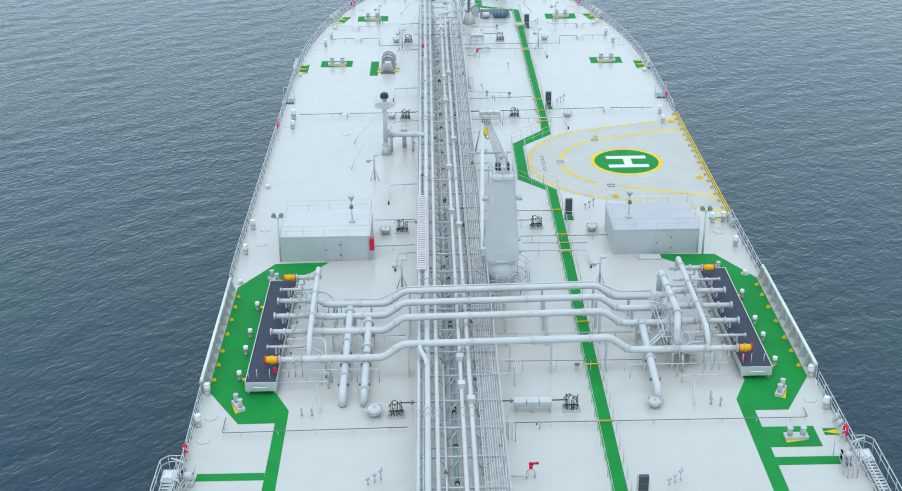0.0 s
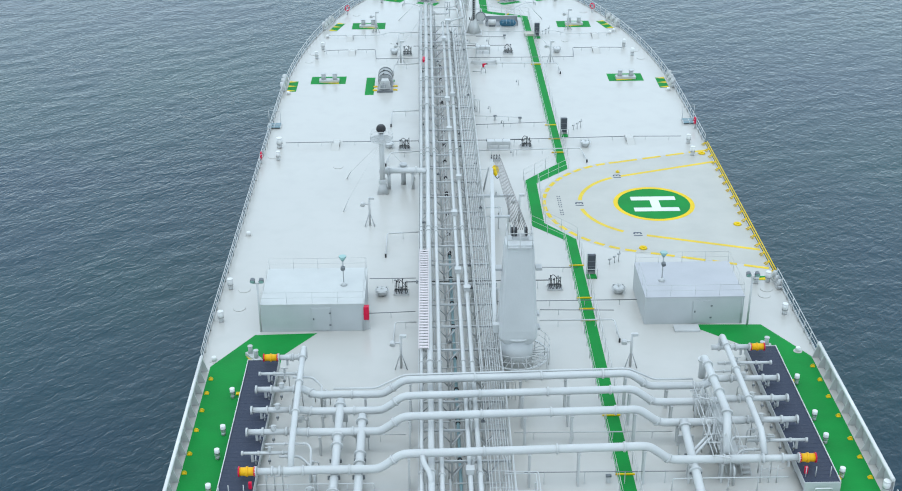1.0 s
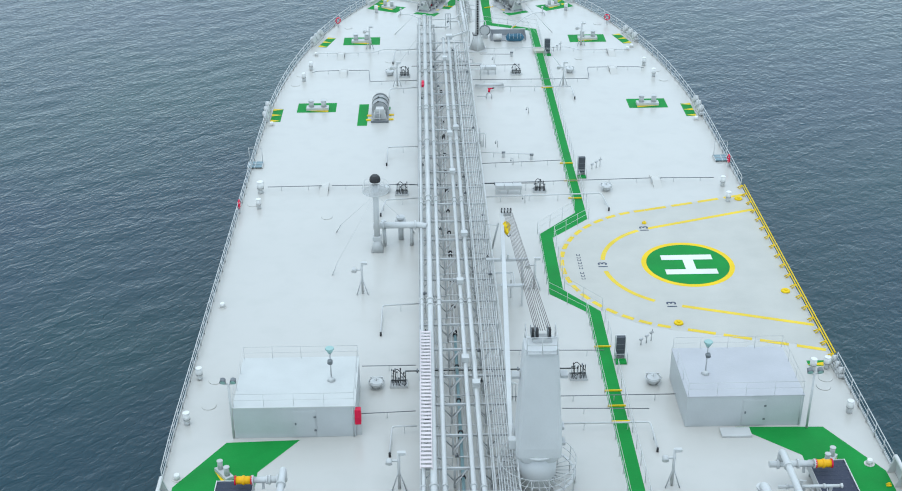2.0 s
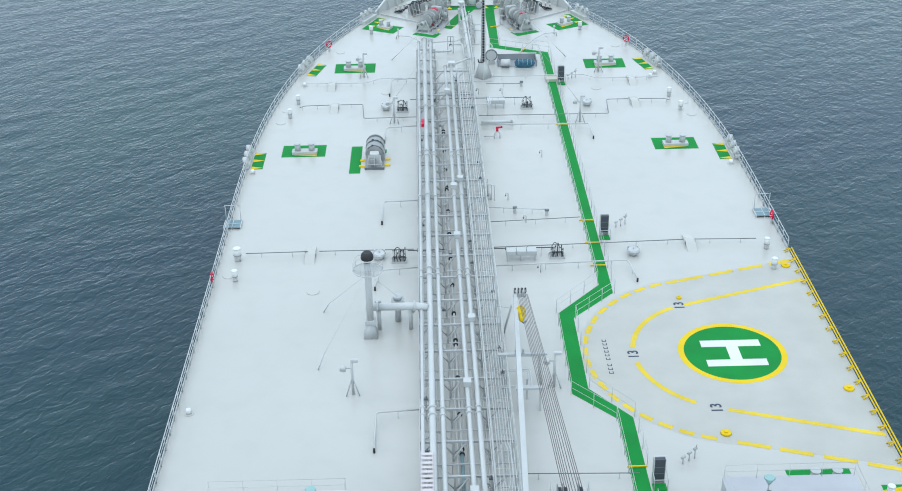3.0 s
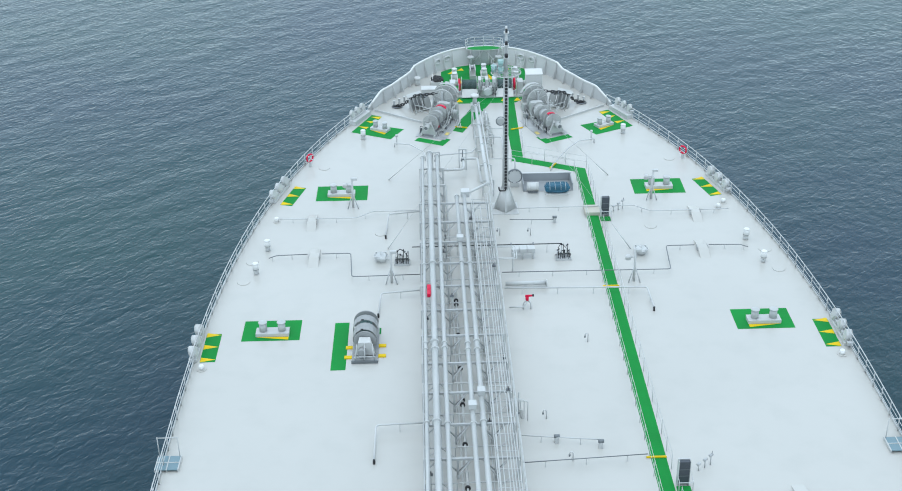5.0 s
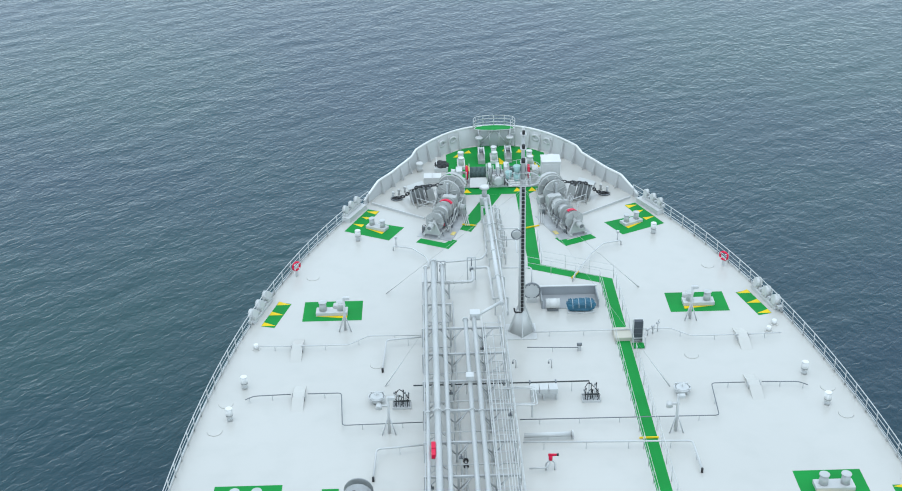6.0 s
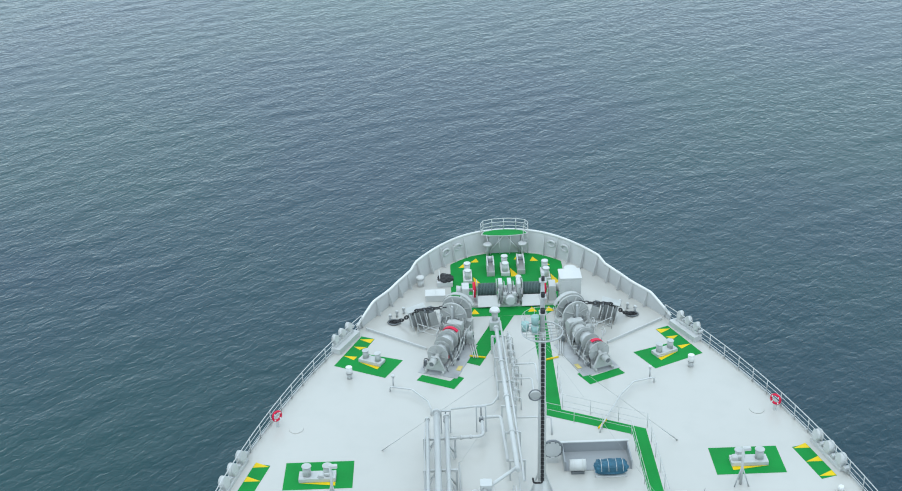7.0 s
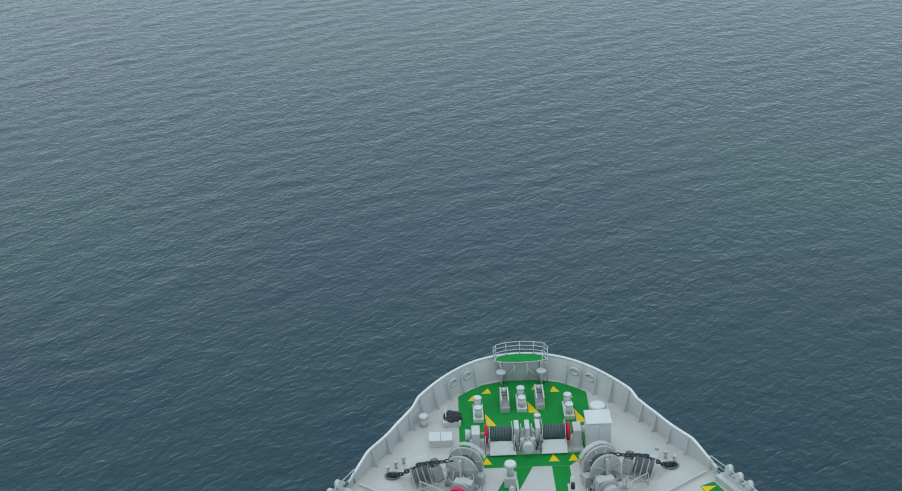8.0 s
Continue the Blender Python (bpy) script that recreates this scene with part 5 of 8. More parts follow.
for gx, gy in ((-3.1, 2.9), (-3.0, -3.6), (2.6, 2.6)):
    part("guy_wire", tube(B(), [(0.0, 0, 5.0), (gx, gy, 0.9)], 0.009, n=4), GREY, vm)
    part("turnbuckle", cyl(B(), (gx, gy, 0.9), (gx * 1.14, gy * 1.14, 0.0), 0.045, n=6), GREY, vm)
pipe_line([(-10.2, 123.4, 1.85), (-6.6, 123.4, 1.85), (-5.85, 123.3, 1.75)], 0.27, "thick pale grey vent pipe to the mast", (0.8, 3.4), bend=0.4, n=14, group="vent pipes")
for x in (-9.3, -7.1):
    st = thing("pipe_stand", (x, 123.4, 0), "tall pale grey stand under the vent pipe", "pipe support", "vent stands")
    part("leg", cyl(B(), (0, 0, 0), (0, 0, 1.6), 0.14, n=10), GREY, st)
vv = thing("vent_valve", (-8.0, 124.5, 0), "pale grey breather valve beside the vent mast", "valve", "breather valves")
part("body", cyl(B(), (0, 0, 0), (0, 0, 1.3), 0.22, n=14), TRESTLE, vv)
part("drum", cyl(B(), (-0.45, 0, 1.55), (0.45, 0, 1.55), 0.32, n=16), GREY, vv)
part("cap", cyl(B(), (0, 0, 1.8), (0, 0, 2.1), 0.32, 0.36, n=12), TRESTLE, vv)
copy_thing(vv, pose(-9.4, 124.6, 0) @ Matrix.Diagonal((0.6, 0.6, 0.8, 1)))

# ---- tripod floodlight posts ----
tp = thing("floodlight_tripod", (-10.8, 115.6, 0), "pale grey tripod post with small floodlights", "floodlight", "tripod posts")
part("pole", cyl(B(), (0, 0, 0), (0, 0, 2.7), 0.09, n=10), GREY, tp)
for dx, dy in ((-0.6, -0.35), (0.6, -0.35), (0, 0.65)):
    part("leg", cyl(B(), (dx * 0.72, dy * 0.72, 0), (0, 0, 1.35), 0.04, n=6), TRESTLE, tp)
part("bracket", box(B(), (-0.5, -0.06, 2.0), (0.1, 0.06, 2.1)), GREY, tp)
part("lamp_head", cyl(B(), (-0.55, -0.05, 2.2), (-0.57, -0.32, 2.05), 0.17, 0.21, n=12), GREY, tp)
part("lamp_head", box(B(), (0.0, -0.12, 2.5), (0.42, 0.12, 2.7), 0.03), GREY, tp)
for x, y in ((-7.65, 92.1), (8.6, 91.9), (-12.3, 173.1), (12.4, 173.4), (-8.9, 160.6), (8.95, 160.0), (2.3, 115.9)):
    copy_thing(tp, pose(x, y, 0))

# ---- deck machinery that repeats along the length ----
rng = random.Random(3)


DARKHYD = paint("dark_hydraulic_paint", (0.035, 0.042, 0.042), 0.5)


def valve_cluster(x, y):
    vc = thing("valve_cluster", pose(x, y, 0) @ Matrix.Diagonal((0.8, 0.85, 1.05, 1)), "cluster of dark valve actuators in a low drip coaming", "valve cluster", "valve clusters")
    for lo, hi in (((-0.75, -0.5, 0), (0.75, -0.46, 0.16)), ((-0.75, 0.46, 0), (0.75, 0.5, 0.16)), ((-0.75, -0.46, 0), (-0.71, 0.46, 0.16)), ((0.71, -0.46, 0), (0.75, 0.46, 0.16))):
        part("coaming", box(B(), lo, hi), GREY, vc)
    part("pan", box(B(), (-0.71, -0.46, 0), (0.71, 0.46, 0.03)), TRESTLE, vc)
    for i in range(9):
        px, py = -0.58 + 0.145 * i, rng.uniform(-0.3, 0.3)
        h = rng.uniform(0.5, 1.05)
        part("actuator", cyl(B(), (px, py, 0.03), (px, py, h), 0.036, n=8), DARKHYD if i % 3 else TRESTLE, vc)
        part("head", cyl(B(), (px, py, h), (px, py, h + 0.11), 0.06, n=8), BLACK if i % 2 else STEEL, vc)
        if i % 2:
            part("crossing_tube", tube(B(), [(px, py, 0.45), (px + rng.uniform(-0.3, 0.3), py + rng.choice((-0.4, 0.4)), 0.4), (px, -0.42, 0.1)], 0.03, n=6, bend=0.08), DARKHYD, vc)
    part("manifold_bar", cyl(B(), (-0.62, -0.12, 0.42), (0.62, -0.12, 0.42), 0.05, n=8), DARKHYD, vc)
    part("hose", tube(B(), [(-0.5, 0.1, 0.8), (-0.2, 0.3, 1.1), (0.2, 0.2, 0.85), (0.6, 0.0, 0.5)], 0.03, n=6, bend=0.2), BLACK, vc)
    return vc


for x, y in ((-7.7, 73.0), (4.35, 73.4), (-7.85, 103.1), (4.3, 103.6), (-8.05, 133.2), (4.15, 133.4), (-8.15, 163.5), (4.1, 163.7)):
    valve_cluster(x, y)

tank = thing("tank_hatch", (-9.2, 73.1, 0), "round pale grey tank hatch with a wheel lid", "hatch", "tank hatches")
part("coaming", cyl(B(), (0, 0, 0), (0, 0, 0.5), 0.34, 0.56, n=24), GREY, tank)
part("rim", tube(B(), [(0.58 * math.cos(6.2832 * i / 24), 0.58 * math.sin(6.2832 * i / 24), 0.53) for i in range(25)], 0.05, n=6), PIPE, tank)
part("lid", cyl(B(), (0, 0, 0.5), (0, 0, 0.6), 0.54, 0.44, n=20), PIPE, tank)
part("wheel", tube(B(), [(0.2 * math.cos(6.2832 * i / 10), 0.2 * math.sin(6.2832 * i / 10), 0.8) for i in range(11)], 0.02, n=5), GREY, tank)
part("spindle", cyl(B(), (0, 0, 0.6), (0, 0, 0.86), 0.03, n=6), GREY, tank)
for a in range(4):
    t = radians(45 + 90 * a)
    part("dog", box(B(), (0.58 * math.cos(t) - 0.06, 0.58 * math.sin(t) - 0.06, 0.4), (0.58 * math.cos(t) + 0.06, 0.58 * math.sin(t) + 0.06, 0.68)), GREY, tank)
for x, y in ((10.15, 73.6), (-9.35, 102.9), (9.25, 102.8), (-9.6, 133.7), (10.1, 133.4), (-9.77, 164.0), (10.1, 164.1)):
    copy_thing(tank, pose(x, y, 0) @ Matrix.Diagonal((0.9, 0.9, 0.85, 1)))

for x0, x1, y in ((0.35, 3.0, 73.3), (0.2, 2.55, 133.0), (0.15, 1.95, 163.95)):
    vb = thing("valve_bench", ((x0 + x1) / 2, y, 0), "long pale grey cover box on short legs", "cover box", "pale cover boxes")
    w = (x1 - x0) / 2
    for i in range(3):
        a, b = -w + 2 * w * i / 3, -w + 2 * w * (i + 1) / 3
        part("lid", box(B(), (a + 0.015, -0.35, 0.62), (b - 0.015, 0.35, 0.90), 0.03), GREY, vb)
    part("frame", box(B(), (-w, -0.3, 0.5), (w, 0.3, 0.615)), GREY, vb)
    for x in (-w + 0.1, 0, w - 0.1):
        for yy in (-0.25, 0.25):
            part("leg", box(B(), (x - 0.05, yy - 0.05, 0), (x + 0.05, yy + 0.05, 0.5)), GREY, vb)

# athwartship pipes low on the deck, on small feet
FOOT = mesh_of("foot", box(B(), (-0.022, -0.022, 0), (0.022, 0.022, 1.0)), GREY)


def deck_line(pts, r=0.06, z=0.38, dark=False, drop=None):
    pts = [(x, y, z) for x, y in pts]
    if drop:
        pts.append((drop[0], drop[1], 0.25))
    if drop:
        r *= 1.5
    dl = thing("deck_pipe", (0, 0, 0), "thin pale grey pipe on feet across the deck" if not dark else "thin dark hydraulic pipe on feet across the deck", "pipe", "deck pipes")
    # thin pale pipes take dark STEEL: the shadow beneath them is in their colour
    part("pipe", tube(B(), pts, r * (0.62 if dark else 0.62 if r < 0.058 else 0.66), n=7, bend=0.25 if len(pts) > 2 else 0), DARKHYD if dark else STEEL if r < 0.058 else PIPE, dl)
    if dark:
        part("second_pipe", tube(B(), [(x, y + 0.16, z - 0.06) for x, y, z in pts], r * 0.45, n=6), DARKHYD, dl)
        for i in range(int(abs(pts[-1][0] - pts[0][0]) / 1.7)):
            part("clamp", box(B(), (min(pts[0][0], pts[-1][0]) + 0.8 + 1.7 * i - 0.05, pts[0][1] - 0.06, z - 0.14), (min(pts[0][0], pts[-1][0]) + 0.8 + 1.7 * i + 0.05, pts[0][1] + 0.24, z + 0.05)), STEEL, dl)
    if drop:
        part("end_valve", cyl(B(), (drop[0], drop[1] - 0.1, 0.0), (drop[0], drop[1] - 0.1, 0.3), 0.075, n=10), BLACK, dl, "dark end valve")
    for (ax, ay, az), (bx, by, bz) in zip(pts, pts[1:]):
        L = math.hypot(bx - ax, by - ay)
        n = max(1, int(L / 2.2))
        for i in range(n):
            t = (i + 0.5) / n
            ft = part("foot", FOOT, None, dl)
            ft.matrix_basis = pose(ax + (bx - ax) * t, ay + (by - ay) * t, 0) @ Matrix.Diagonal((1, 1, max(0.1, az + (bz - az) * t), 1))
    return dl


for s in (-1, 1):
    deck_line([(-6.9, 71.1), (-19.3, 70.8), (-19.3, 72.7)] if s < 0 else [(-0.7, 71.4), (20.2, 71.45), (20.2, 72.6)], 0.05, 0.3)
    deck_line([(-6.9 if s < 0 else -0.7, 134.4), (s * 14.3, 134.4 if s < 0 else 135.0)], 0.055)
    deck_line([(s * 15.2, 134.4 if s < 0 else 135.0), (s * 20.0, 134.3 if s < 0 else 134.9)], 0.055)
    deck_line([(-6.9 if s < 0 else 0.9, 171.5), (s * 10.6, 171.6), (s * 11.9, 170.5), (s * 15.2, 170.5)], 0.06)
    deck_line([(s * 15.9, 170.5), (s * 18.2, 170.6)], 0.06)
    deck_line([(-6.8 if s < 0 else -0.7, 161.1), (s * 11.85, 161.0), (s * 12.1, 164.6), (s * 14.3, 164.6)], 0.055)
    deck_line([(s * 15.4, 164.6), (s * 17.8, 164.5), (s * 18.3, 164.1)], 0.055)
    deck_line([(-6.8 if s < 0 else -0.7, 158.5), (s * 9.6, 158.2)], 0.06, 0.55, drop=(s * 9.75, 155.9))
    deck_line([(-6.6 if s < 0 else -0.7, 131.2), (s * 9.4, 130.9 if s < 0 else 131.6)], 0.06, 0.55, drop=(s * 9.8, 128.9 if s < 0 else 129.3))
    deck_line([(-6.7 if s < 0 else -0.4, 100.8 if s > 0 else 104.8), (s * 10.4, 100.8 if s > 0 else 104.8)], 0.05, 0.45)
    deck_line([(-6.6 if s < 0 else 2.6, 97.6), (s * 8.2, 97.6)], 0.06, 0.55, drop=(s * 8.3, 95.3))
    deck_line([(-6.7 if s < 0 else 2.8, 99.4), (s * 8.4 if s > 0 else -10.4, 99.2)], 0.05, 0.45)
deck_line([(-6.6, 142.5), (-9.5, 142.4)], 0.06, 0.6, drop=(-9.55, 139.5))
deck_line([(-6.5, 112.9), (-9.2, 112.7)], 0.06, 0.6, drop=(-9.25, 109.5))
deck_line([(-0.7, 138.6), (6.6, 139.1)], 0.05, 0.45)
deck_line([(-0.7, 141.2), (4.0, 140.6)], 0.06, 0.45)
deck_line([(-0.7, 106.5), (6.4, 106.3)], 0.05, 0.45)
deck_line([(-6.3, 171.0), (-9.3, 170.6)], 0.06, 0.6, drop=(-9.5, 167.6))
deck_line([(-0.2, 83.2), (10.0, 83.1)], 0.06, 0.55)
deck_line([(-7.2, 83.2), (-10.5, 83.2)], 0.06, 0.55)
deck_line([(0.1, 78.5), (10.0, 78.4)], 0.04, 0.9)
for y in (73.4, 103.6, 133.5, 164.65):
    deck_line([(-7.4, y), (4.1, y)], 0.05, 0.75, True)
deck_line([(-0.55, 159.45), (2.4, 159.5)], 0.24, 0.35)
dv = thing("end_flange", (2.45, 159.5, 0), "pale grey capped flange ending a thick deck pipe", "pipe")
part("flange", cyl(B(), (-0.05, 0, 0.35), (0.05, 0, 0.35), 0.24, n=18), GREY, dv)
part("foot", box(B(), (-0.06, -0.12, 0), (0.06, 0.12, 0.2)), GREY, dv)
deck_line([(0.4, 169.6), (3.9, 169.4)], 0.05, 0.35)

# step-over ramps where the deck pipes cross the side passages
ramp = thing("step_over", (-15.0, 134.4, 0), "low white step-over ramp across a deck pipe", "step-over", "step-overs")
bm = B()
v = [bm.verts.new(p) for p in ((-0.38, -1.5, 0.0), (0.38, -1.5, 0.0), (0.38, -0.3, 0.32), (-0.38, -0.3, 0.32), (0.38, 0.3, 0.32), (-0.38, 0.3, 0.32), (0.38, 1.5, 0.0), (-0.38, 1.5, 0.0))]
for q in ((0, 1, 2, 3), (3, 2, 4, 5), (5, 4, 6, 7), (0, 3, 5, 7), (1, 6, 4, 2), (0, 7, 6, 1)):
    bm.faces.new([v[i] for i in q])
part("ramp", bm, DECK, ramp)
for x in (-0.42, 0.40):
    part("side_plate", box(B(), (x, -0.3, 0.0), (x + 0.02, 0.3, 0.36)), GREY, ramp)
for x, y in ((14.8, 135.0), (-15.5, 170.5), (15.5, 170.5), (-14.9, 164.6), (14.9, 164.6)):
    copy_thing(ramp, pose(x, y, 0))

# white tank vents in pairs along the sides
pv = thing("tank_vent", (-20.6, 133.9, 0), "white cylindrical tank vent with a cap", "vent", "tank vents")
part("base", cyl(B(), (0, 0, 0), (0, 0, 0.4), 0.25, n=14), GREY, pv)
part("body", cyl(B(), (0, 0, 0.4), (0, 0, 1.05), 0.31, n=18), WHITE, pv)
part("cap", cyl(B(), (0, 0, 1.05), (0, 0, 1.1), 0.33, 0.29, n=18), WHITE, pv)
part("band", cyl(B(), (0, 0, 0.5), (0, 0, 0.54), 0.318, n=18), STEEL, pv)
spots = []
for s in (-1, 1):
    spots += [(s * 20.4, 130.7), (s * 18.6, 166.0), (s * 19.1, 162.4), (s * 21.4, 104.2), (s * 21.4, 99.0), (s * 12.0, 187.0)] + ([(-21.1, 76.1), (-21.1, 72.1)] if s < 0 else [(21.95, 77.1), (21.85, 72.9)])
    if s > 0:
        spots += [(20.6, 133.9), (20.4, 104.0)]
for x, y in spots:
    copy_thing(pv, pose(x, y, 0) @ Matrix.Diagonal((0.74, 0.74, 0.85, 1)))
for x, y in ((-18.4, 170.9), (18.2, 172.4), (-21.2, 113.9), (21.0, 93.6), (-21.3, 149.8), (21.3, 149.7), (-21.1, 93.4), (17.6, 171.5)):
    cp = thing("sounding_pipe", (x, y, 0), "small white round sounding cap on the deck", "deck cap", "sounding caps")
    part("plate", cyl(B(), (0, 0, 0), (0, 0, 0.04), 0.32, n=18), DECK, cp)
    part("cap", cyl(B(), (0, 0, 0.05), (0, 0, 0.35), 0.2, 0.16, n=12), WHITE, cp)
MANH = mesh_of("manhole", cyl(B(), (0, 0, 0), (0, 0, 0.04), 0.48, 0.46, n=22), DECK)
for x, y in ((-19.6, 164.2), (19.7, 164.3), (-19.9, 161.2), (20.0, 161.3), (-15.2, 180.9), (15.3, 181.3), (-20.45, 73.2), (-20.5, 70.4), (21.1, 74.1), (21.0, 103.0), (-20.3, 104.0), (-21.0, 131.5), (-20.3, 101.0), (-12.6, 105.2), (-9.9, 168.4), (11.6, 168.6), (-14.4, 128.8), (20.6, 102.0)):
    ob = new("manhole", MANH)
    ob.matrix_basis = pose(x, y, 0)
    tagged(ob, "low round white manhole cover on the deck", "manhole", "manhole covers")

# dark stair hatches beside the walkway
dk = thing("stair_hatch", (8.25, 136.5, 0), "dark panelled upright hatch with a pale frame", "hatch", "walkway hatches")
PANEL = paint("dark_panel", (0.06, 0.07, 0.085), 0.4)
part("panel", box(B(), (-0.3, 0.1, 0.3), (0.3, 0.35, 1.75), 0.02), PANEL, dk)
part("frame", box(B(), (-0.36, 0.355, 0.0), (0.36, 0.45, 1.8), 0.02), GREY, dk)
for x in (-0.34, 0.31):
    part("side", box(B(), (x, 0.08, 0.0), (x + 0.03, 0.35, 1.8)), GREY, dk)
for z in (0.75, 1.2):
    part("slat", box(B(), (-0.29, 0.085, z), (0.29, 0.099, z + 0.03)), STEEL, dk)
part("threshold", box(B(), (-0.4, -0.6, 0.0), (0.4, 0.05, 0.09), 0.02), GREEN, dk, "green painted threshold")
for x in (-0.4, 0.4):
    part("hand_rail", tube(B(), [(x, -0.6, 0), (x, -0.6, 0.9), (x, 0.3, 1.0)], 0.025, n=5, bend=0.1), GREY, dk)
part("hand_rail", tube(B(), [(-0.4, -0.6, 0.85), (0.4, -0.6, 0.85)], 0.025, n=5), GREY, dk)
for x, y in ((8.15, 170.2), (7.45, 105.7), (7.7, 62.9)):
    copy_thing(dk, pose(x, y, 0))
for x, y in ((9.4, 138.0), (9.0, 171.3), (9.2, 107.6), (9.6, 64.5), (-9.3, 65.1)):
    vs = thing("vent_pair", (x, y, 0), "three small pale grey capped vent valves in a row", "vent", "bent vents")
    for k, (dx, dy) in enumerate(((0, 0), (0.42, 0.25), (0.8, 0.5))):
        part("pipe", cyl(B(), (dx, dy, 0), (dx, dy, 0.45 + 0.12 * k), 0.04, n=6), GREY, vs)
        part("head", cyl(B(), (dx - 0.12, dy - 0.06, 0.45 + 0.12 * k), (dx + 0.1, dy + 0.06, 0.5 + 0.12 * k), 0.085, n=8), TRESTLE, vs)
    part("handle", cyl(B(), (0.8, 0.5, 0.69), (0.86, 0.5, 1.0), 0.02, n=5), STEEL, vs)
for x, y in ((4.0, 140.4), (5.3, 78.6), (4.0, 169.6), (1.4, 141.0)):
    mv = thing("motor_valve", (x, y, 0), "small dark motor valve on a deck pipe", "valve", "motor valves")
    part("stand", box(B(), (-0.12, -0.12, 0), (0.12, 0.12, 0.4)), GREY, mv)
    part("motor", cyl(B(), (-0.16, 0, 0.48), (0.18, 0, 0.48), 0.11, n=12), STEEL, mv)
for x, y in ((-0.5, 143.5), (1.0, 143.4), (2.0, 71.0), (2.2, 139.2), (2.7, 131.0), (4.6, 152.0), (-0.5, 167.6), (1.9, 167.5)):
    gv = thing("gooseneck_vent", pose(x, y, 0) @ Matrix.Diagonal((0.75, 0.75, 0.75, 1)), "small pale grey gooseneck vent", "vent", "goosenecks")
    part("pipe", tube(B(), [(0, 0, 0), (0, 0, 0.85), (-0.25, -0.05, 0.95), (-0.28, -0.05, 0.65)], 0.05, n=7, bend=0.12), GREY, gv)
    part("head", cyl(B(), (-0.28, -0.05, 0.52), (-0.28, -0.05, 0.68), 0.08, n=8), STEEL, gv)

# red foam monitors
for x, y in ((0.8, 156.5), (1.0, 65.6)):
    fm = thing("foam_monitor", pose(x, y, 0) @ Matrix.Diagonal((0.75, 0.75, 0.9, 1)), "red foam monitor on a pale bent stand", "fire monitor", "foam monitors")
    for dx in (-0.35, 0.35):
        part("leg", tube(B(), [(dx, -0.1, 0), (dx, 0, 0.55), (0, 0, 0.8)], 0.07, n=8, bend=0.2), PIPE, fm)
    part("feed_pipe", tube(B(), [(-1.7, -0.3, 0.3), (-0.3, -0.3, 0.3), (0, -0.1, 0.7)], 0.07, n=8, bend=0.2), PIPE, fm)
    part("swivel", cyl(B(), (0, 0, 0.78), (0, 0, 1.1), 0.16, n=12), RED, fm)
    part("barrel", cyl(B(), (-0.15, 0.1, 1.1), (0.5, -0.12, 1.25), 0.11, 0.08, n=10), RED, fm, "red monitor barrel")
    part("nozzle", cyl(B(), (0.5, -0.12, 1.25), (0.6, -0.16, 1.28), 0.1, n=10), BLACK, fm)

# square side platforms and lifebuoys at the rail
BLUEP = paint("blue_grey_mesh", (0.2, 0.31, 0.35), 0.5)
for s in (-1, 1):
    pp = thing("pilot_platform", (s * 21.75, 139.8, 0), "blue-grey mesh platform beside the rail", "platform", "side platforms")
    part("mesh_floor", box(B(), (-0.68, -0.65, 0.12), (0.68, 0.65, 0.18)), BLUEP, pp)
    for x in (-0.68, 0.0, 0.68):
        part("frame_bar", box(B(), (x - 0.03, -0.68, 0.0), (x + 0.03, 0.68, 0.2)), GREY, pp)
    for x in (-0.6, 0.6):
        part("post", cyl(B(), (x, 0.6, 0), (x, 0.6, 1.6), 0.03, n=6), GREY, pp)
    part("frame_bar", box(B(), (-0.68, -0.03, 0.182), (0.68, 0.03, 0.215)), GREY, pp)
    part("rail", tube(B(), [(-0.6, 0.6, 1.55), (0.6, 0.6, 1.55)], 0.03, n=6), GREY, pp)
for x, y in ((-21.95, 129.9), (21.98, 138.0), (-16.45, 181.3), (16.45, 181.2), (-21.25, 68.2), (21.95, 69.0)):
    lb = thing("lifebuoy", pose(x, y, 0.45, 0, 0, 0 if abs(x) > 18 else math.copysign(48, x)), "red lifebuoy on the guard rail", "lifebuoy", "lifebuoys")
    part("ring", tube(B(), [(0, 0.33 * math.cos(6.2832 * i / 20), 0.4 + 0.33 * math.sin(6.2832 * i / 20)) for i in range(21)], 0.08, n=8), RED, lb)
    part("holder", box(B(), (-0.04, -0.1, -0.45), (0.04, 0.1, 0.08)), GREY, lb)
    for a in range(4):
        t = radians(45 + 90 * a)
        part("band", cyl(B(), (-0.11, 0.3 * math.cos(t), 0.4 + 0.3 * math.sin(t)), (0.11, 0.3 * math.cos(t), 0.4 + 0.3 * math.sin(t)), 0.05, n=8), WHITE, lb)

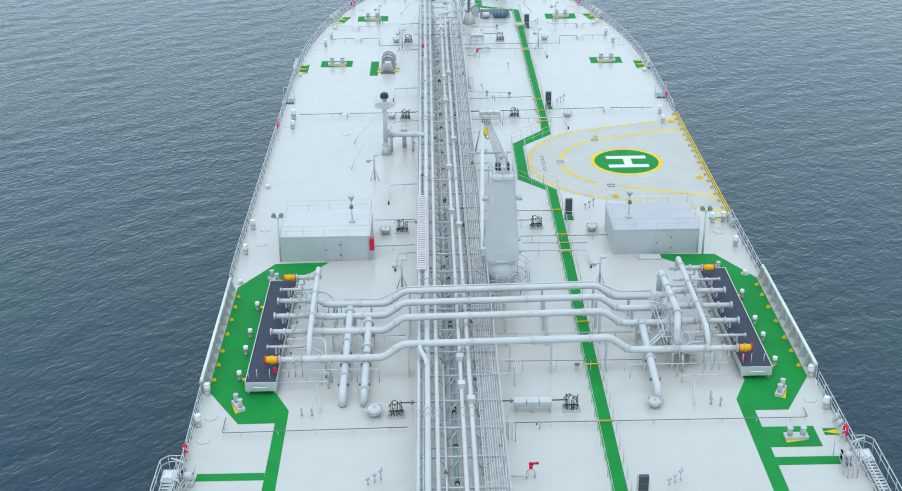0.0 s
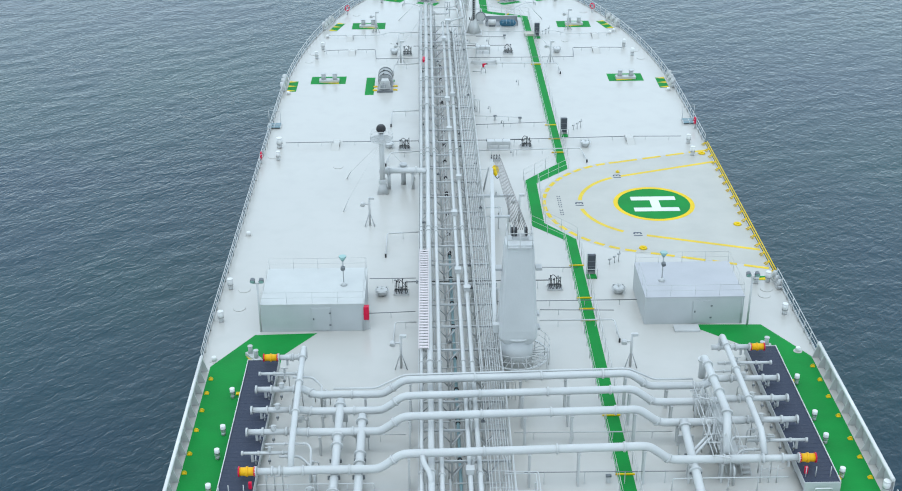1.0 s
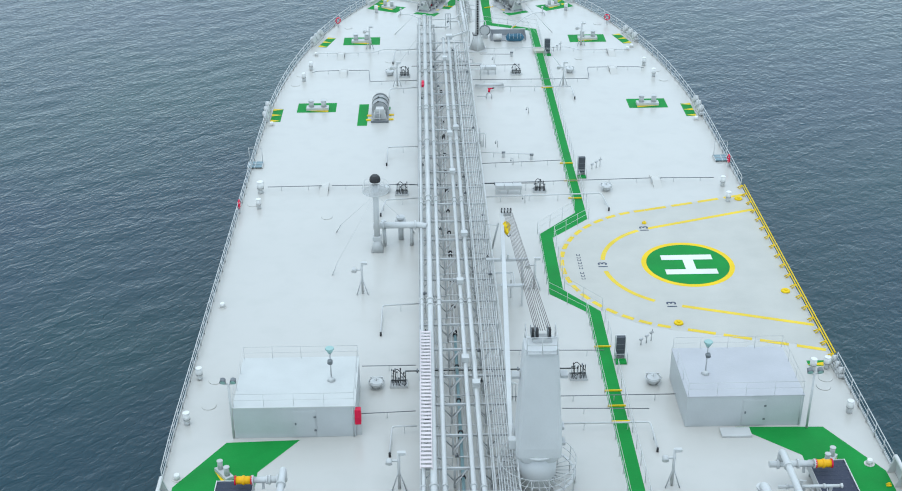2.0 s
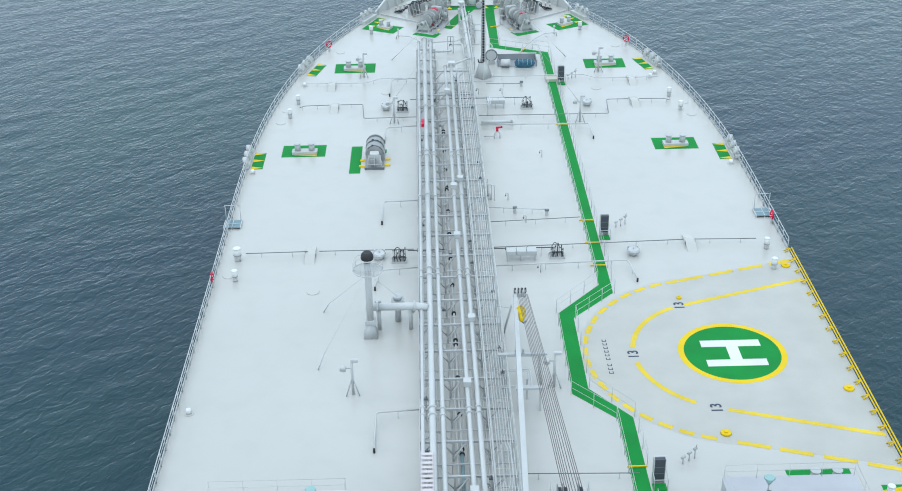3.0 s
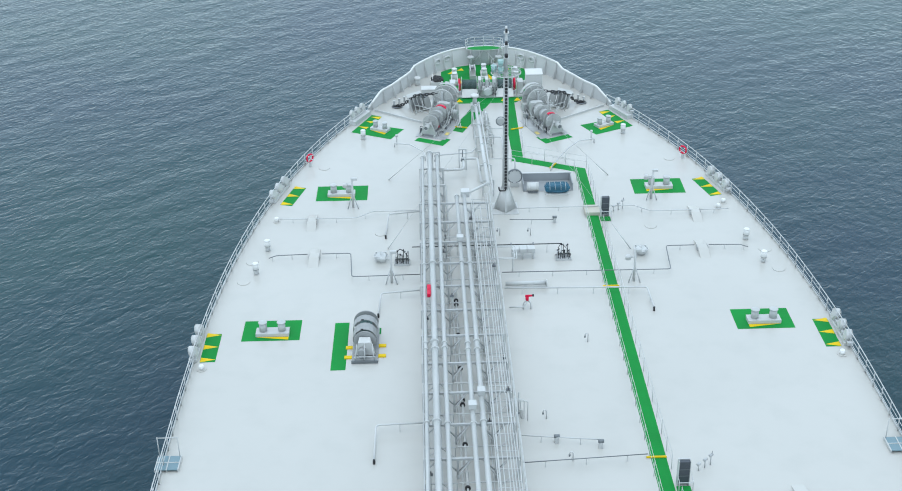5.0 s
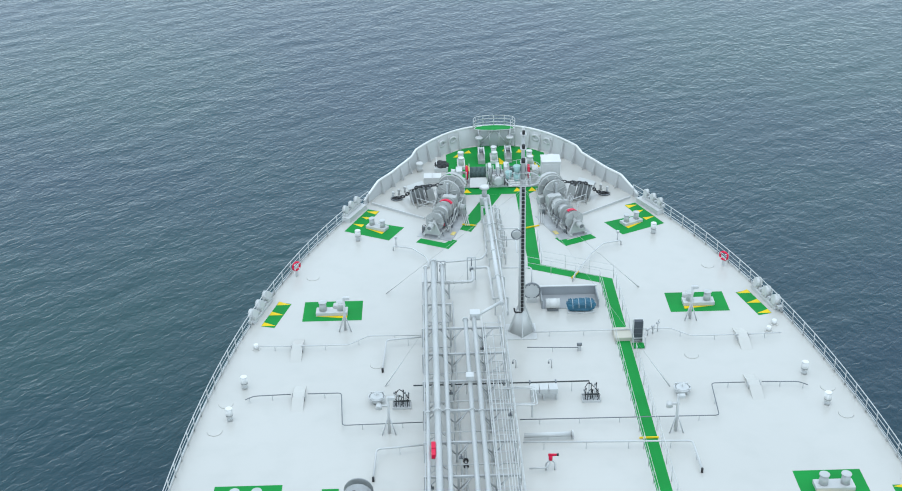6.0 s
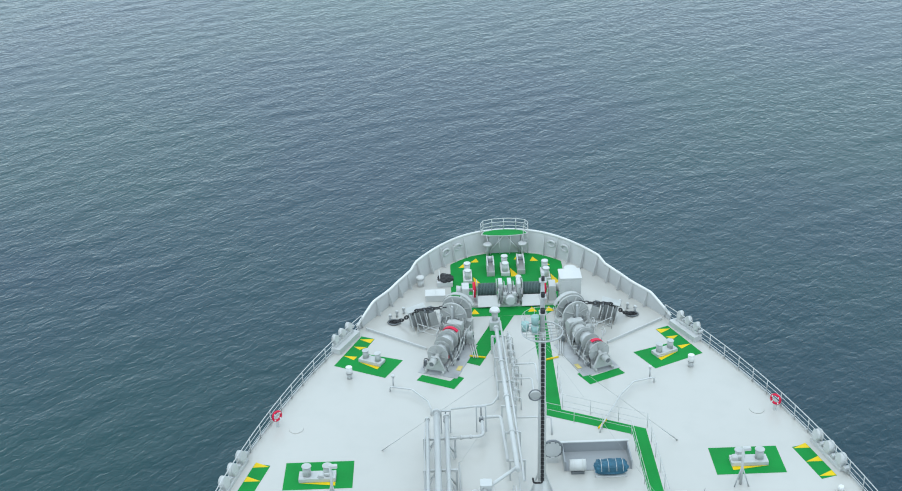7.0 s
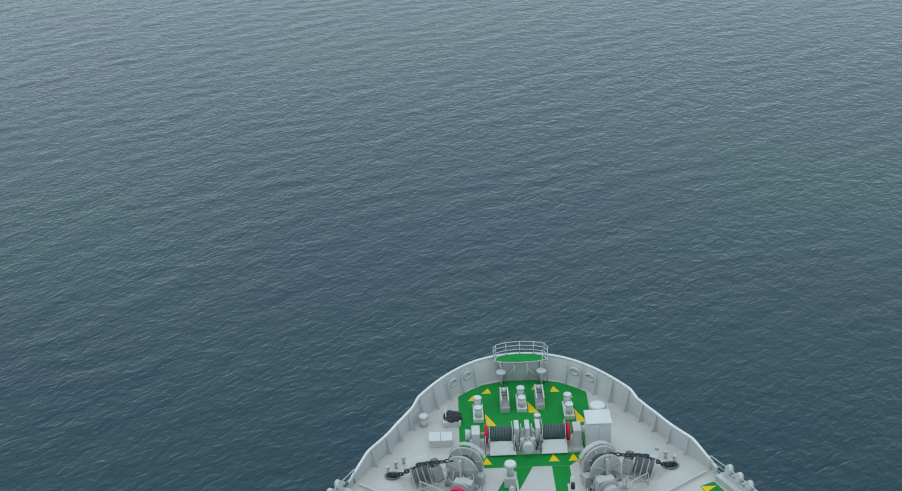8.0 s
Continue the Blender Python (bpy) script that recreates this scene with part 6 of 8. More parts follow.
# accommodation ladders stowed outboard, aft of the manifold, with a railed landing
TR = mesh_of("tread", box(B(), (-0.32, -0.09, -0.12), (0.32, 0.09, -0.08)), GREY)
GPOST = mesh_of("post", cyl(B(), (0, 0, -0.1), (0, 0, 1.0), 0.028, n=6), GREY)
for s in (-1, 1):
    dy = 0.9 if s > 0 else 0.0
    al = thing("boarding_gangway", pose(22.0 if s > 0 else -21.2, 67.0 + dy, 0), "pale grey stowed boarding gangway with a railed landing", "gangway", "boarding gangways")
    for z, r in ((1.0, 0.035), (0.55, 0.028)):
        part("hand_rail", tube(B(), [(s * 0.0, 0.25, z), (s * 0.95, 0.25, z), (s * 1.38, -0.2, z), (s * 1.38, -14, z)], r, n=7, bend=0.25), GREY, al)
        part("inner_rail", tube(B(), [(s * 0.32, -0.5, z - 0.1), (s * 0.32, -14, z - 0.1)], r * 0.8, n=6), GREY, al)
    for x, y in [(0.45, 0.25), (0.95, 0.25), (1.38, -0.2)] + [(1.38, -1.7 - 1.5 * k) for k in range(8)] + [(0.32, -0.5 - 1.5 * k) for k in range(8)]:
        part("post", GPOST, None, al, at=pose(s * x, y, 0))
    part("landing", box(B(), (min(s * 0.1, s * 1.35), -1.0, -0.14), (max(s * 0.1, s * 1.35), 0.25, -0.06)), GREY, al)
    part("landing_plate", box(B(), (min(s * 0.25, s * 1.2), -0.75, -0.058), (max(s * 0.25, s * 1.2), 0.0, 0.02)), WHITE, al)
    for x in (0.52, 1.2):
        part("stringer", box(B(), (s * x - 0.03, -14, -0.2), (s * x + 0.03, -1.0, 0.05)), GREY, al)
    for i in range(38):
        part("tread", TR, None, al, at=pose(s * 0.86, -1.15 - 0.33 * i, 0.06))
    for y in (-3.0, -6.0, -9.0):
        part("hull_bracket", box(B(), (min(0, s * 1.35), y, -0.3), (max(0, s * 1.35), y + 0.15, -0.21)), STEEL, al)
    part("davit", tube(B(), [(-s * 0.3, -0.9, 0), (-s * 0.3, -0.9, 1.3), (s * 0.5, -0.9, 1.6)], 0.06, n=8, bend=0.3), GREY, al)
    part("davit", tube(B(), [(-s * 0.3, -2.6, 0), (-s * 0.3, -2.6, 1.1), (s * 0.4, -2.6, 1.3)], 0.05, n=8, bend=0.3), GREY, al)
    wd = thing("gangway_winch", (21.35 if s > 0 else -20.65, 65.6 + (0.9 if s > 0 else 0), 0), "small pale grey gangway winch with levers", "winch", "gangway winches")
    part("frame", box(B(), (-0.35, -0.4, 0), (0.35, 0.4, 0.3), 0.03), GREY, wd)
    part("drum", cyl(B(), (-0.3, 0, 0.6), (0.3, 0, 0.6), 0.26, n=16), GREY, wd)
    for y in (-0.35, 0.3):
        part("cheek", box(B(), (-0.38, y * 0.2 - 0.25, 0.3), (-0.32, y * 0.2 + 0.25, 0.95)), GREY, wd)
    part("lever", cyl(B(), (0.3, 0.2, 0.5), (0.55, 0.3, 1.4), 0.03, n=6), GREY, wd)
    part("motor", cyl(B(), (-0.2, -0.5, 0.55), (-0.2, -0.95, 0.55), 0.17, n=12), STEEL, wd)
    for k in range(3):
        part("pipe", tube(B(), [(-0.4 + 0.3 * k, -1.6, 0), (-0.4 + 0.3 * k, -1.6, 0.7 + 0.2 * k), (-0.1 + 0.2 * k, -0.6, 0.8)], 0.035, n=6, bend=0.15), GREY, wd)
    part("guard_rail", tube(B(), [(-0.6, -1.3, 0), (-0.6, -1.3, 1.1), (-0.6, 0.9, 1.1), (-0.6, 0.9, 0)], 0.028, n=6, bend=0.1), GREY, wd)

# ---- bitts and fairleads ----
def bitts(x, y, a, side, size):
    """Two posts on a base plate; the hazard wedge widens towards the ship's middle."""
    bt = thing("mooring_bitts", pose(x, y, 0, 0, 0, a) @ Matrix.Diagonal((*size, 1)), "pale grey double mooring bitts on a base plate", "bitts", "mooring bitts")
    part("base", box(B(), (-1.15, -0.42, 0), (1.15, 0.42, 0.28), 0.04), GREY, bt)
    for px in (-0.64, 0.64):
        part("post", cyl(B(), (px, 0, 0.28), (px, 0, 0.92), 0.27, 0.25, n=20), BITT, bt)
        part("post_rim", cyl(B(), (px, 0, 0.92), (px, 0, 0.97), 0.31, 0.3, n=20), BITT, bt)
    part("hazard_wedge", sheet(B(), [(side * 1.12, -0.44), (-side * 1.12, -0.44), (-side * 1.12, -0.8)][::side], 0.02), YELLOW, bt, "yellow hazard wedge")


BITT = paint("scuffed_bitt_paint", (0.53, 0.545, 0.53), 0.45, vary=0.12, scale=4, dirty=0.3)
for x, y, a in ((-17.0, 154.0, 0), (17.1, 154.1, 0), (17.1, 105.5, 0), (-13.4, 175.5, 0), (13.4, 175.6, 0)):
    bitts(x, y, a, -1 if x < 0 else 1, (1, 1, 1))
for x, y, a in ((-10.5, 189.1, -28), (10.5, 189.0, 28)):
    bitts(x, y, a, -1 if x < 0 else 1, (0.77, 0.95, 0.88))
bitts(18.9, 69.5, 1, 1, (0.68, 0.75, 0.8))
for x, y, a in ((-18.7, 74.4, -62), (19.3, 75.1, 62), (-18.3, 93.7, -52), (18.6, 93.9, 52)):
    bitts(x, y, a, -1 if x < 0 else 1, (0.62, 0.62, 0.88))

fair = thing("roller_fairlead", (-22.0, 152.4, 0), "pale grey roller fairlead with three upright rollers", "fairlead", "roller fairleads")
part("base", box(B(), (-0.28, -1.75, 0), (0.28, 1.75, 0.25), 0.04), GREY, fair)
for y in (-1.35, 0.0, 1.35):
    part("roller", cyl(B(), (-0.16, y, 0.6), (0.2, y - 0.04, 0.68), 0.42, 0.36, n=20), GREY, fair)
    part("roller_cap", cyl(B(), (-0.24, y, 0.58), (-0.16, y, 0.6), 0.3, 0.42, n=20), GREY, fair)
    part("pedestal", box(B(), (-0.22, y - 0.3, 0.25), (0.24, y + 0.3, 0.6), 0.05), GREY, fair)
    part("horn", box(B(), (-0.2, y + 0.5, 0.25), (0.2, y + 0.8, 0.5), 0.06), TRESTLE, fair)
for x, y, a in ((22.0, 152.4, 180), (-18.65, 175.9, -15), (18.5, 176.0, 195), (22.05, 70.4, 180), (22.0, 103.9, 180)):
    copy_thing(fair, pose(x, y, 0, 0, 0, a) @ Matrix.Diagonal((0.7, 0.55, 0.75, 1) if y < 110 else (1, 1, 1, 1)))
for s in (-1, 1):
    copy_thing(fair, pose(s * 12.72, 191.75, 0.42, 0, 0, s * 26.5 + (180 if s > 0 else 0)) @ Matrix.Diagonal((0.75, 0.72, 0.85, 1)))
    bm = B()
    lo = [(12.85, 190.15), (11.5, 192.85), (12.2, 193.2), (13.5, 190.5)]
    va, vb2 = [bm.verts.new((s * x, y, 0)) for x, y in lo], [bm.verts.new((s * x, y, 0.42)) for x, y in lo]
    bm.faces.new(vb2)
    for i in range(4):
        bm.faces.new((va[i], va[(i + 1) % 4], vb2[(i + 1) % 4], vb2[i]))
    bmesh.ops.recalc_face_normals(bm, faces=bm.faces)
    single("fairlead_base", bm, GREY, "raised pale grey base under a roller fairlead", "fairlead base", "fairlead bases")

# ---- the bow: bulwark, platform, masts and anchor gear ----
WINCH = paint("winch_grey_paint", (0.49, 0.50, 0.48), 0.42, vary=0.16, scale=2.5, dirty=0.35, dirt=(0.33, 0.29, 0.24))
ROPEG = paint("dark_green_mooring_rope", (0.09, 0.14, 0.135), 0.8)
CHAIN = paint("black_anchor_chain", (0.035, 0.037, 0.04), 0.55)
PALE = paint("off_white_paint", (0.67, 0.675, 0.65), 0.42)
TARP = paint("blue_tarpaulin", (0.022, 0.14, 0.22), 0.5, vary=0.35, scale=4, bump=0.05)


def height(y):
    """Height of the bulwark over the deck."""
    if y < 195.6:
        return 0.35 + 0.95 * max(0.0, (y - 193.6) / 2.0)
    if y < 200.6:
        return 1.3
    return 1.3 + 0.36 * min(1.0, (y - 200.6) / 0.7)


def flare(x, y):
    """The outward way from the bulwark's foot at (x, y) to its top: it leans out more towards the stem."""
    e = 0.03
    slope = (half(min(y + e, BOW - 0.01)) - half(y - e)) / (min(y + e, BOW - 0.01) - y + e)
    out = Vector((math.copysign(1.0, x) if abs(x) > 0.05 else 0.0, -slope, 0)).normalized()
    return out * (0.05 + 0.5 * min(1.0, max(0.0, (y - 199.5) / 6.0)))


bys = stations(193.6, 202.0, 36) + [BOW - 0.01 - 4.29 * (1 - i / 20) ** 2 for i in range(1, 21)]
ring = [(-half(y), y) for y in bys] + [(half(y), y) for y in reversed(bys)]
bm = B()
cols, tops = [], []
for x, y in ring:
    h, out = height(y), flare(x, y)
    u = out.normalized() * 0.05
    p = [Vector((x, y, 0)), Vector((x, y, h)) + out, Vector((x, y, h)) + out - u, Vector((x, y, 0)) - u]
    tops.append(p[1] - u * 0.5 + Vector((0, 0, 0.02)))
    cols.append([bm.verts.new(q) for q in p])
for a, b in zip(cols, cols[1:]):
    for i in range(4):
        bm.faces.new((a[i], b[i], b[(i + 1) % 4], a[(i + 1) % 4]))
bm.faces.new(cols[0])
bm.faces.new(cols[-1][::-1])
bw = thing("bulwark", (0, 0, 0), "pale grey ribbed steel bulwark round the bow", "bulwark")
part("plating", bm, GREY, bw)
part("cap_rail", tube(B(), tops, 0.1, n=8), WHITE, bw, "white rounded cap rail")
bm = B()
prof = [(0, 0.0), (0.42, 0.0), (0.36, 0.2), (0.06, 0.95), (0, 0.95)]
v0 = [bm.verts.new((x, -0.025, z)) for x, z in prof]
v1 = [bm.verts.new((x, 0.025, z)) for x, z in prof]
bm.faces.new(v0)
bm.faces.new(v1[::-1])
for i in range(5):
    bm.faces.new((v0[i], v0[(i + 1) % 5], v1[(i + 1) % 5], v1[i]))
RIB = mesh_of("rib", bm, GREY)
for s in (-1, 1):
    for y in (195.9, 197.3, 198.7, 200.0, 201.3, 202.6, 203.7, 204.6, 205.3):
        e = 0.05
        t = Vector((s * (half(y + e) - half(y - e)), 2 * e, 0)).normalized()
        inward = Vector((-t.y, t.x, 0)) * (1 if s > 0 else -1)
        lean = flare(s, y)
        m = Matrix(((inward.x, t.x, lean.x, s * half(y)), (inward.y, t.y, lean.y, y), (0, 0, height(y), 0), (0, 0, 0, 1)))
        part("rib", RIB, None, bw, at=m)
    # closed chocks in the plating
    for y in (204.15, 205.0):
        e = 0.05
        t = Vector((s * (half(y + e) - half(y - e)), 2 * e, 0)).normalized()
        inward = Vector((-t.y, t.x, 0)) * (1 if s > 0 else -1)
        c = Vector((s * half(y), y, 1.0)) + flare(s, y) * 0.6 + inward * 0.12
        part("chock", tube(B(), [c + t * 0.36 * math.cos(6.2832 * i / 18) + Vector((0, 0, 0.26 * math.sin(6.2832 * i / 18))) for i in range(19)], 0.1, n=8), GREY, bw)
# lookout platform on the stem
lk = thing("bow_platform", (0.03, 206.05, 1.76), "small railed platform with a green floor at the stem", "platform")
rim = [(-1.95, -0.25), (-1.3, -0.5), (0, -0.62), (1.3, -0.5), (1.95, -0.25), (1.75, 0.25), (1.0, 0.55), (0, 0.66), (-1.0, 0.55), (-1.75, 0.25)]
part("plate", sheet(B(), rim, 0.0, 0.06), GREY, lk)
part("floor", sheet(B(), [(x * 0.94, y * 0.92) for x, y in rim], 0.012, 0.008), GREEN, lk, "green painted floor")
for z in (0.35, 0.68, 1.0):
    part("rail", tube(B(), [(x, y, z) for x, y in rim[4:] + rim[:1]], 0.03, n=6), GREY, lk)
for x, y in rim[4:] + rim[:1]:
    part("post", cyl(B(), (x, y, 0), (x, y, 1.0), 0.03, n=6), GREY, lk)
for x in (-1.5, -0.5, 0.5, 1.5):
    part("strut", cyl(B(), (x, -0.45, -0.03), (x * 0.8, -0.5, -1.74), 0.045, n=6), GREY, lk)
for x in (1.55, 1.92):
    part("ladder_rail", cyl(B(), (x, -0.62, -1.75), (x, -0.55, 0.95), 0.028, n=6), GREY, lk)
for i in range(6):
    part("rung", cyl(B(), (1.55, -0.61, -1.6 + 0.3 * i), (1.92, -0.61, -1.6 + 0.3 * i), 0.02, n=5), GREY, lk)
# recessed plate, diagonals and two flat rollers under the platform
# added plate; its darker grey carries the shade below the platform
part("recess_shade_plate", box(B(), (-1.3, -0.24, -1.75), (1.3, -0.2, -0.1)), TRESTLE, lk, "recessed plate in a grey darkened for the platform's shade")
for x in (-1, 1):
    part("diagonal", cyl(B(), (x * 0.1, -0.42, -0.1), (x * 1.4, -0.42, -1.7), 0.045, n=6), GREY, lk)
    part("roller_stand", cyl(B(), (x * 1.45, -0.75, -1.75), (x * 1.45, -0.75, -0.75), 0.1, n=8), GREY, lk)
    part("roller_head", cyl(B(), (x * 1.45, -0.75, -0.75), (x * 1.45, -0.75, -0.62), 0.38, 0.33, n=18), GREY, lk)
# low coaming behind the anchor gear
for s in (-1, 1):
    bm = B()
    p, q = Vector((s * 11.1, 193.7, 0)), Vector((s * 6.6, 190.5, 0))
    d = (q - p).normalized()
    nrm = Vector((-d.y, d.x, 0)) * 0.05
    for a, b in ((p, q),):
        lo = [a + nrm, b + nrm, b - nrm, a - nrm]
        vv = [bm.verts.new(v) for v in lo] + [bm.verts.new(v + Vector((0, 0, 0.2))) for v in lo]
        for f in ((4, 5, 6, 7), (0, 1, 5, 4), (1, 2, 6, 5), (2, 3, 7, 6), (3, 0, 4, 7)):
            bm.faces.new([vv[i] for i in f])
    single("deck_coaming", bm, GREY, "low grey coaming behind the anchor gear", "coaming", "bow coamings")


WORNY = paint("worn_yellow_paint", (0.66, 0.52, 0.16), 0.5, vary=0.3, scale=5, dirty=0.5)
GRIME = paint("grimy_deck_grey", (0.42, 0.43, 0.43), 0.45, vary=0.3, scale=2.2, dirty=0.5)


def drum_winch(place, turn, brake, lap):
    """A mooring winch on its bed; its shaft lies along local x from 0 to 5.6 m."""
    w = thing("mooring_winch", pose(*place, 0, 0, 0, turn), "grey mooring winch with big drum flanges and a red brake band", "winch", "bow winches")
    inboard = -1 if turn < 90 else 1
    part("drip_plate", box(B(), (-0.3, -1.15 if inboard > 0 else -1.75, 0), (4.4, 1.75 if inboard > 0 else 1.15, 0.03)), GRIME, w, "dirty grey drip plate")
    for y in (-0.72, 0.56):
        part("bed_girder", box(B(), (-0.2, y, 0.03), (4.95, y + 0.16, 0.22), 0.02), WINCH, w)
    z = 1.05
    part("shaft", cyl(B(), (-0.2, 0, z), (5.7, 0, z), 0.14, n=12), WINCH, w)
    part("warping_head", cyl(B(), (-0.6, 0, z), (-0.1, 0, z), 0.2, 0.26, n=18), WINCH, w)
    # rods, hoses and small valve gear crowded along both sides
    clutter = random.Random(int(turn))
    for k in range(26):
        x, y = clutter.uniform(0.2, 4.8), clutter.choice((-1, 1)) * clutter.uniform(0.62, 1.05)
        h = clutter.uniform(0.25, 0.85)
        if k % 3 == 0:
            part("valve_body", box(B(), (x - 0.1, y - 0.08, 0.03), (x + 0.1, y + 0.08, h * 0.7), 0.02), WINCH if k % 2 else STEEL, w)
        elif k % 3 == 1:
            part("link_rod", cyl(B(), (x, y, 0.03), (x + clutter.uniform(-0.3, 0.3), y * 0.8, h + 0.3), 0.03, n=6), STEEL, w)
        else:
            part("hose", tube(B(), [(x, y, 0.05), (x + 0.1, y, h), (x + clutter.uniform(0.2, 0.7), y * 0.9, h * 0.8), (x + 0.6, y * 0.7, 0.15)], 0.025, n=5, bend=0.12), BLACK if k % 2 else GREY, w)
    part("head_rim", tube(B(), [(-0.62, 0.22 * math.cos(6.2832 * i / 18), z + 0.22 * math.sin(6.2832 * i / 18)) for i in range(19)], 0.05, n=6), WINCH, w)
    # the head is solid; this dark disc paints the shade of a hollow end
    part("dark_head_disc", cyl(B(), (-0.612, 0, z), (-0.604, 0, z), 0.15, n=16), STEEL, w)
    for x, r in ((0.72, 0.76), (1.62, 0.6), (2.05, 0.7), (2.95, 0.74), (3.3, 0.62), (4.05, 0.7)):
        part("drum_flange", cyl(B(), (x - 0.025, 0, z), (x + 0.025, 0, z), r, n=30), WINCH, w)
        part("flange_rim", tube(B(), [(x, r * math.cos(6.2832 * i / 30), z + r * math.sin(6.2832 * i / 30)) for i in range(31)], 0.035, n=6), WINCH, w)
    for k in range(6):
        t = 6.2832 * k / 6 + 0.3
        part("flange_spoke", cyl(B(), (0.69, 0.2 * math.cos(t), z + 0.2 * math.sin(t)), (0.69, 0.72 * math.cos(t), z + 0.72 * math.sin(t)), 0.035, n=5), WINCH, w)
    part("rope_drum", cyl(B(), (0.75, 0, z), (1.6, 0, z), 0.42, n=22), TRESTLE, w)
    part("rope_drum", cyl(B(), (2.08, 0, z), (2.92, 0, z), 0.5, n=22), TRESTLE, w)
    part("brake_drum", cyl(B(), (3.05, 0, z), (3.32, 0, z), 0.6, n=24), TRESTLE, w)
    bm = B()
    arc = [radians(a) for a in range(lap[0], lap[1], 12)]
    for x0, x1 in ((brake, brake + 0.3),):
        for a, b in zip(arc, arc[1:]):
            q = [(x, 0.7 * math.cos(t), z + 0.7 * math.sin(t)) for x in (x0, x1) for t in (a, b)]
            bm.faces.new([bm.verts.new(q[i]) for i in (0, 1, 3, 2)])
    bmesh.ops.remove_doubles(bm, verts=bm.verts, dist=1e-4)
    bmesh.ops.solidify(bm, geom=list(bm.faces), thickness=0.05)
    part("brake_band", bm, RED, w, "red brake band")
    part("brake_drum", cyl(B(), (3.34, 0, z), (4.0, 0, z), 0.56, n=24), WINCH, w)
    part("brake_shoe", box(B(), (1.7, -0.5, 0.25), (1.98, -0.1, 0.5), 0.04), RED, w, "small red brake shoe")
    part("gear_case", box(B(), (4.25, -0.6, 0.22), (4.85, 0.6, 1.65), 0.18), WINCH, w)
    part("gear_cover", cyl(B(), (4.86, 0.1, 1.1), (5.0, 0.1, 1.1), 0.5, n=20), WINCH, w)
    part("motor", cyl(B(), (4.6, -0.62, 0.7), (4.6, -1.35, 0.7), 0.28, n=16), WINCH, w)
    part("motor_rib", cyl(B(), (4.6, -0.9, 0.7), (4.6, -0.96, 0.7), 0.34, n=16), WINCH, w)
    # hydraulic lines and linkage along the side
    for k, y in enumerate((-0.85, -1.0, 0.9)):
        part("hydraulic_line", tube(B(), [(0.9, y, 0.3), (2.4 + 0.4 * k, y, 0.3), (3.0 + 0.3 * k, y * 1.05, 0.75), (4.4, y * 0.8, 0.75)], 0.035, n=6, bend=0.2), GREY, w)
    for k in range(4):
        x = 1.4 + 0.75 * k
        part("link_rod", cyl(B(), (x, -0.75, 0.25), (x + 0.15, -0.55, 1.45), 0.035, n=6), GREY if k % 2 else STEEL, w)
        part("pad_eye", box(B(), (x - 0.1, 0.72, 0.22), (x + 0.1, 0.88, 0.55), 0.02), WINCH, w)
    for x in (0.1, 1.84, 4.15):
        bm = B()
        pr = [(-0.75, 0.22), (0.75, 0.22), (0.3, 1.25), (-0.3, 1.25)]
        a = [bm.verts.new((x - 0.1, y, zz)) for y, zz in pr]
        b = [bm.verts.new((x + 0.1, y, zz)) for y, zz in pr]
        bm.faces.new(a[::-1])
        bm.faces.new(b)
        for i in range(4):
            bm.faces.new((a[i], a[(i + 1) % 4], b[(i + 1) % 4], b[i]))
        part("bearing_stand", bm, WINCH, w)
    for x, y in ((3.55, -0.95), (4.1, -1.0), (2.4, -1.0), (3.0, 1.0)):
        part("brake_lever", cyl(B(), (x, y, 0.2), (x, y - 0.15, 1.5), 0.035, n=6), GREY, w)
        part("handwheel", WHEEL, None, w, at=pose(x, y - 0.2, 1.5, 20, 0, 0))
    part("step_plate", box(B(), (0.7, inboard * 1.5 - 0.16, 0.03), (1.3, inboard * 1.5 + 0.16, 0.07)), WORNY, w, "worn yellow step plate")
    return w


def chain(points, name_parent):
    L = 0.29
    pts = [Vector(p) for p in points]
    segs = []
    for a, b in zip(pts, pts[1:]):
        n = max(1, round((b - a).length / L))
        for i in range(n):
            segs.append((a + (b - a) * (i + 0.5) / n, (b - a).normalized()))
    bm = B()
    loop = []
    for i in range(17):
        t = 6.2832 * i / 16
        loop.append((0.11 * math.cos(t), 0.22 * math.sin(t), 0))
    tube(bm, loop, 0.05, n=6)
    link = mesh_of("link", bm, CHAIN)
    for i, (p, d) in enumerate(segs):
        u, w = frame_of(d)
        if i % 2:
            u, w = w, -u
        m = Matrix(((u.x, d.x, w.x, p.x), (u.y, d.y, w.y, p.y), (u.z, d.z, w.z, p.z), (0, 0, 0, 1)))
        part("link", link, None, name_parent, at=m)


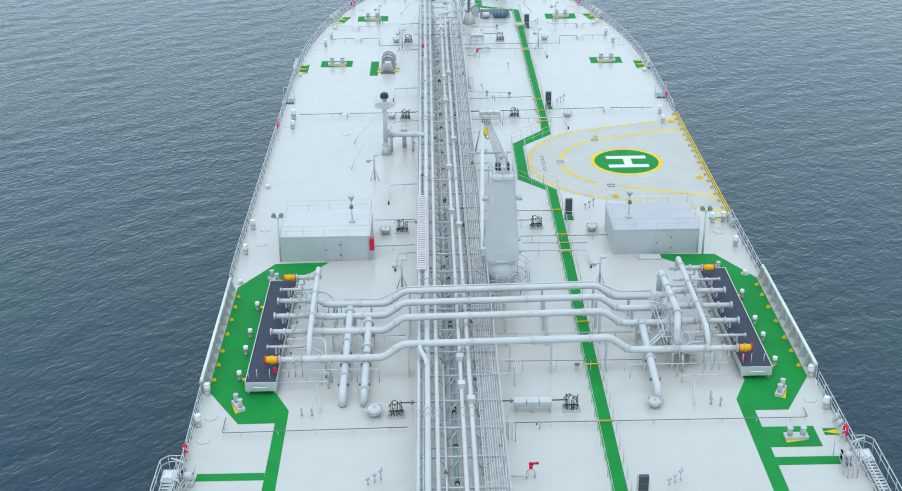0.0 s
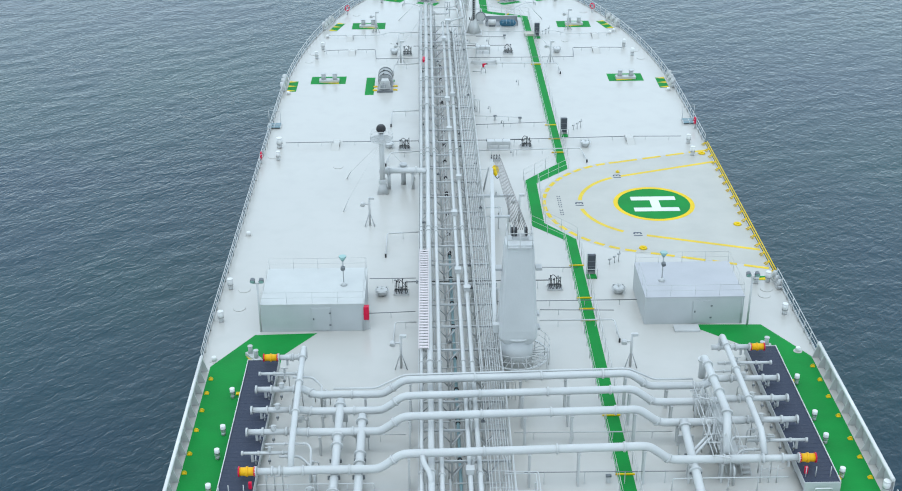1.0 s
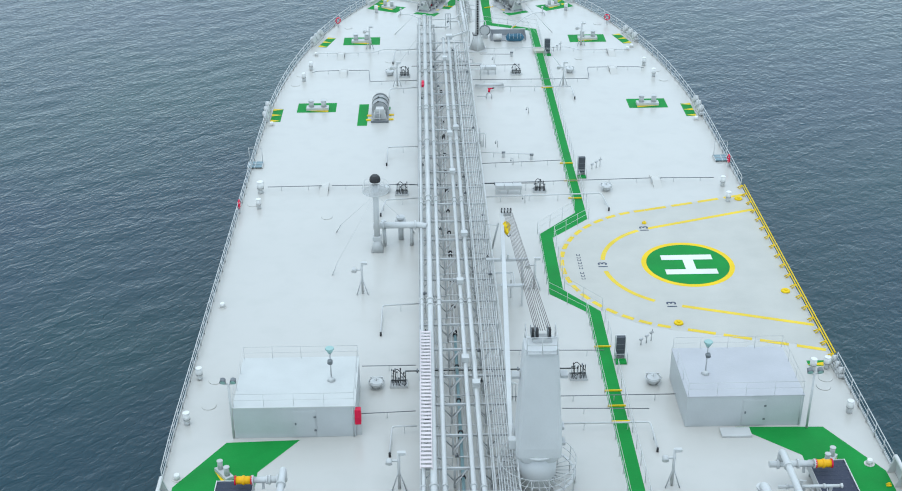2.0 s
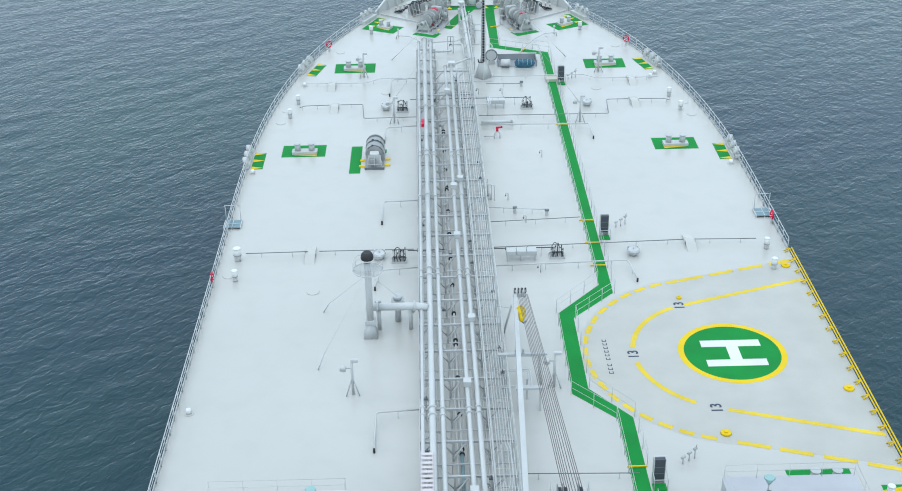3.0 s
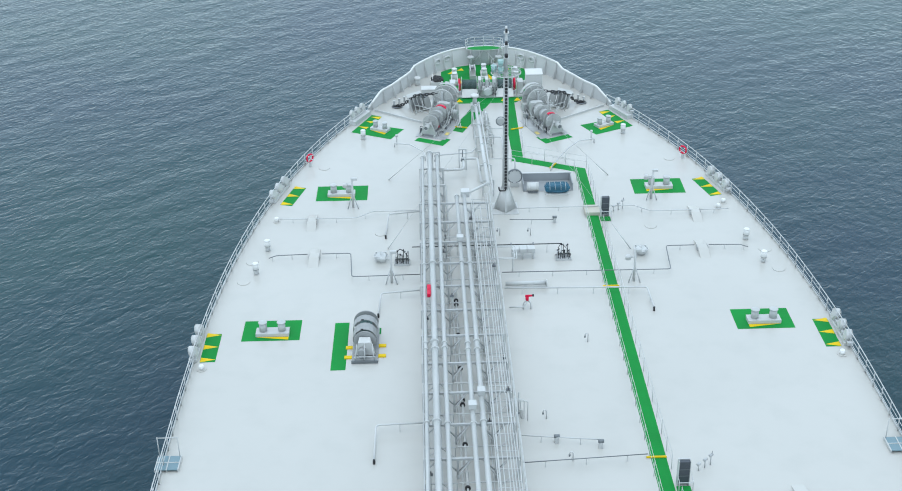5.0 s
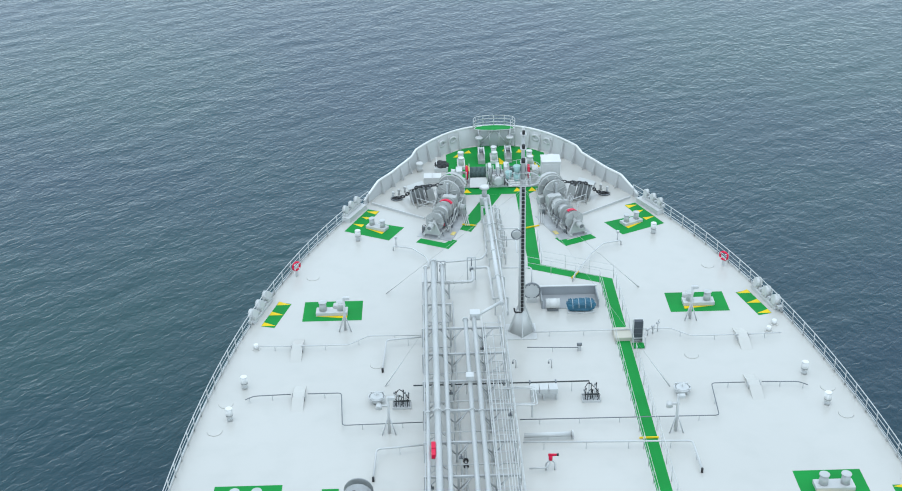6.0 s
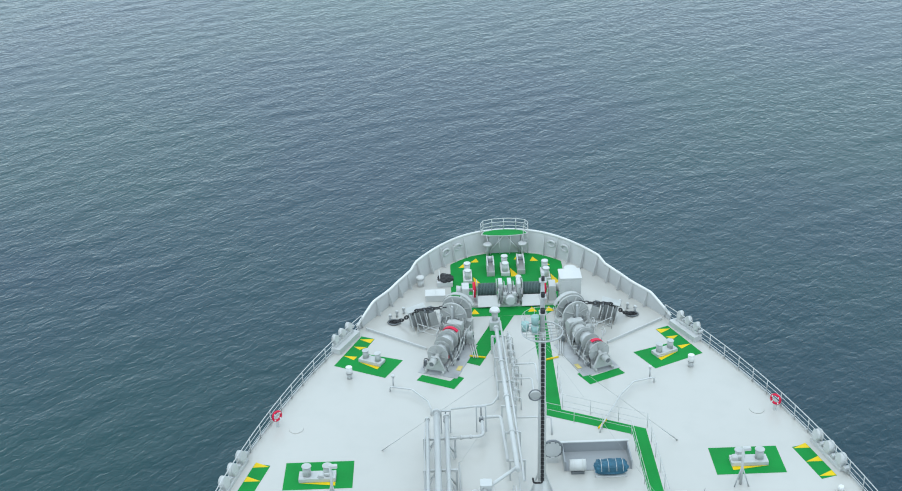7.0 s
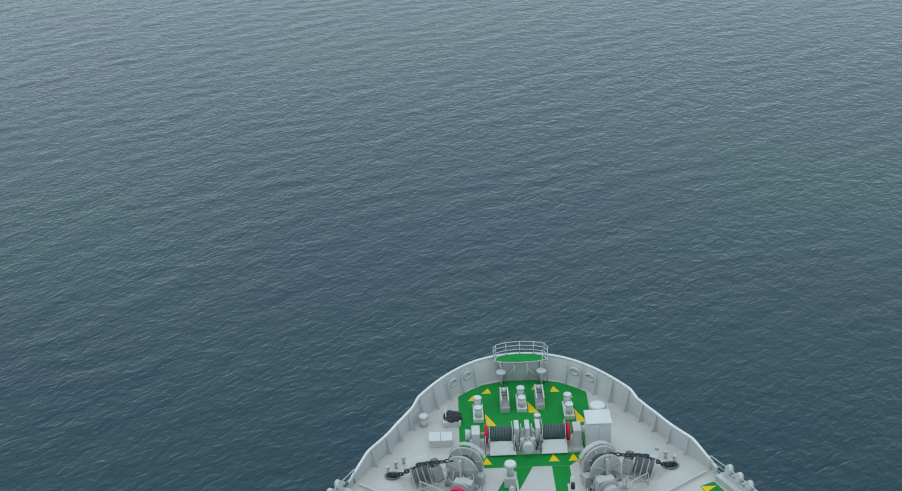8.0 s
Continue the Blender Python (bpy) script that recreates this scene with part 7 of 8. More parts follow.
for s in (-1, 1):
    if s < 0:
        drum_winch((-6.0, 187.3), 70, 3.4, (10, 150))
    else:
        drum_winch((5.85, 187.0), 110, 1.15, (60, 190))
    # chain gypsy with its cover and the bed
    g = thing("anchor_windlass", pose(s * 4.58, 193.2 if s < 0 else 192.75, 0, 0, 0, s * 20) @ Matrix.Diagonal((0.9, 0.8, 0.9, 1)), "grey anchor windlass with large round gypsy discs", "windlass", "anchor windlasses")
    z = 1.3
    part("bed", box(B(), (-1.2, -0.2, 0), (1.2, 2.0, 0.25), 0.05), WINCH, g)
    for y, r in ((0.2, 1.12), (1.25, 1.25)):
        part("gypsy_disc", cyl(B(), (0, y - 0.06, z), (0, y + 0.06, z), r, n=36), WINCH, g)
        part("disc_rim", tube(B(), [(r * math.cos(6.2832 * i / 36), y, z + r * math.sin(6.2832 * i / 36)) for i in range(37)], 0.09, n=6), WINCH, g)
        for k in range(4):
            t = radians(20 + 45 * k)
            part("disc_rib", cyl(B(), (-0.95 * r * math.cos(t), y - 0.09, z - 0.95 * r * math.sin(t)), (0.95 * r * math.cos(t), y - 0.09, z + 0.95 * r * math.sin(t)), 0.05, n=6), WINCH, g)
    part("gypsy", cyl(B(), (0, 0.3, z), (0, 1.2, z), 0.72, n=24), STEEL, g)
    bm = B()
    for a0, a1 in [(radians(a), radians(a + 20)) for a in range(20, 160, 20)]:
        q = [(1.38 * math.cos(t), zz, z + 1.38 * math.sin(t)) for zz in (1.4, 1.85) for t in (a0, a1)]
        bm.faces.new([bm.verts.new(q[i]) for i in (0, 1, 3, 2)])
    bmesh.ops.remove_doubles(bm, verts=bm.verts, dist=1e-4)
    bmesh.ops.solidify(bm, geom=list(bm.faces), thickness=0.06)
    part("cover", bm, WINCH, g, "curved steel guard")
    part("gear_case", box(B(), (-0.8, 1.35, 0.25), (0.8, 1.95, 1.9), 0.2), WINCH, g)
    part("brake_post", cyl(B(), (s * 1.0, -0.3, 0), (s * 1.0, -0.3, 1.5), 0.06, n=8), GREY, g)
    part("handwheel", WHEEL, None, g, at=pose(s * 1.0, -0.35, 1.5, 20, 0, 0))
    for k in range(6):
        x = -1.1 + 0.44 * k
        part("link_rod", cyl(B(), (x, -0.35, 0.1), (x * 0.8, 0.0, 1.1 + 0.1 * (k % 3)), 0.035, n=6), GREY if k % 2 else STEEL, g)
    for k in range(3):
        part("hydraulic_line", tube(B(), [(-s * 1.3, -0.5 - 0.1 * k, 0.1), (-s * 1.3, -0.5 - 0.1 * k, 0.5 + 0.15 * k), (s * 0.6, -0.45 - 0.1 * k, 0.5 + 0.15 * k), (s * 1.3, 0.6, 0.5)], 0.035, n=6, bend=0.2), GREY, g)
    part("brake_box", box(B(), (min(-s * 1.5, -s * 0.9), 0.3, 0), (max(-s * 1.5, -s * 0.9), 1.0, 0.9), 0.06), WINCH, g)
    part("brake_arm", box(B(), (-0.1, -0.2, 0.2), (0.1, 0.06, 2.3), 0.04), TRESTLE, g)
    # chain, stopper and hawse pipe
    ch = thing("anchor_chain", (0, 0, 0), "black anchor chain running to the hawse pipe", "chain", "anchor chains")
    chain([(s * 4.9, 193.6, 1.85), (s * 5.6, 193.65, 1.68), (s * 7.15, 193.6, 1.6), (s * 7.75, 193.9, 1.05), (s * 8.35, 194.3, 0.4), (s * 9.05, 194.6, 0.12)], ch)
    lean = Matrix(((1.0, 0, s * 0.42, 0), (0, 1.0, 0, 0), (0, 0, 1.0, 0), (0, 0, 0, 1)))
    stp = thing("chain_stopper", pose(s * 7.0, 194.0, 0, 0, 0, -s * 14) @ lean, "grey ribbed chain stopper leaning towards the hawse pipe", "chain stopper", "chain stoppers")
    part("bed", box(B(), (-0.75, -0.75, 0), (0.75, 0.75, 0.06), 0.02), WINCH, stp)
    for k in range(4):
        x = -s * (-0.62 + 0.36 * k)
        bm = B()
        pr = [(-0.8, 0.06), (0.6, 0.06), (0.6, 1.25), (-0.15, 1.35), (-0.35, 1.15)]
        a = [bm.verts.new((x - 0.035, y, zz)) for y, zz in pr]
        b = [bm.verts.new((x + 0.035, y, zz)) for y, zz in pr]
        bm.faces.new(a)
        bm.faces.new(b[::-1])
        for q in range(5):
            bm.faces.new((a[q], a[(q + 1) % 5], b[(q + 1) % 5], b[q]))
        bmesh.ops.recalc_face_normals(bm, faces=bm.faces)
        part("rib", bm, WINCH, stp)
    part("back_plate", box(B(), (-0.6, -0.05, 0.06), (0.6, 0.0, 1.2)), TRESTLE, stp)
    part("top_plate", box(B(), (-0.72, -0.2, 1.36), (0.72, 0.62, 1.42), 0.02), WINCH, stp)
    part("roller", cyl(B(), (-s * 0.55, -0.6, 1.3), (-s * 0.55, 0.1, 1.3), 0.1, n=14), STEEL, stp)
    part("guide_roller", cyl(B(), (-s * 1.0, -0.45, 0.22), (-s * 1.0, 0.1, 1.25), 0.2, n=14), STEEL, stp)
    for y in (-0.62, 0.2):
        part("cheek", box(B(), (-s * 1.0 - 0.3, y, 0.0), (-s * 1.0 + 0.3, y + 0.06, 1.1), 0.02), WINCH, stp)
    part("lever", tube(B(), [(s * 0.5, -0.95, 0.1), (-s * 0.3, -1.1, 0.25), (-s * 1.5, -1.15, 0.3)], 0.04, n=6, bend=0.2), WINCH, stp)
    hw = thing("hawse_pipe", (s * 9.0, 194.6, 0), "dark hawse pipe opening in the bow deck", "hawse pipe", "hawse pipes")
    part("rim", tube(B(), [(0.48 * math.cos(6.2832 * i / 20), 0.38 * math.sin(6.2832 * i / 20), 0.08) for i in range(21)], 0.05, n=8), STEEL, hw)
    # no hole in the deck: a flat black disc paints the opening's darkness
    part("dark_mouth_disc", cyl(B(), (0, 0, 0.004), (0, 0, 0.02), 0.42, n=20), BLACK, hw)
    for k in range(3):
        cp = thing("deck_stub", (s * (8.3 + 0.5 * k), 196.0 - 0.5 * k, 0), "small pale grey capped pipe stub on the bow deck", "pipe stub", "bow caps")
        part("stub", cyl(B(), (0, 0, 0), (0, 0, 0.4), 0.09, n=8), GREY, cp)
        part("cap", cyl(B(), (0, 0, 0.4), (0, 0, 0.55), 0.15, 0.1, n=8), GREY, cp)
    # bent vent pipes and a low rail abaft the winches
    pipe_line([(s * 9.1, 185.1, 0.0), (s * 9.1, 185.1, 0.4), (s * 7.6, 184.65, 0.4), (s * 6.5, 183.1, 0.4)] + ([(4.75, 179.6, 0.4), (4.6, 179.3, 0.0)] if s > 0 else [(-6.3, 182.2, 0.4), (-6.3, 182.0, 0.0)]), 0.055, "thin pale bent pipe on the bow deck", bend=0.15, n=6, group="bow deck pipes")
    gv = thing("gooseneck_vent", (s * 8.9, 185.7, 0), "small pale grey gooseneck vent", "vent", "goosenecks")
    part("pipe", cyl(B(), (0, 0, 0), (0, 0, 0.8), 0.06, n=7), GREY, gv)
    part("head", cyl(B(), (0, 0, 0.8), (0, 0, 0.95), 0.12, n=8), GREY, gv)

    # hydraulic pipes along the deck beside the winches
    for k in range(3):
        pipe_line([(s * (3.2 + 0.15 * k), 196.0, 0.1), (s * (3.2 + 0.15 * k), 192.5 - 0.3 * k, 0.1), (s * (2.9 + 0.15 * k), 189.0, 0.1)], 0.04, "thin grey hydraulic pipe on the bow deck", bend=0.3, n=6, group="bow hydraulic pipes")
    vbk = thing("valve_block", (s * 3.35, 191.3, 0), "small grey hydraulic valve block with levers", "valve block", "bow valve blocks")
    part("block", box(B(), (-0.3, -0.25, 0), (0.3, 0.25, 0.5), 0.04), WINCH, vbk)
    for k in range(4):
        part("lever", cyl(B(), (-0.22 + 0.15 * k, -0.1, 0.5), (-0.22 + 0.15 * k, -0.2, 0.75), 0.025, n=6), STEEL, vbk)
    # anchor gear platform with a hand rail
    hr = thing("gear_rail", (s * 5.7, 192.4, 0), "thin pale rail beside the anchor windlass", "guard rail", "gear rails")
    part("rail", tube(B(), [(0, -0.9, 0), (0, -0.9, 1.0), (s * 1.5, 0.2, 1.0), (s * 1.5, 0.2, 0)], 0.03, n=6, bend=0.1), GREY, hr)
    part("middle_rail", tube(B(), [(0, -0.9, 0.5), (s * 1.5, 0.2, 0.5)], 0.022, n=6), GREY, hr)

# middle winch with two rope drums
mw = thing("mooring_winch", (0, 197.5, 0), "double mooring winch with dark rope drums and red brakes", "winch", "bow winches")
LIGHT = GREY


def sloped(x0, x1):
    bm = B()
    pr = [(-1.2, 0.15), (-0.55, 0.8), (-0.5, 0.75), (-1.1, 0.12)]
    a, b = [bm.verts.new((x0, y, z)) for y, z in pr], [bm.verts.new((x1, y, z)) for y, z in pr]
    bm.faces.new(a)
    bm.faces.new(b[::-1])
    for i in range(4):
        bm.faces.new((a[i], a[(i + 1) % 4], b[(i + 1) % 4], b[i]))
    bmesh.ops.recalc_face_normals(bm, faces=bm.faces)
    return bm


part("bed", box(B(), (-3.9, -1.0, 0), (3.6, 0.75, 0.2), 0.04), LIGHT, mw)
part("shaft", cyl(B(), (-3.6, 0, 1.05), (3.3, 0, 1.05), 0.13, n=12), LIGHT, mw)
for a, b in ((-2.55, -1.15), (0.95, 2.35)):
    n = 12
    for i in range(n):
        x0 = a + (b - a) * i / n
        part("rope_coil", cyl(B(), (x0 + 0.01, 0, 1.05), (x0 + (b - a) / n - 0.01, 0, 1.05), 0.5 + 0.012 * (i % 2), n=22), ROPEG, mw)
    for x in (a - 0.06, b + 0.06):
        part("drum_flange", cyl(B(), (x - 0.02, 0, 1.05), (x + 0.02, 0, 1.05), 0.8, n=28), LIGHT, mw)
for x in (-2.82, 2.62):
    part("brake_band", cyl(B(), (x - 0.11, 0, 1.05), (x + 0.11, 0, 1.05), 0.62, n=28), RED, mw, "red brake band")
for x in (-3.5, 3.2):
    part("bearing", box(B(), (x - 0.28, -0.6, 0.2), (x + 0.28, 0.5, 1.45), 0.06), LIGHT, mw)
    part("warping_head", cyl(B(), (x - 0.3 if x < 0 else x + 0.3, 0, 1.05), (x - 0.7 if x < 0 else x + 0.65, 0, 1.05), 0.32, 0.38, n=16), LIGHT, mw)
for x in (-0.8, -0.1, 0.6):
    part("bearing", box(B(), (x - 0.16, -0.55, 0.2), (x + 0.16, 0.5, 1.75), 0.05), LIGHT, mw)
part("gear_case", box(B(), (-0.62, -0.9, 0.2), (0.42, 0.5, 1.1), 0.1), LIGHT, mw)
part("motor", cyl(B(), (-0.1, -0.9, 0.75), (-0.1, -1.5, 0.75), 0.36, n=18), LIGHT, mw)
part("apron", sloped(-2.6, -0.9), PALE, mw, "sloping white rope guard")
part("apron", sloped(0.8, 2.5), PALE, mw, "sloping white rope guard")
for x in (-0.95, -0.5, 0.2, 0.72):
    part("clutch_disc", cyl(B(), (x - 0.03, 0, 1.05), (x + 0.03, 0, 1.05), 0.6, n=22), LIGHT, mw)
    part("link_rod", cyl(B(), (x + 0.1, -0.8, 0.2), (x - 0.05, -0.5, 1.5), 0.035, n=6), STEEL, mw)
clutter = random.Random(4)
for k in range(22):
    x, y = clutter.uniform(-1.1, 0.95), clutter.uniform(-1.15, -0.5)
    h = clutter.uniform(0.5, 1.7)
    if k % 2:
        part("link_rod", cyl(B(), (x, y, 0.2), (x + clutter.uniform(-0.2, 0.2), y * 0.7, h), 0.03, n=6), STEEL if k % 4 == 1 else GREY, mw)
    else:
        part("hose", tube(B(), [(x, y, 0.2), (x + 0.1, y, h), (x + clutter.uniform(-0.4, 0.4), y * 0.8, h * 0.8), (x + 0.2, y * 0.5, 0.4)], 0.022, n=5, bend=0.12), BLACK if k % 4 else GREY, mw)
for x in (-1.0, 0.75, -2.9, 2.8):
    part("lever", cyl(B(), (x, -1.0, 0.2), (x, -1.1, 1.6), 0.03, n=6), LIGHT, mw)
marking("bow_hazard_marking", [[(-3.2, 195.5), (-2.5, 195.5), (-2.85, 196.3)], [(1.2, 195.6), (1.9, 195.6), (1.55, 196.4)], [(2.5, 195.6), (3.2, 195.6), (2.85, 196.4)],
        [(-2.75, 201.6), (-2.0, 200.0), (-2.7, 200.0)], [(0.3, 203.0), (1.0, 201.5), (0.3, 201.5)], [(3.5, 201.8), (4.2, 200.1), (3.5, 200.1)],
        [(-3.9, 203.3), (-3.2, 203.3), (-3.4, 204.1)], [(-2.9, 204.2), (-2.2, 204.2), (-2.4, 204.9)], [(0.7, 204.5), (1.3, 204.5), (1.05, 205.3)], [(2.0, 204.1), (2.7, 204.1), (2.3, 204.9)], [(3.0, 203.3), (3.6, 203.3), (3.2, 204.0)]],
        YELLOW, "yellow hazard triangles at the bow", 0.011)
# upright bitts of the bow
for x, y in ((-3.22, 201.5), (-0.15, 202.6), (3.05, 201.5)):
    b2 = thing("bow_bitts", (x, y, 0), "white double bow bitts on a tall base", "bitts", "bow bitts")
    part("base", box(B(), (-0.36, -1.05, 0), (0.36, 0.9, 0.3), 0.05), PALE, b2)
    for dy in (-0.65, 0.62):
        part("post", cyl(B(), (0, dy, 0.3), (0, dy, 0.95), 0.25, n=18), PALE, b2)
        part("post_rim", cyl(B(), (0, dy, 0.95), (0, dy, 1.05), 0.3, 0.27, n=18), PALE, b2)
for x, y in ((-1.32, 202.6), (1.15, 202.8)):
    sb = thing("towing_bracket", (x, y, 0), "narrow pale grey towing bracket on the bow", "towing bracket", "towing brackets")
    part("bed", box(B(), (-0.32, -1.0, 0), (0.32, 1.0, 0.4), 0.04), WINCH, sb)
    for dx in (-0.3, 0.2):
        part("cheek", box(B(), (dx, -0.9, 0.4), (dx + 0.1, 0.9, 0.95), 0.03), GREY, sb)
    part("pin", cyl(B(), (-0.34, 0.2, 0.75), (0.34, 0.2, 0.75), 0.08, n=10), STEEL, sb)
    part("roller", cyl(B(), (-0.2, 0.85, 0.7), (0.2, 0.85, 0.7), 0.2, n=12), GREY, sb)
cab = thing("bow_cabinet", (4.5, 196.8, 0), "tall white steel cabinet beside the winches", "cabinet")
part("body", box(B(), (-0.8, -0.75, 0), (0.8, 0.8, 2.45), 0.05), PALE, cab)
part("lid", box(B(), (-0.85, -0.8, 2.455), (0.85, 0.85, 2.55), 0.03), PALE, cab)
part("door", box(B(), (-0.68, -0.785, 0.12), (-0.03, -0.755, 2.3), 0.01), PALE, cab)
part("door", box(B(), (0.03, -0.785, 0.12), (0.68, -0.755, 2.3), 0.01), PALE, cab)
for x in (-0.1, 0.07):
    part("door_handle", box(B(), (x, -0.82, 0.9), (x + 0.04, -0.786, 1.1)), STEEL, cab)
for x, y, h, r in ((4.92, 200.4, 1.2, 0.6), (-7.0, 200.4, 0.85, 0.36)):
    mv = thing("mushroom_vent", (x, y, 0), "white mushroom vent on the bow deck", "vent", "mushroom vents")
    part("stem", cyl(B(), (0, 0, 0), (0, 0, h - 0.2), 0.26, n=14), PALE, mv)
    part("cap", cyl(B(), (0, 0, h - 0.2), (0, 0, h), r, r * 0.8, n=20), PALE, mv)
mv = thing("mushroom_vent", (-1.45, 193.3, 0), "white mushroom vent on a square trunk", "vent", "mushroom vents")
part("trunk", box(B(), (-0.4, -0.4, 0), (0.4, 0.4, 0.7), 0.04), GREY, mv)
part("stem", cyl(B(), (0, 0, 0.7), (0, 0, 1.45), 0.22, n=14), GREY, mv)
part("cap", cyl(B(), (0, 0, 1.45), (0, 0, 1.65), 0.42, 0.34, n=20), PALE, mv)
pb = thing("mooring_post", (0.78, 199.95, 0), "short white post on the green bow deck", "post")
part("post", cyl(B(), (0, 0, 0), (0, 0, 0.75), 0.26, 0.2, n=16), PALE, pb)
part("cap", cyl(B(), (0, 0, 0.75), (0, 0, 0.85), 0.27, 0.22, n=16), PALE, pb)
cr8 = thing("rope_crate", (-5.05, 200.6, 0), "white open crate holding a black covered coil", "crate")
part("frame", box(B(), (-0.62, -0.55, 0), (0.62, 0.55, 0.4), 0.03), PALE, cr8)
bm = B()
bmesh.ops.create_icosphere(bm, subdivisions=3, radius=0.62)
for v in bm.verts:
    v.co = Vector((v.co.x * 1.0, v.co.y * 0.9, max(0, v.co.z) * 0.75)) * (1 + 0.32 * noise.noise(v.co * 4)) + Vector((0.06, 0, 0.4))
part("covered_coil", bm, BLACK, cr8, "black wrinkled cover")
part("bar", cyl(B(), (-0.35, -0.6, 0.0), (-0.45, 0.3, 1.15), 0.04, n=6), PALE, cr8)
lk2 = thing("deck_locker", (-5.85, 198.2, 0), "low white deck locker with two lids", "locker")
part("body", box(B(), (-0.75, -0.5, 0), (0.75, 0.5, 0.45), 0.03), PALE, lk2)
part("lid", box(B(), (-0.78, -0.53, 0.455), (-0.01, 0.53, 0.55), 0.02), PALE, lk2)
part("lid", box(B(), (0.01, -0.53, 0.455), (0.78, 0.53, 0.55), 0.02), PALE, lk2)

# ---- foremast ----
MX, MY = 0.2, 172.2
fm = thing("foremast", (MX, MY, 0), "tall grey foremast with a dark ladder and lamp stage", "mast")
for ax in ((1.0, 0), (-1.0, 0), (0, 1.0), (0, -1.0)):
    bm = B()
    d = Vector((*ax, 0))
    n_ = Vector((-d.y, d.x, 0)) * 0.04
    tri = [d * 0.2, d * 1.0, d * 0.24 + Vector((0, 0, 2.3)), d * 0.2 + Vector((0, 0, 2.3))]
    a, b = [bm.verts.new(p + n_) for p in tri], [bm.verts.new(p - n_) for p in tri]
    bm.faces.new(a)
    bm.faces.new(b[::-1])
    for i in range(4):
        bm.faces.new((a[i], a[(i + 1) % 4], b[(i + 1) % 4], b[i]))
    part("gusset", bm, GREY, fm)
part("base_plate", box(B(), (-1.05, -1.05, 0), (1.05, 1.05, 0.06)), GREY, fm)
part("skirt", cyl(B(), (0, 0, 0.06), (0, 0, 2.0), 0.9, 0.28, n=4), PALE, fm)
part("column", cyl(B(), (0, 0, 1.2), (0, 0, 11.9), 0.25, 0.2, n=18), GREY, fm)
part("topmast", cyl(B(), (0, 0, 11.9), (0, 0, 15.6), 0.16, 0.09, n=12), GREY, fm)
for x in (-0.13, 0.09):
    part("ladder_rail", box(B(), (x, -0.42, 1.9), (x + 0.04, -0.36, 11.8)), GREY, fm)
RUNGD = mesh_of("rung", box(B(), (-0.1, -0.45, 0), (0.1, -0.34, 0.19)), BLACK)
for i in range(34):
    part("rung", RUNGD, None, fm, at=pose(0, 0, 2.0 + 0.285 * i))
part("ladder_foot", tube(B(), [(0.0, -0.4, 2.1), (0.0, -0.4, 1.85), (-0.5, -0.4, 1.85), (-0.55, -0.4, 2.2)], 0.06, n=8, bend=0.12), BLACK, fm)
RS = 1.15
ring = [(RS * math.cos(6.2832 * i / 20), RS * math.sin(6.2832 * i / 20)) for i in range(21)]
part("stage_rim", tube(B(), [(x, y, 11.88) for x, y in ring], 0.045, n=6), TRESTLE, fm)
for k in range(-3, 4):
    y = 0.32 * k
    w = math.sqrt(max(0.0, RS * RS - y * y)) - 0.02
    part("grating_bar", box(B(), (-w, y - 0.012, 11.86), (w, y + 0.012, 11.9)), WINCH, fm)
for k in (-0.5, 0.0, 0.5):
    part("stage_bearer", box(B(), (k - 0.04, -0.95, 11.76), (k + 0.04, 0.95, 11.855)), TRESTLE, fm)
for z in (12.35, 12.8):
    part("stage_rail", tube(B(), [(x, y, z) for x, y in ring], 0.013, n=5), GREY, fm)
for x, y in ring[:-1:2]:
    part("rail_post", cyl(B(), (x, y, 11.88), (x, y, 12.8), 0.013, n=5), GREY, fm)
for x, y, z in ((-0.42, -0.15, 12.95), (-0.42, -0.15, 12.35), (-0.95, 0.05, 12.45)):
    part("lamp", cyl(B(), (x, y, z - 0.5), (x, y, z), 0.18, 0.24, n=14), LAMPG, fm, "pale green mast lamp")
    part("lamp_bracket", cyl(B(), (x * 0.4, y * 0.4, z - 0.5), (x, y, z - 0.5), 0.05, n=6), GREY, fm)
for z, r in ((13.2, 0.22), (14.2, 0.18), (15.2, 0.15)):
    part("mast_light", cyl(B(), (0, -0.25, z), (0, -0.25, z + 0.26), r * 0.62, n=12), BLACK, fm)
    part("bracket", box(B(), (-0.2, -0.4, z - 0.06), (0.2, 0.1, z)), GREY, fm)
for x, y in ((-9.5, 178.2), (-9.3, 165.8), (9.45, 178.2), (9.45, 164.9)):
    e = Vector((x - MX, y - MY, 0))
    top = Vector((0, 0, 11.2))
    k = e + (top - e) * 0.13
    part("stay", tube(B(), [top, k], 0.009, n=4), TRESTLE, fm)
    part("turnbuckle", cyl(B(), k, e, 0.04, n=6), GREY, fm)
part("dish", cyl(B(), (-0.42, -0.3, 8.0), (-0.42, -0.42, 7.95), 0.34, n=18), GREY, fm)
part("dish_rim", tube(B(), [(-0.42 + 0.35 * math.cos(6.2832 * i / 20), -0.4, 7.96 + 0.35 * math.sin(6.2832 * i / 20)) for i in range(21)], 0.045, n=6), STEEL, fm)

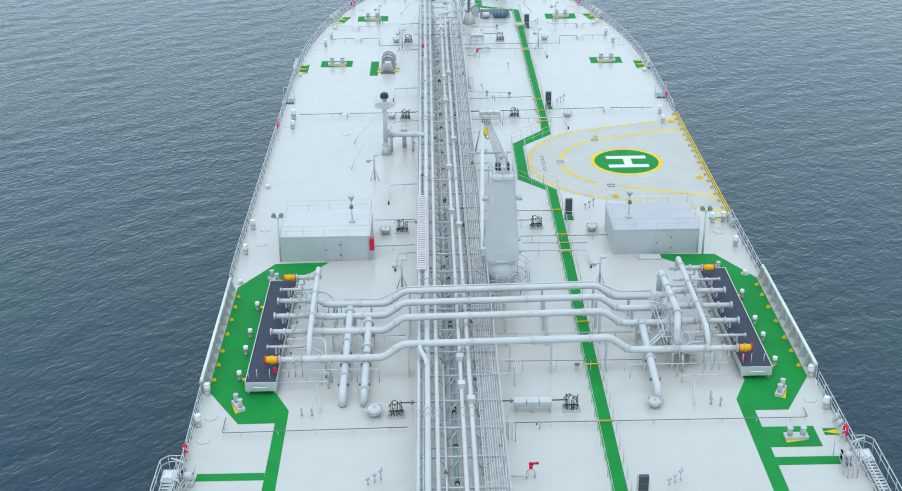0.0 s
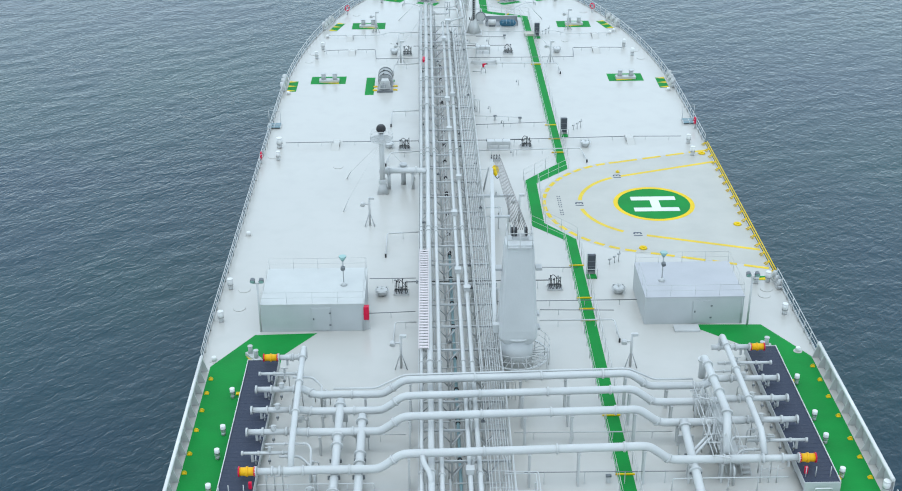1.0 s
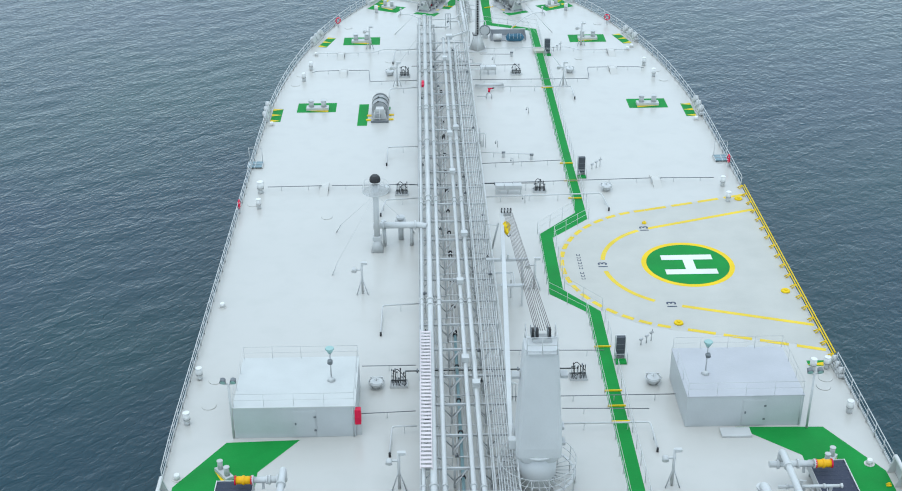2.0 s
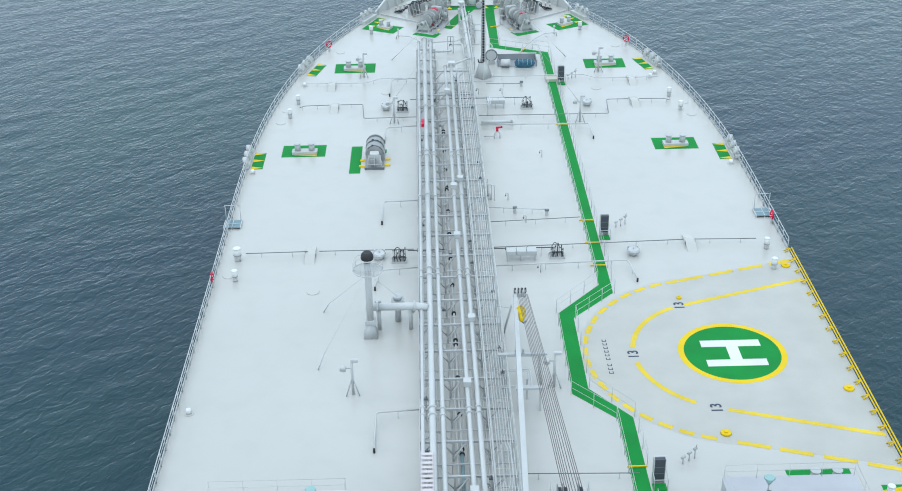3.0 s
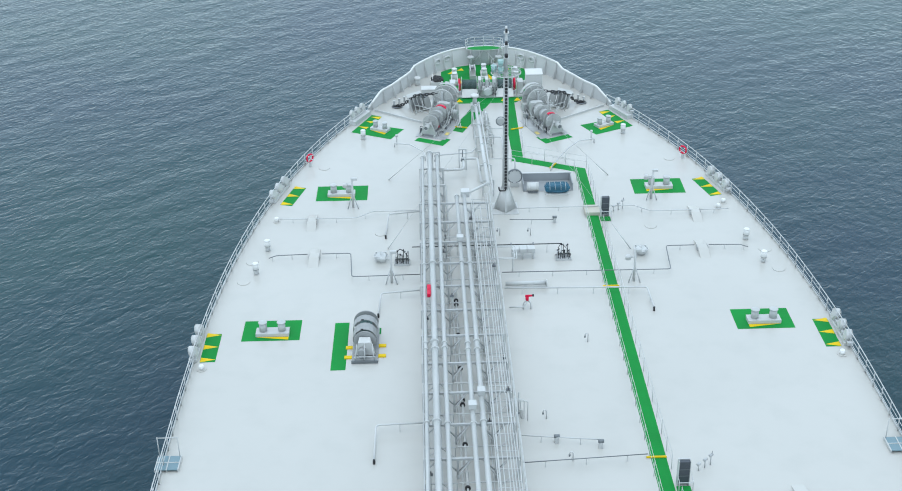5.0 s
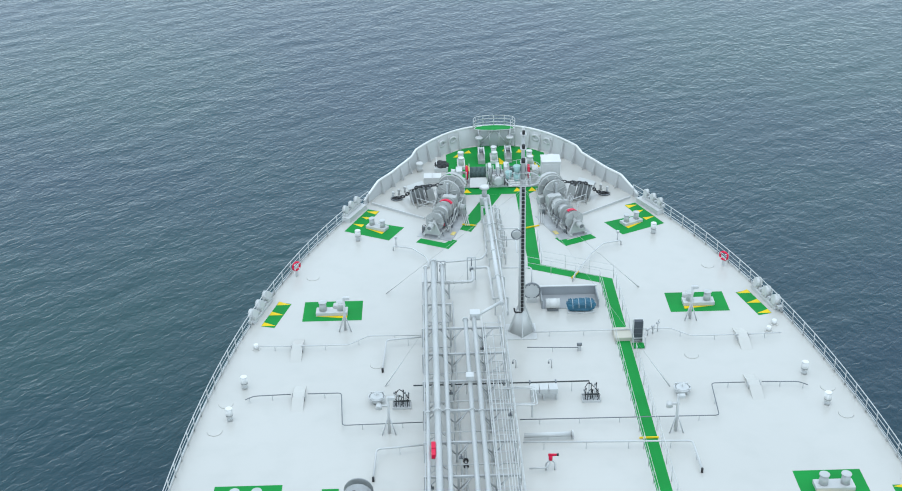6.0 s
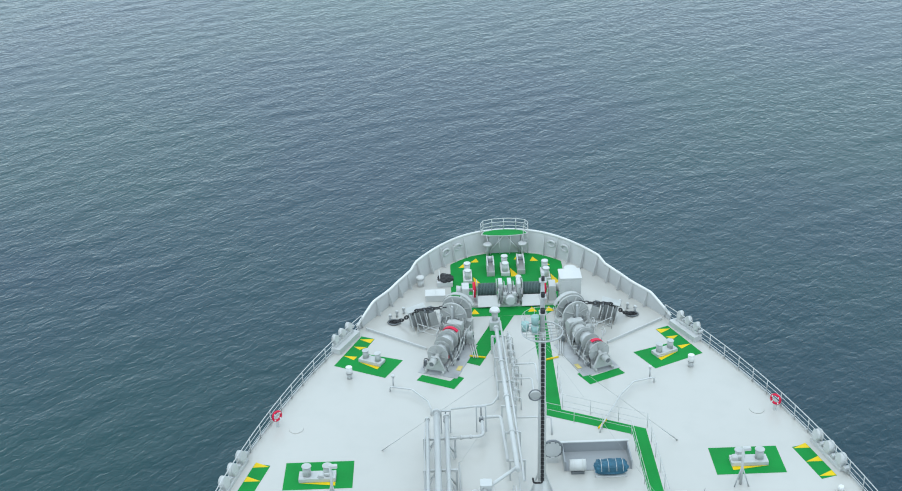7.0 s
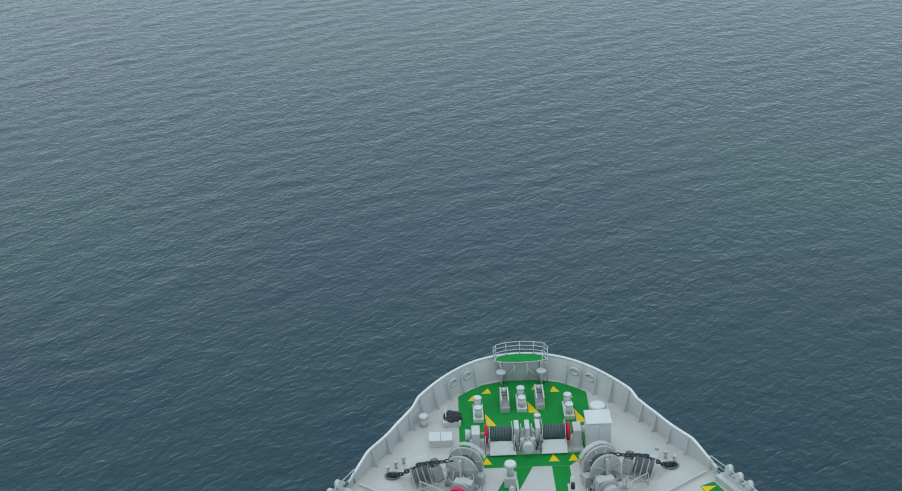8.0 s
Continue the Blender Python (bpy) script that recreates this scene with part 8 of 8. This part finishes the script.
# open shelter with a drum and a blue covered bundle
sh = thing("deck_shelter", (4.0, 176.2, 0), "low three-sided grey shelter on the deck", "shelter")
SHG = paint("shelter_grey_paint", (0.36, 0.38, 0.39), 0.5)
part("back_wall", box(B(), (-2.1, 1.1, 0), (2.1, 1.18, 0.72)), SHG, sh)
for x in (-2.1, 2.02):
    part("side_wall", box(B(), (x, -0.9, 0), (x + 0.08, 1.1, 0.7)), SHG, sh)
part("floor", box(B(), (-2.02, -0.9, 0), (2.02, 1.1, 0.03)), SHG, sh)
part("top_lip", box(B(), (-2.15, 1.05, 0.722), (2.15, 1.23, 0.78)), GREY, sh)
dr = thing("white_drum", (2.7, 175.2, 0), "white steel drum on a stand", "drum")
part("stand", box(B(), (-0.4, -0.25, 0), (0.4, 0.25, 0.2), 0.02), STEEL, dr)
part("body", cyl(B(), (-0.5, 0, 0.52), (0.5, 0, 0.52), 0.36, n=22), PALE, dr)
for x in (-0.3, 0.3):
    part("hoop", cyl(B(), (x - 0.03, 0, 0.52), (x + 0.03, 0, 0.52), 0.375, n=22), PALE, dr)
bl = thing("covered_bundle", pose(4.7, 174.95, 0) @ Matrix.Diagonal((0.88, 0.95, 0.85, 1)), "blue tarpaulin-covered bundle tied on a rack", "bundle")
bm = B()
bmesh.ops.create_uvsphere(bm, u_segments=64, v_segments=32, radius=1.0)
for v in bm.verts:
    p = v.co.copy()
    sx = math.copysign(abs(p.x) ** 0.45, p.x) * 1.12
    q = Vector((sx, math.copysign(abs(p.y) ** 0.7, p.y) * 0.5, 0.58 + math.copysign(abs(p.z) ** 0.6, p.z) * 0.46))
    v.co = q * (1 + 0.12 * noise.noise(p * 3.5) + 0.09 * noise.noise(Vector((p.x * 9, p.y * 4, p.z * 4))))
for f in bm.faces:
    f.smooth = True
part("cover", bm, TARP, bl, "blue wrinkled tarpaulin")
part("rack", box(B(), (-1.1, -0.45, 0), (1.1, 0.45, 0.12), 0.02), PALE, bl)
for x in (-0.7, -0.2, 0.35, 0.8):
    part("tie_rope", tube(B(), [(x, 0.57 * math.cos(3.1416 * i / 12), 0.62 + 0.5 * math.sin(3.1416 * i / 12)) for i in range(13)], 0.02, n=5), PIPE, bl)
rl = thing("hose_reel", (1.25, 176.4, 0), "upright round pale grey reel with bolts", "reel")
part("disc", cyl(B(), (0, -0.12, 0.95), (0, 0.12, 0.95), 0.55, n=26), GREY, rl)
part("rim", tube(B(), [(0.6 * math.cos(6.2832 * i / 26), 0, 0.95 + 0.6 * math.sin(6.2832 * i / 26)) for i in range(27)], 0.08, n=6), STEEL, rl)
part("stand", box(B(), (-0.35, -0.2, 0), (0.35, 0.2, 0.4), 0.03), GREY, rl)
for i in range(10):
    t = 6.2832 * i / 10
    part("bolt", cyl(B(), (0.58 * math.cos(t), -0.16, 0.95 + 0.58 * math.sin(t)), (0.58 * math.cos(t), 0.12, 0.95 + 0.58 * math.sin(t)), 0.06, n=8), STEEL, rl)

# single large mooring winch on the port side
DULLTEAL = paint("dull_teal_drum_paint", (0.13, 0.24, 0.23), 0.5, vary=0.2, dirty=0.3)
PORTW = paint("dark_grey_winch_paint", (0.35, 0.36, 0.355), 0.45, vary=0.18, scale=3, dirty=0.3)
tw = thing("deck_winch", pose(-10.5, 151.75, 0) @ Matrix.Diagonal((0.84, 0.95, 0.88, 1)), "large grey mooring winch with rounded drum guards", "winch")
part("bed", box(B(), (-1.05, -1.75, 0), (1.05, 2.7, 0.12), 0.04), PORTW, tw)
part("drum", cyl(B(), (0, -0.2, 0.95), (0, 2.2, 0.95), 0.5, n=26), DULLTEAL, tw, "dull teal rope drum")
for y, r in ((-0.25, 0.84), (0.85, 0.78), (2.3, 0.98)):
    part("drum_flange", cyl(B(), (0, y - 0.05, 0.95), (0, y + 0.05, 0.95), r, n=30), PORTW, tw)
    part("flange_rim", tube(B(), [(r * math.cos(6.2832 * i / 28), y, 0.95 + r * math.sin(6.2832 * i / 28)) for i in range(29)], 0.05, n=6), PORTW, tw)
for y0, y1, r in ((-0.15, 0.75, 0.93), (1.05, 1.75, 0.98)):
    bm = B()
    for a in range(-10, 190, 20):
        q = [(r * math.cos(radians(t)), y, 0.95 + r * math.sin(radians(t))) for y in (y0, y1) for t in (a, a + 20)]
        bm.faces.new([bm.verts.new(q[i]) for i in (0, 1, 3, 2)])
    bmesh.ops.remove_doubles(bm, verts=bm.verts, dist=1e-4)
    bmesh.ops.solidify(bm, geom=list(bm.faces), thickness=0.05)
    part("drum_guard", bm, PORTW, tw, "rounded steel guard")
    part("guard_lug", box(B(), (-0.3, y0 - 0.04, 0.95 + r), (-0.1, y0 + 0.04, 1.03 + r), 0.01), BLACK, tw)
bm = B()
pr = [(-0.85, 0.2), (0.85, 0.2), (0.5, 1.3), (-0.5, 1.3)]
a = [bm.verts.new((x, -1.0, z)) for x, z in pr]
b = [bm.verts.new((x * 0.85, -0.4, z + 0.1)) for x, z in pr]
bm.faces.new(a)
bm.faces.new(b[::-1])
for i in range(4):
    bm.faces.new((a[i], a[(i + 1) % 4], b[(i + 1) % 4], b[i]))
part("gear_case", bm, PALE, tw, "pale grey gear case")
part("motor", cyl(B(), (-0.2, -1.45, 0.6), (-0.2, -0.95, 0.6), 0.34, n=18), PORTW, tw)
part("front_bar", box(B(), (-1.05, -1.85, 0.02), (1.05, -1.74, 0.25)), STEEL, tw)
for x in (-0.8, 0.0, 0.8):
    part("front_frame", tube(B(), [(x, -1.7, 0.1), (x * 0.8, -1.45, 0.9), (x * 0.8, -1.0, 1.2)], 0.04, n=6, bend=0.2), GREY, tw)
part("front_frame", tube(B(), [(-0.85, -1.6, 0.45), (0.85, -1.6, 0.45)], 0.04, n=6), GREY, tw)
for x, y in ((-1.3, 0.2), (-1.35, -1.05), (1.35, 0.35), (1.35, -0.95)):
    part("step_plate", box(B(), (x - 0.3, y - 0.16, 0.0), (x + 0.3, y + 0.16, 0.1)), YELLOW, tw)
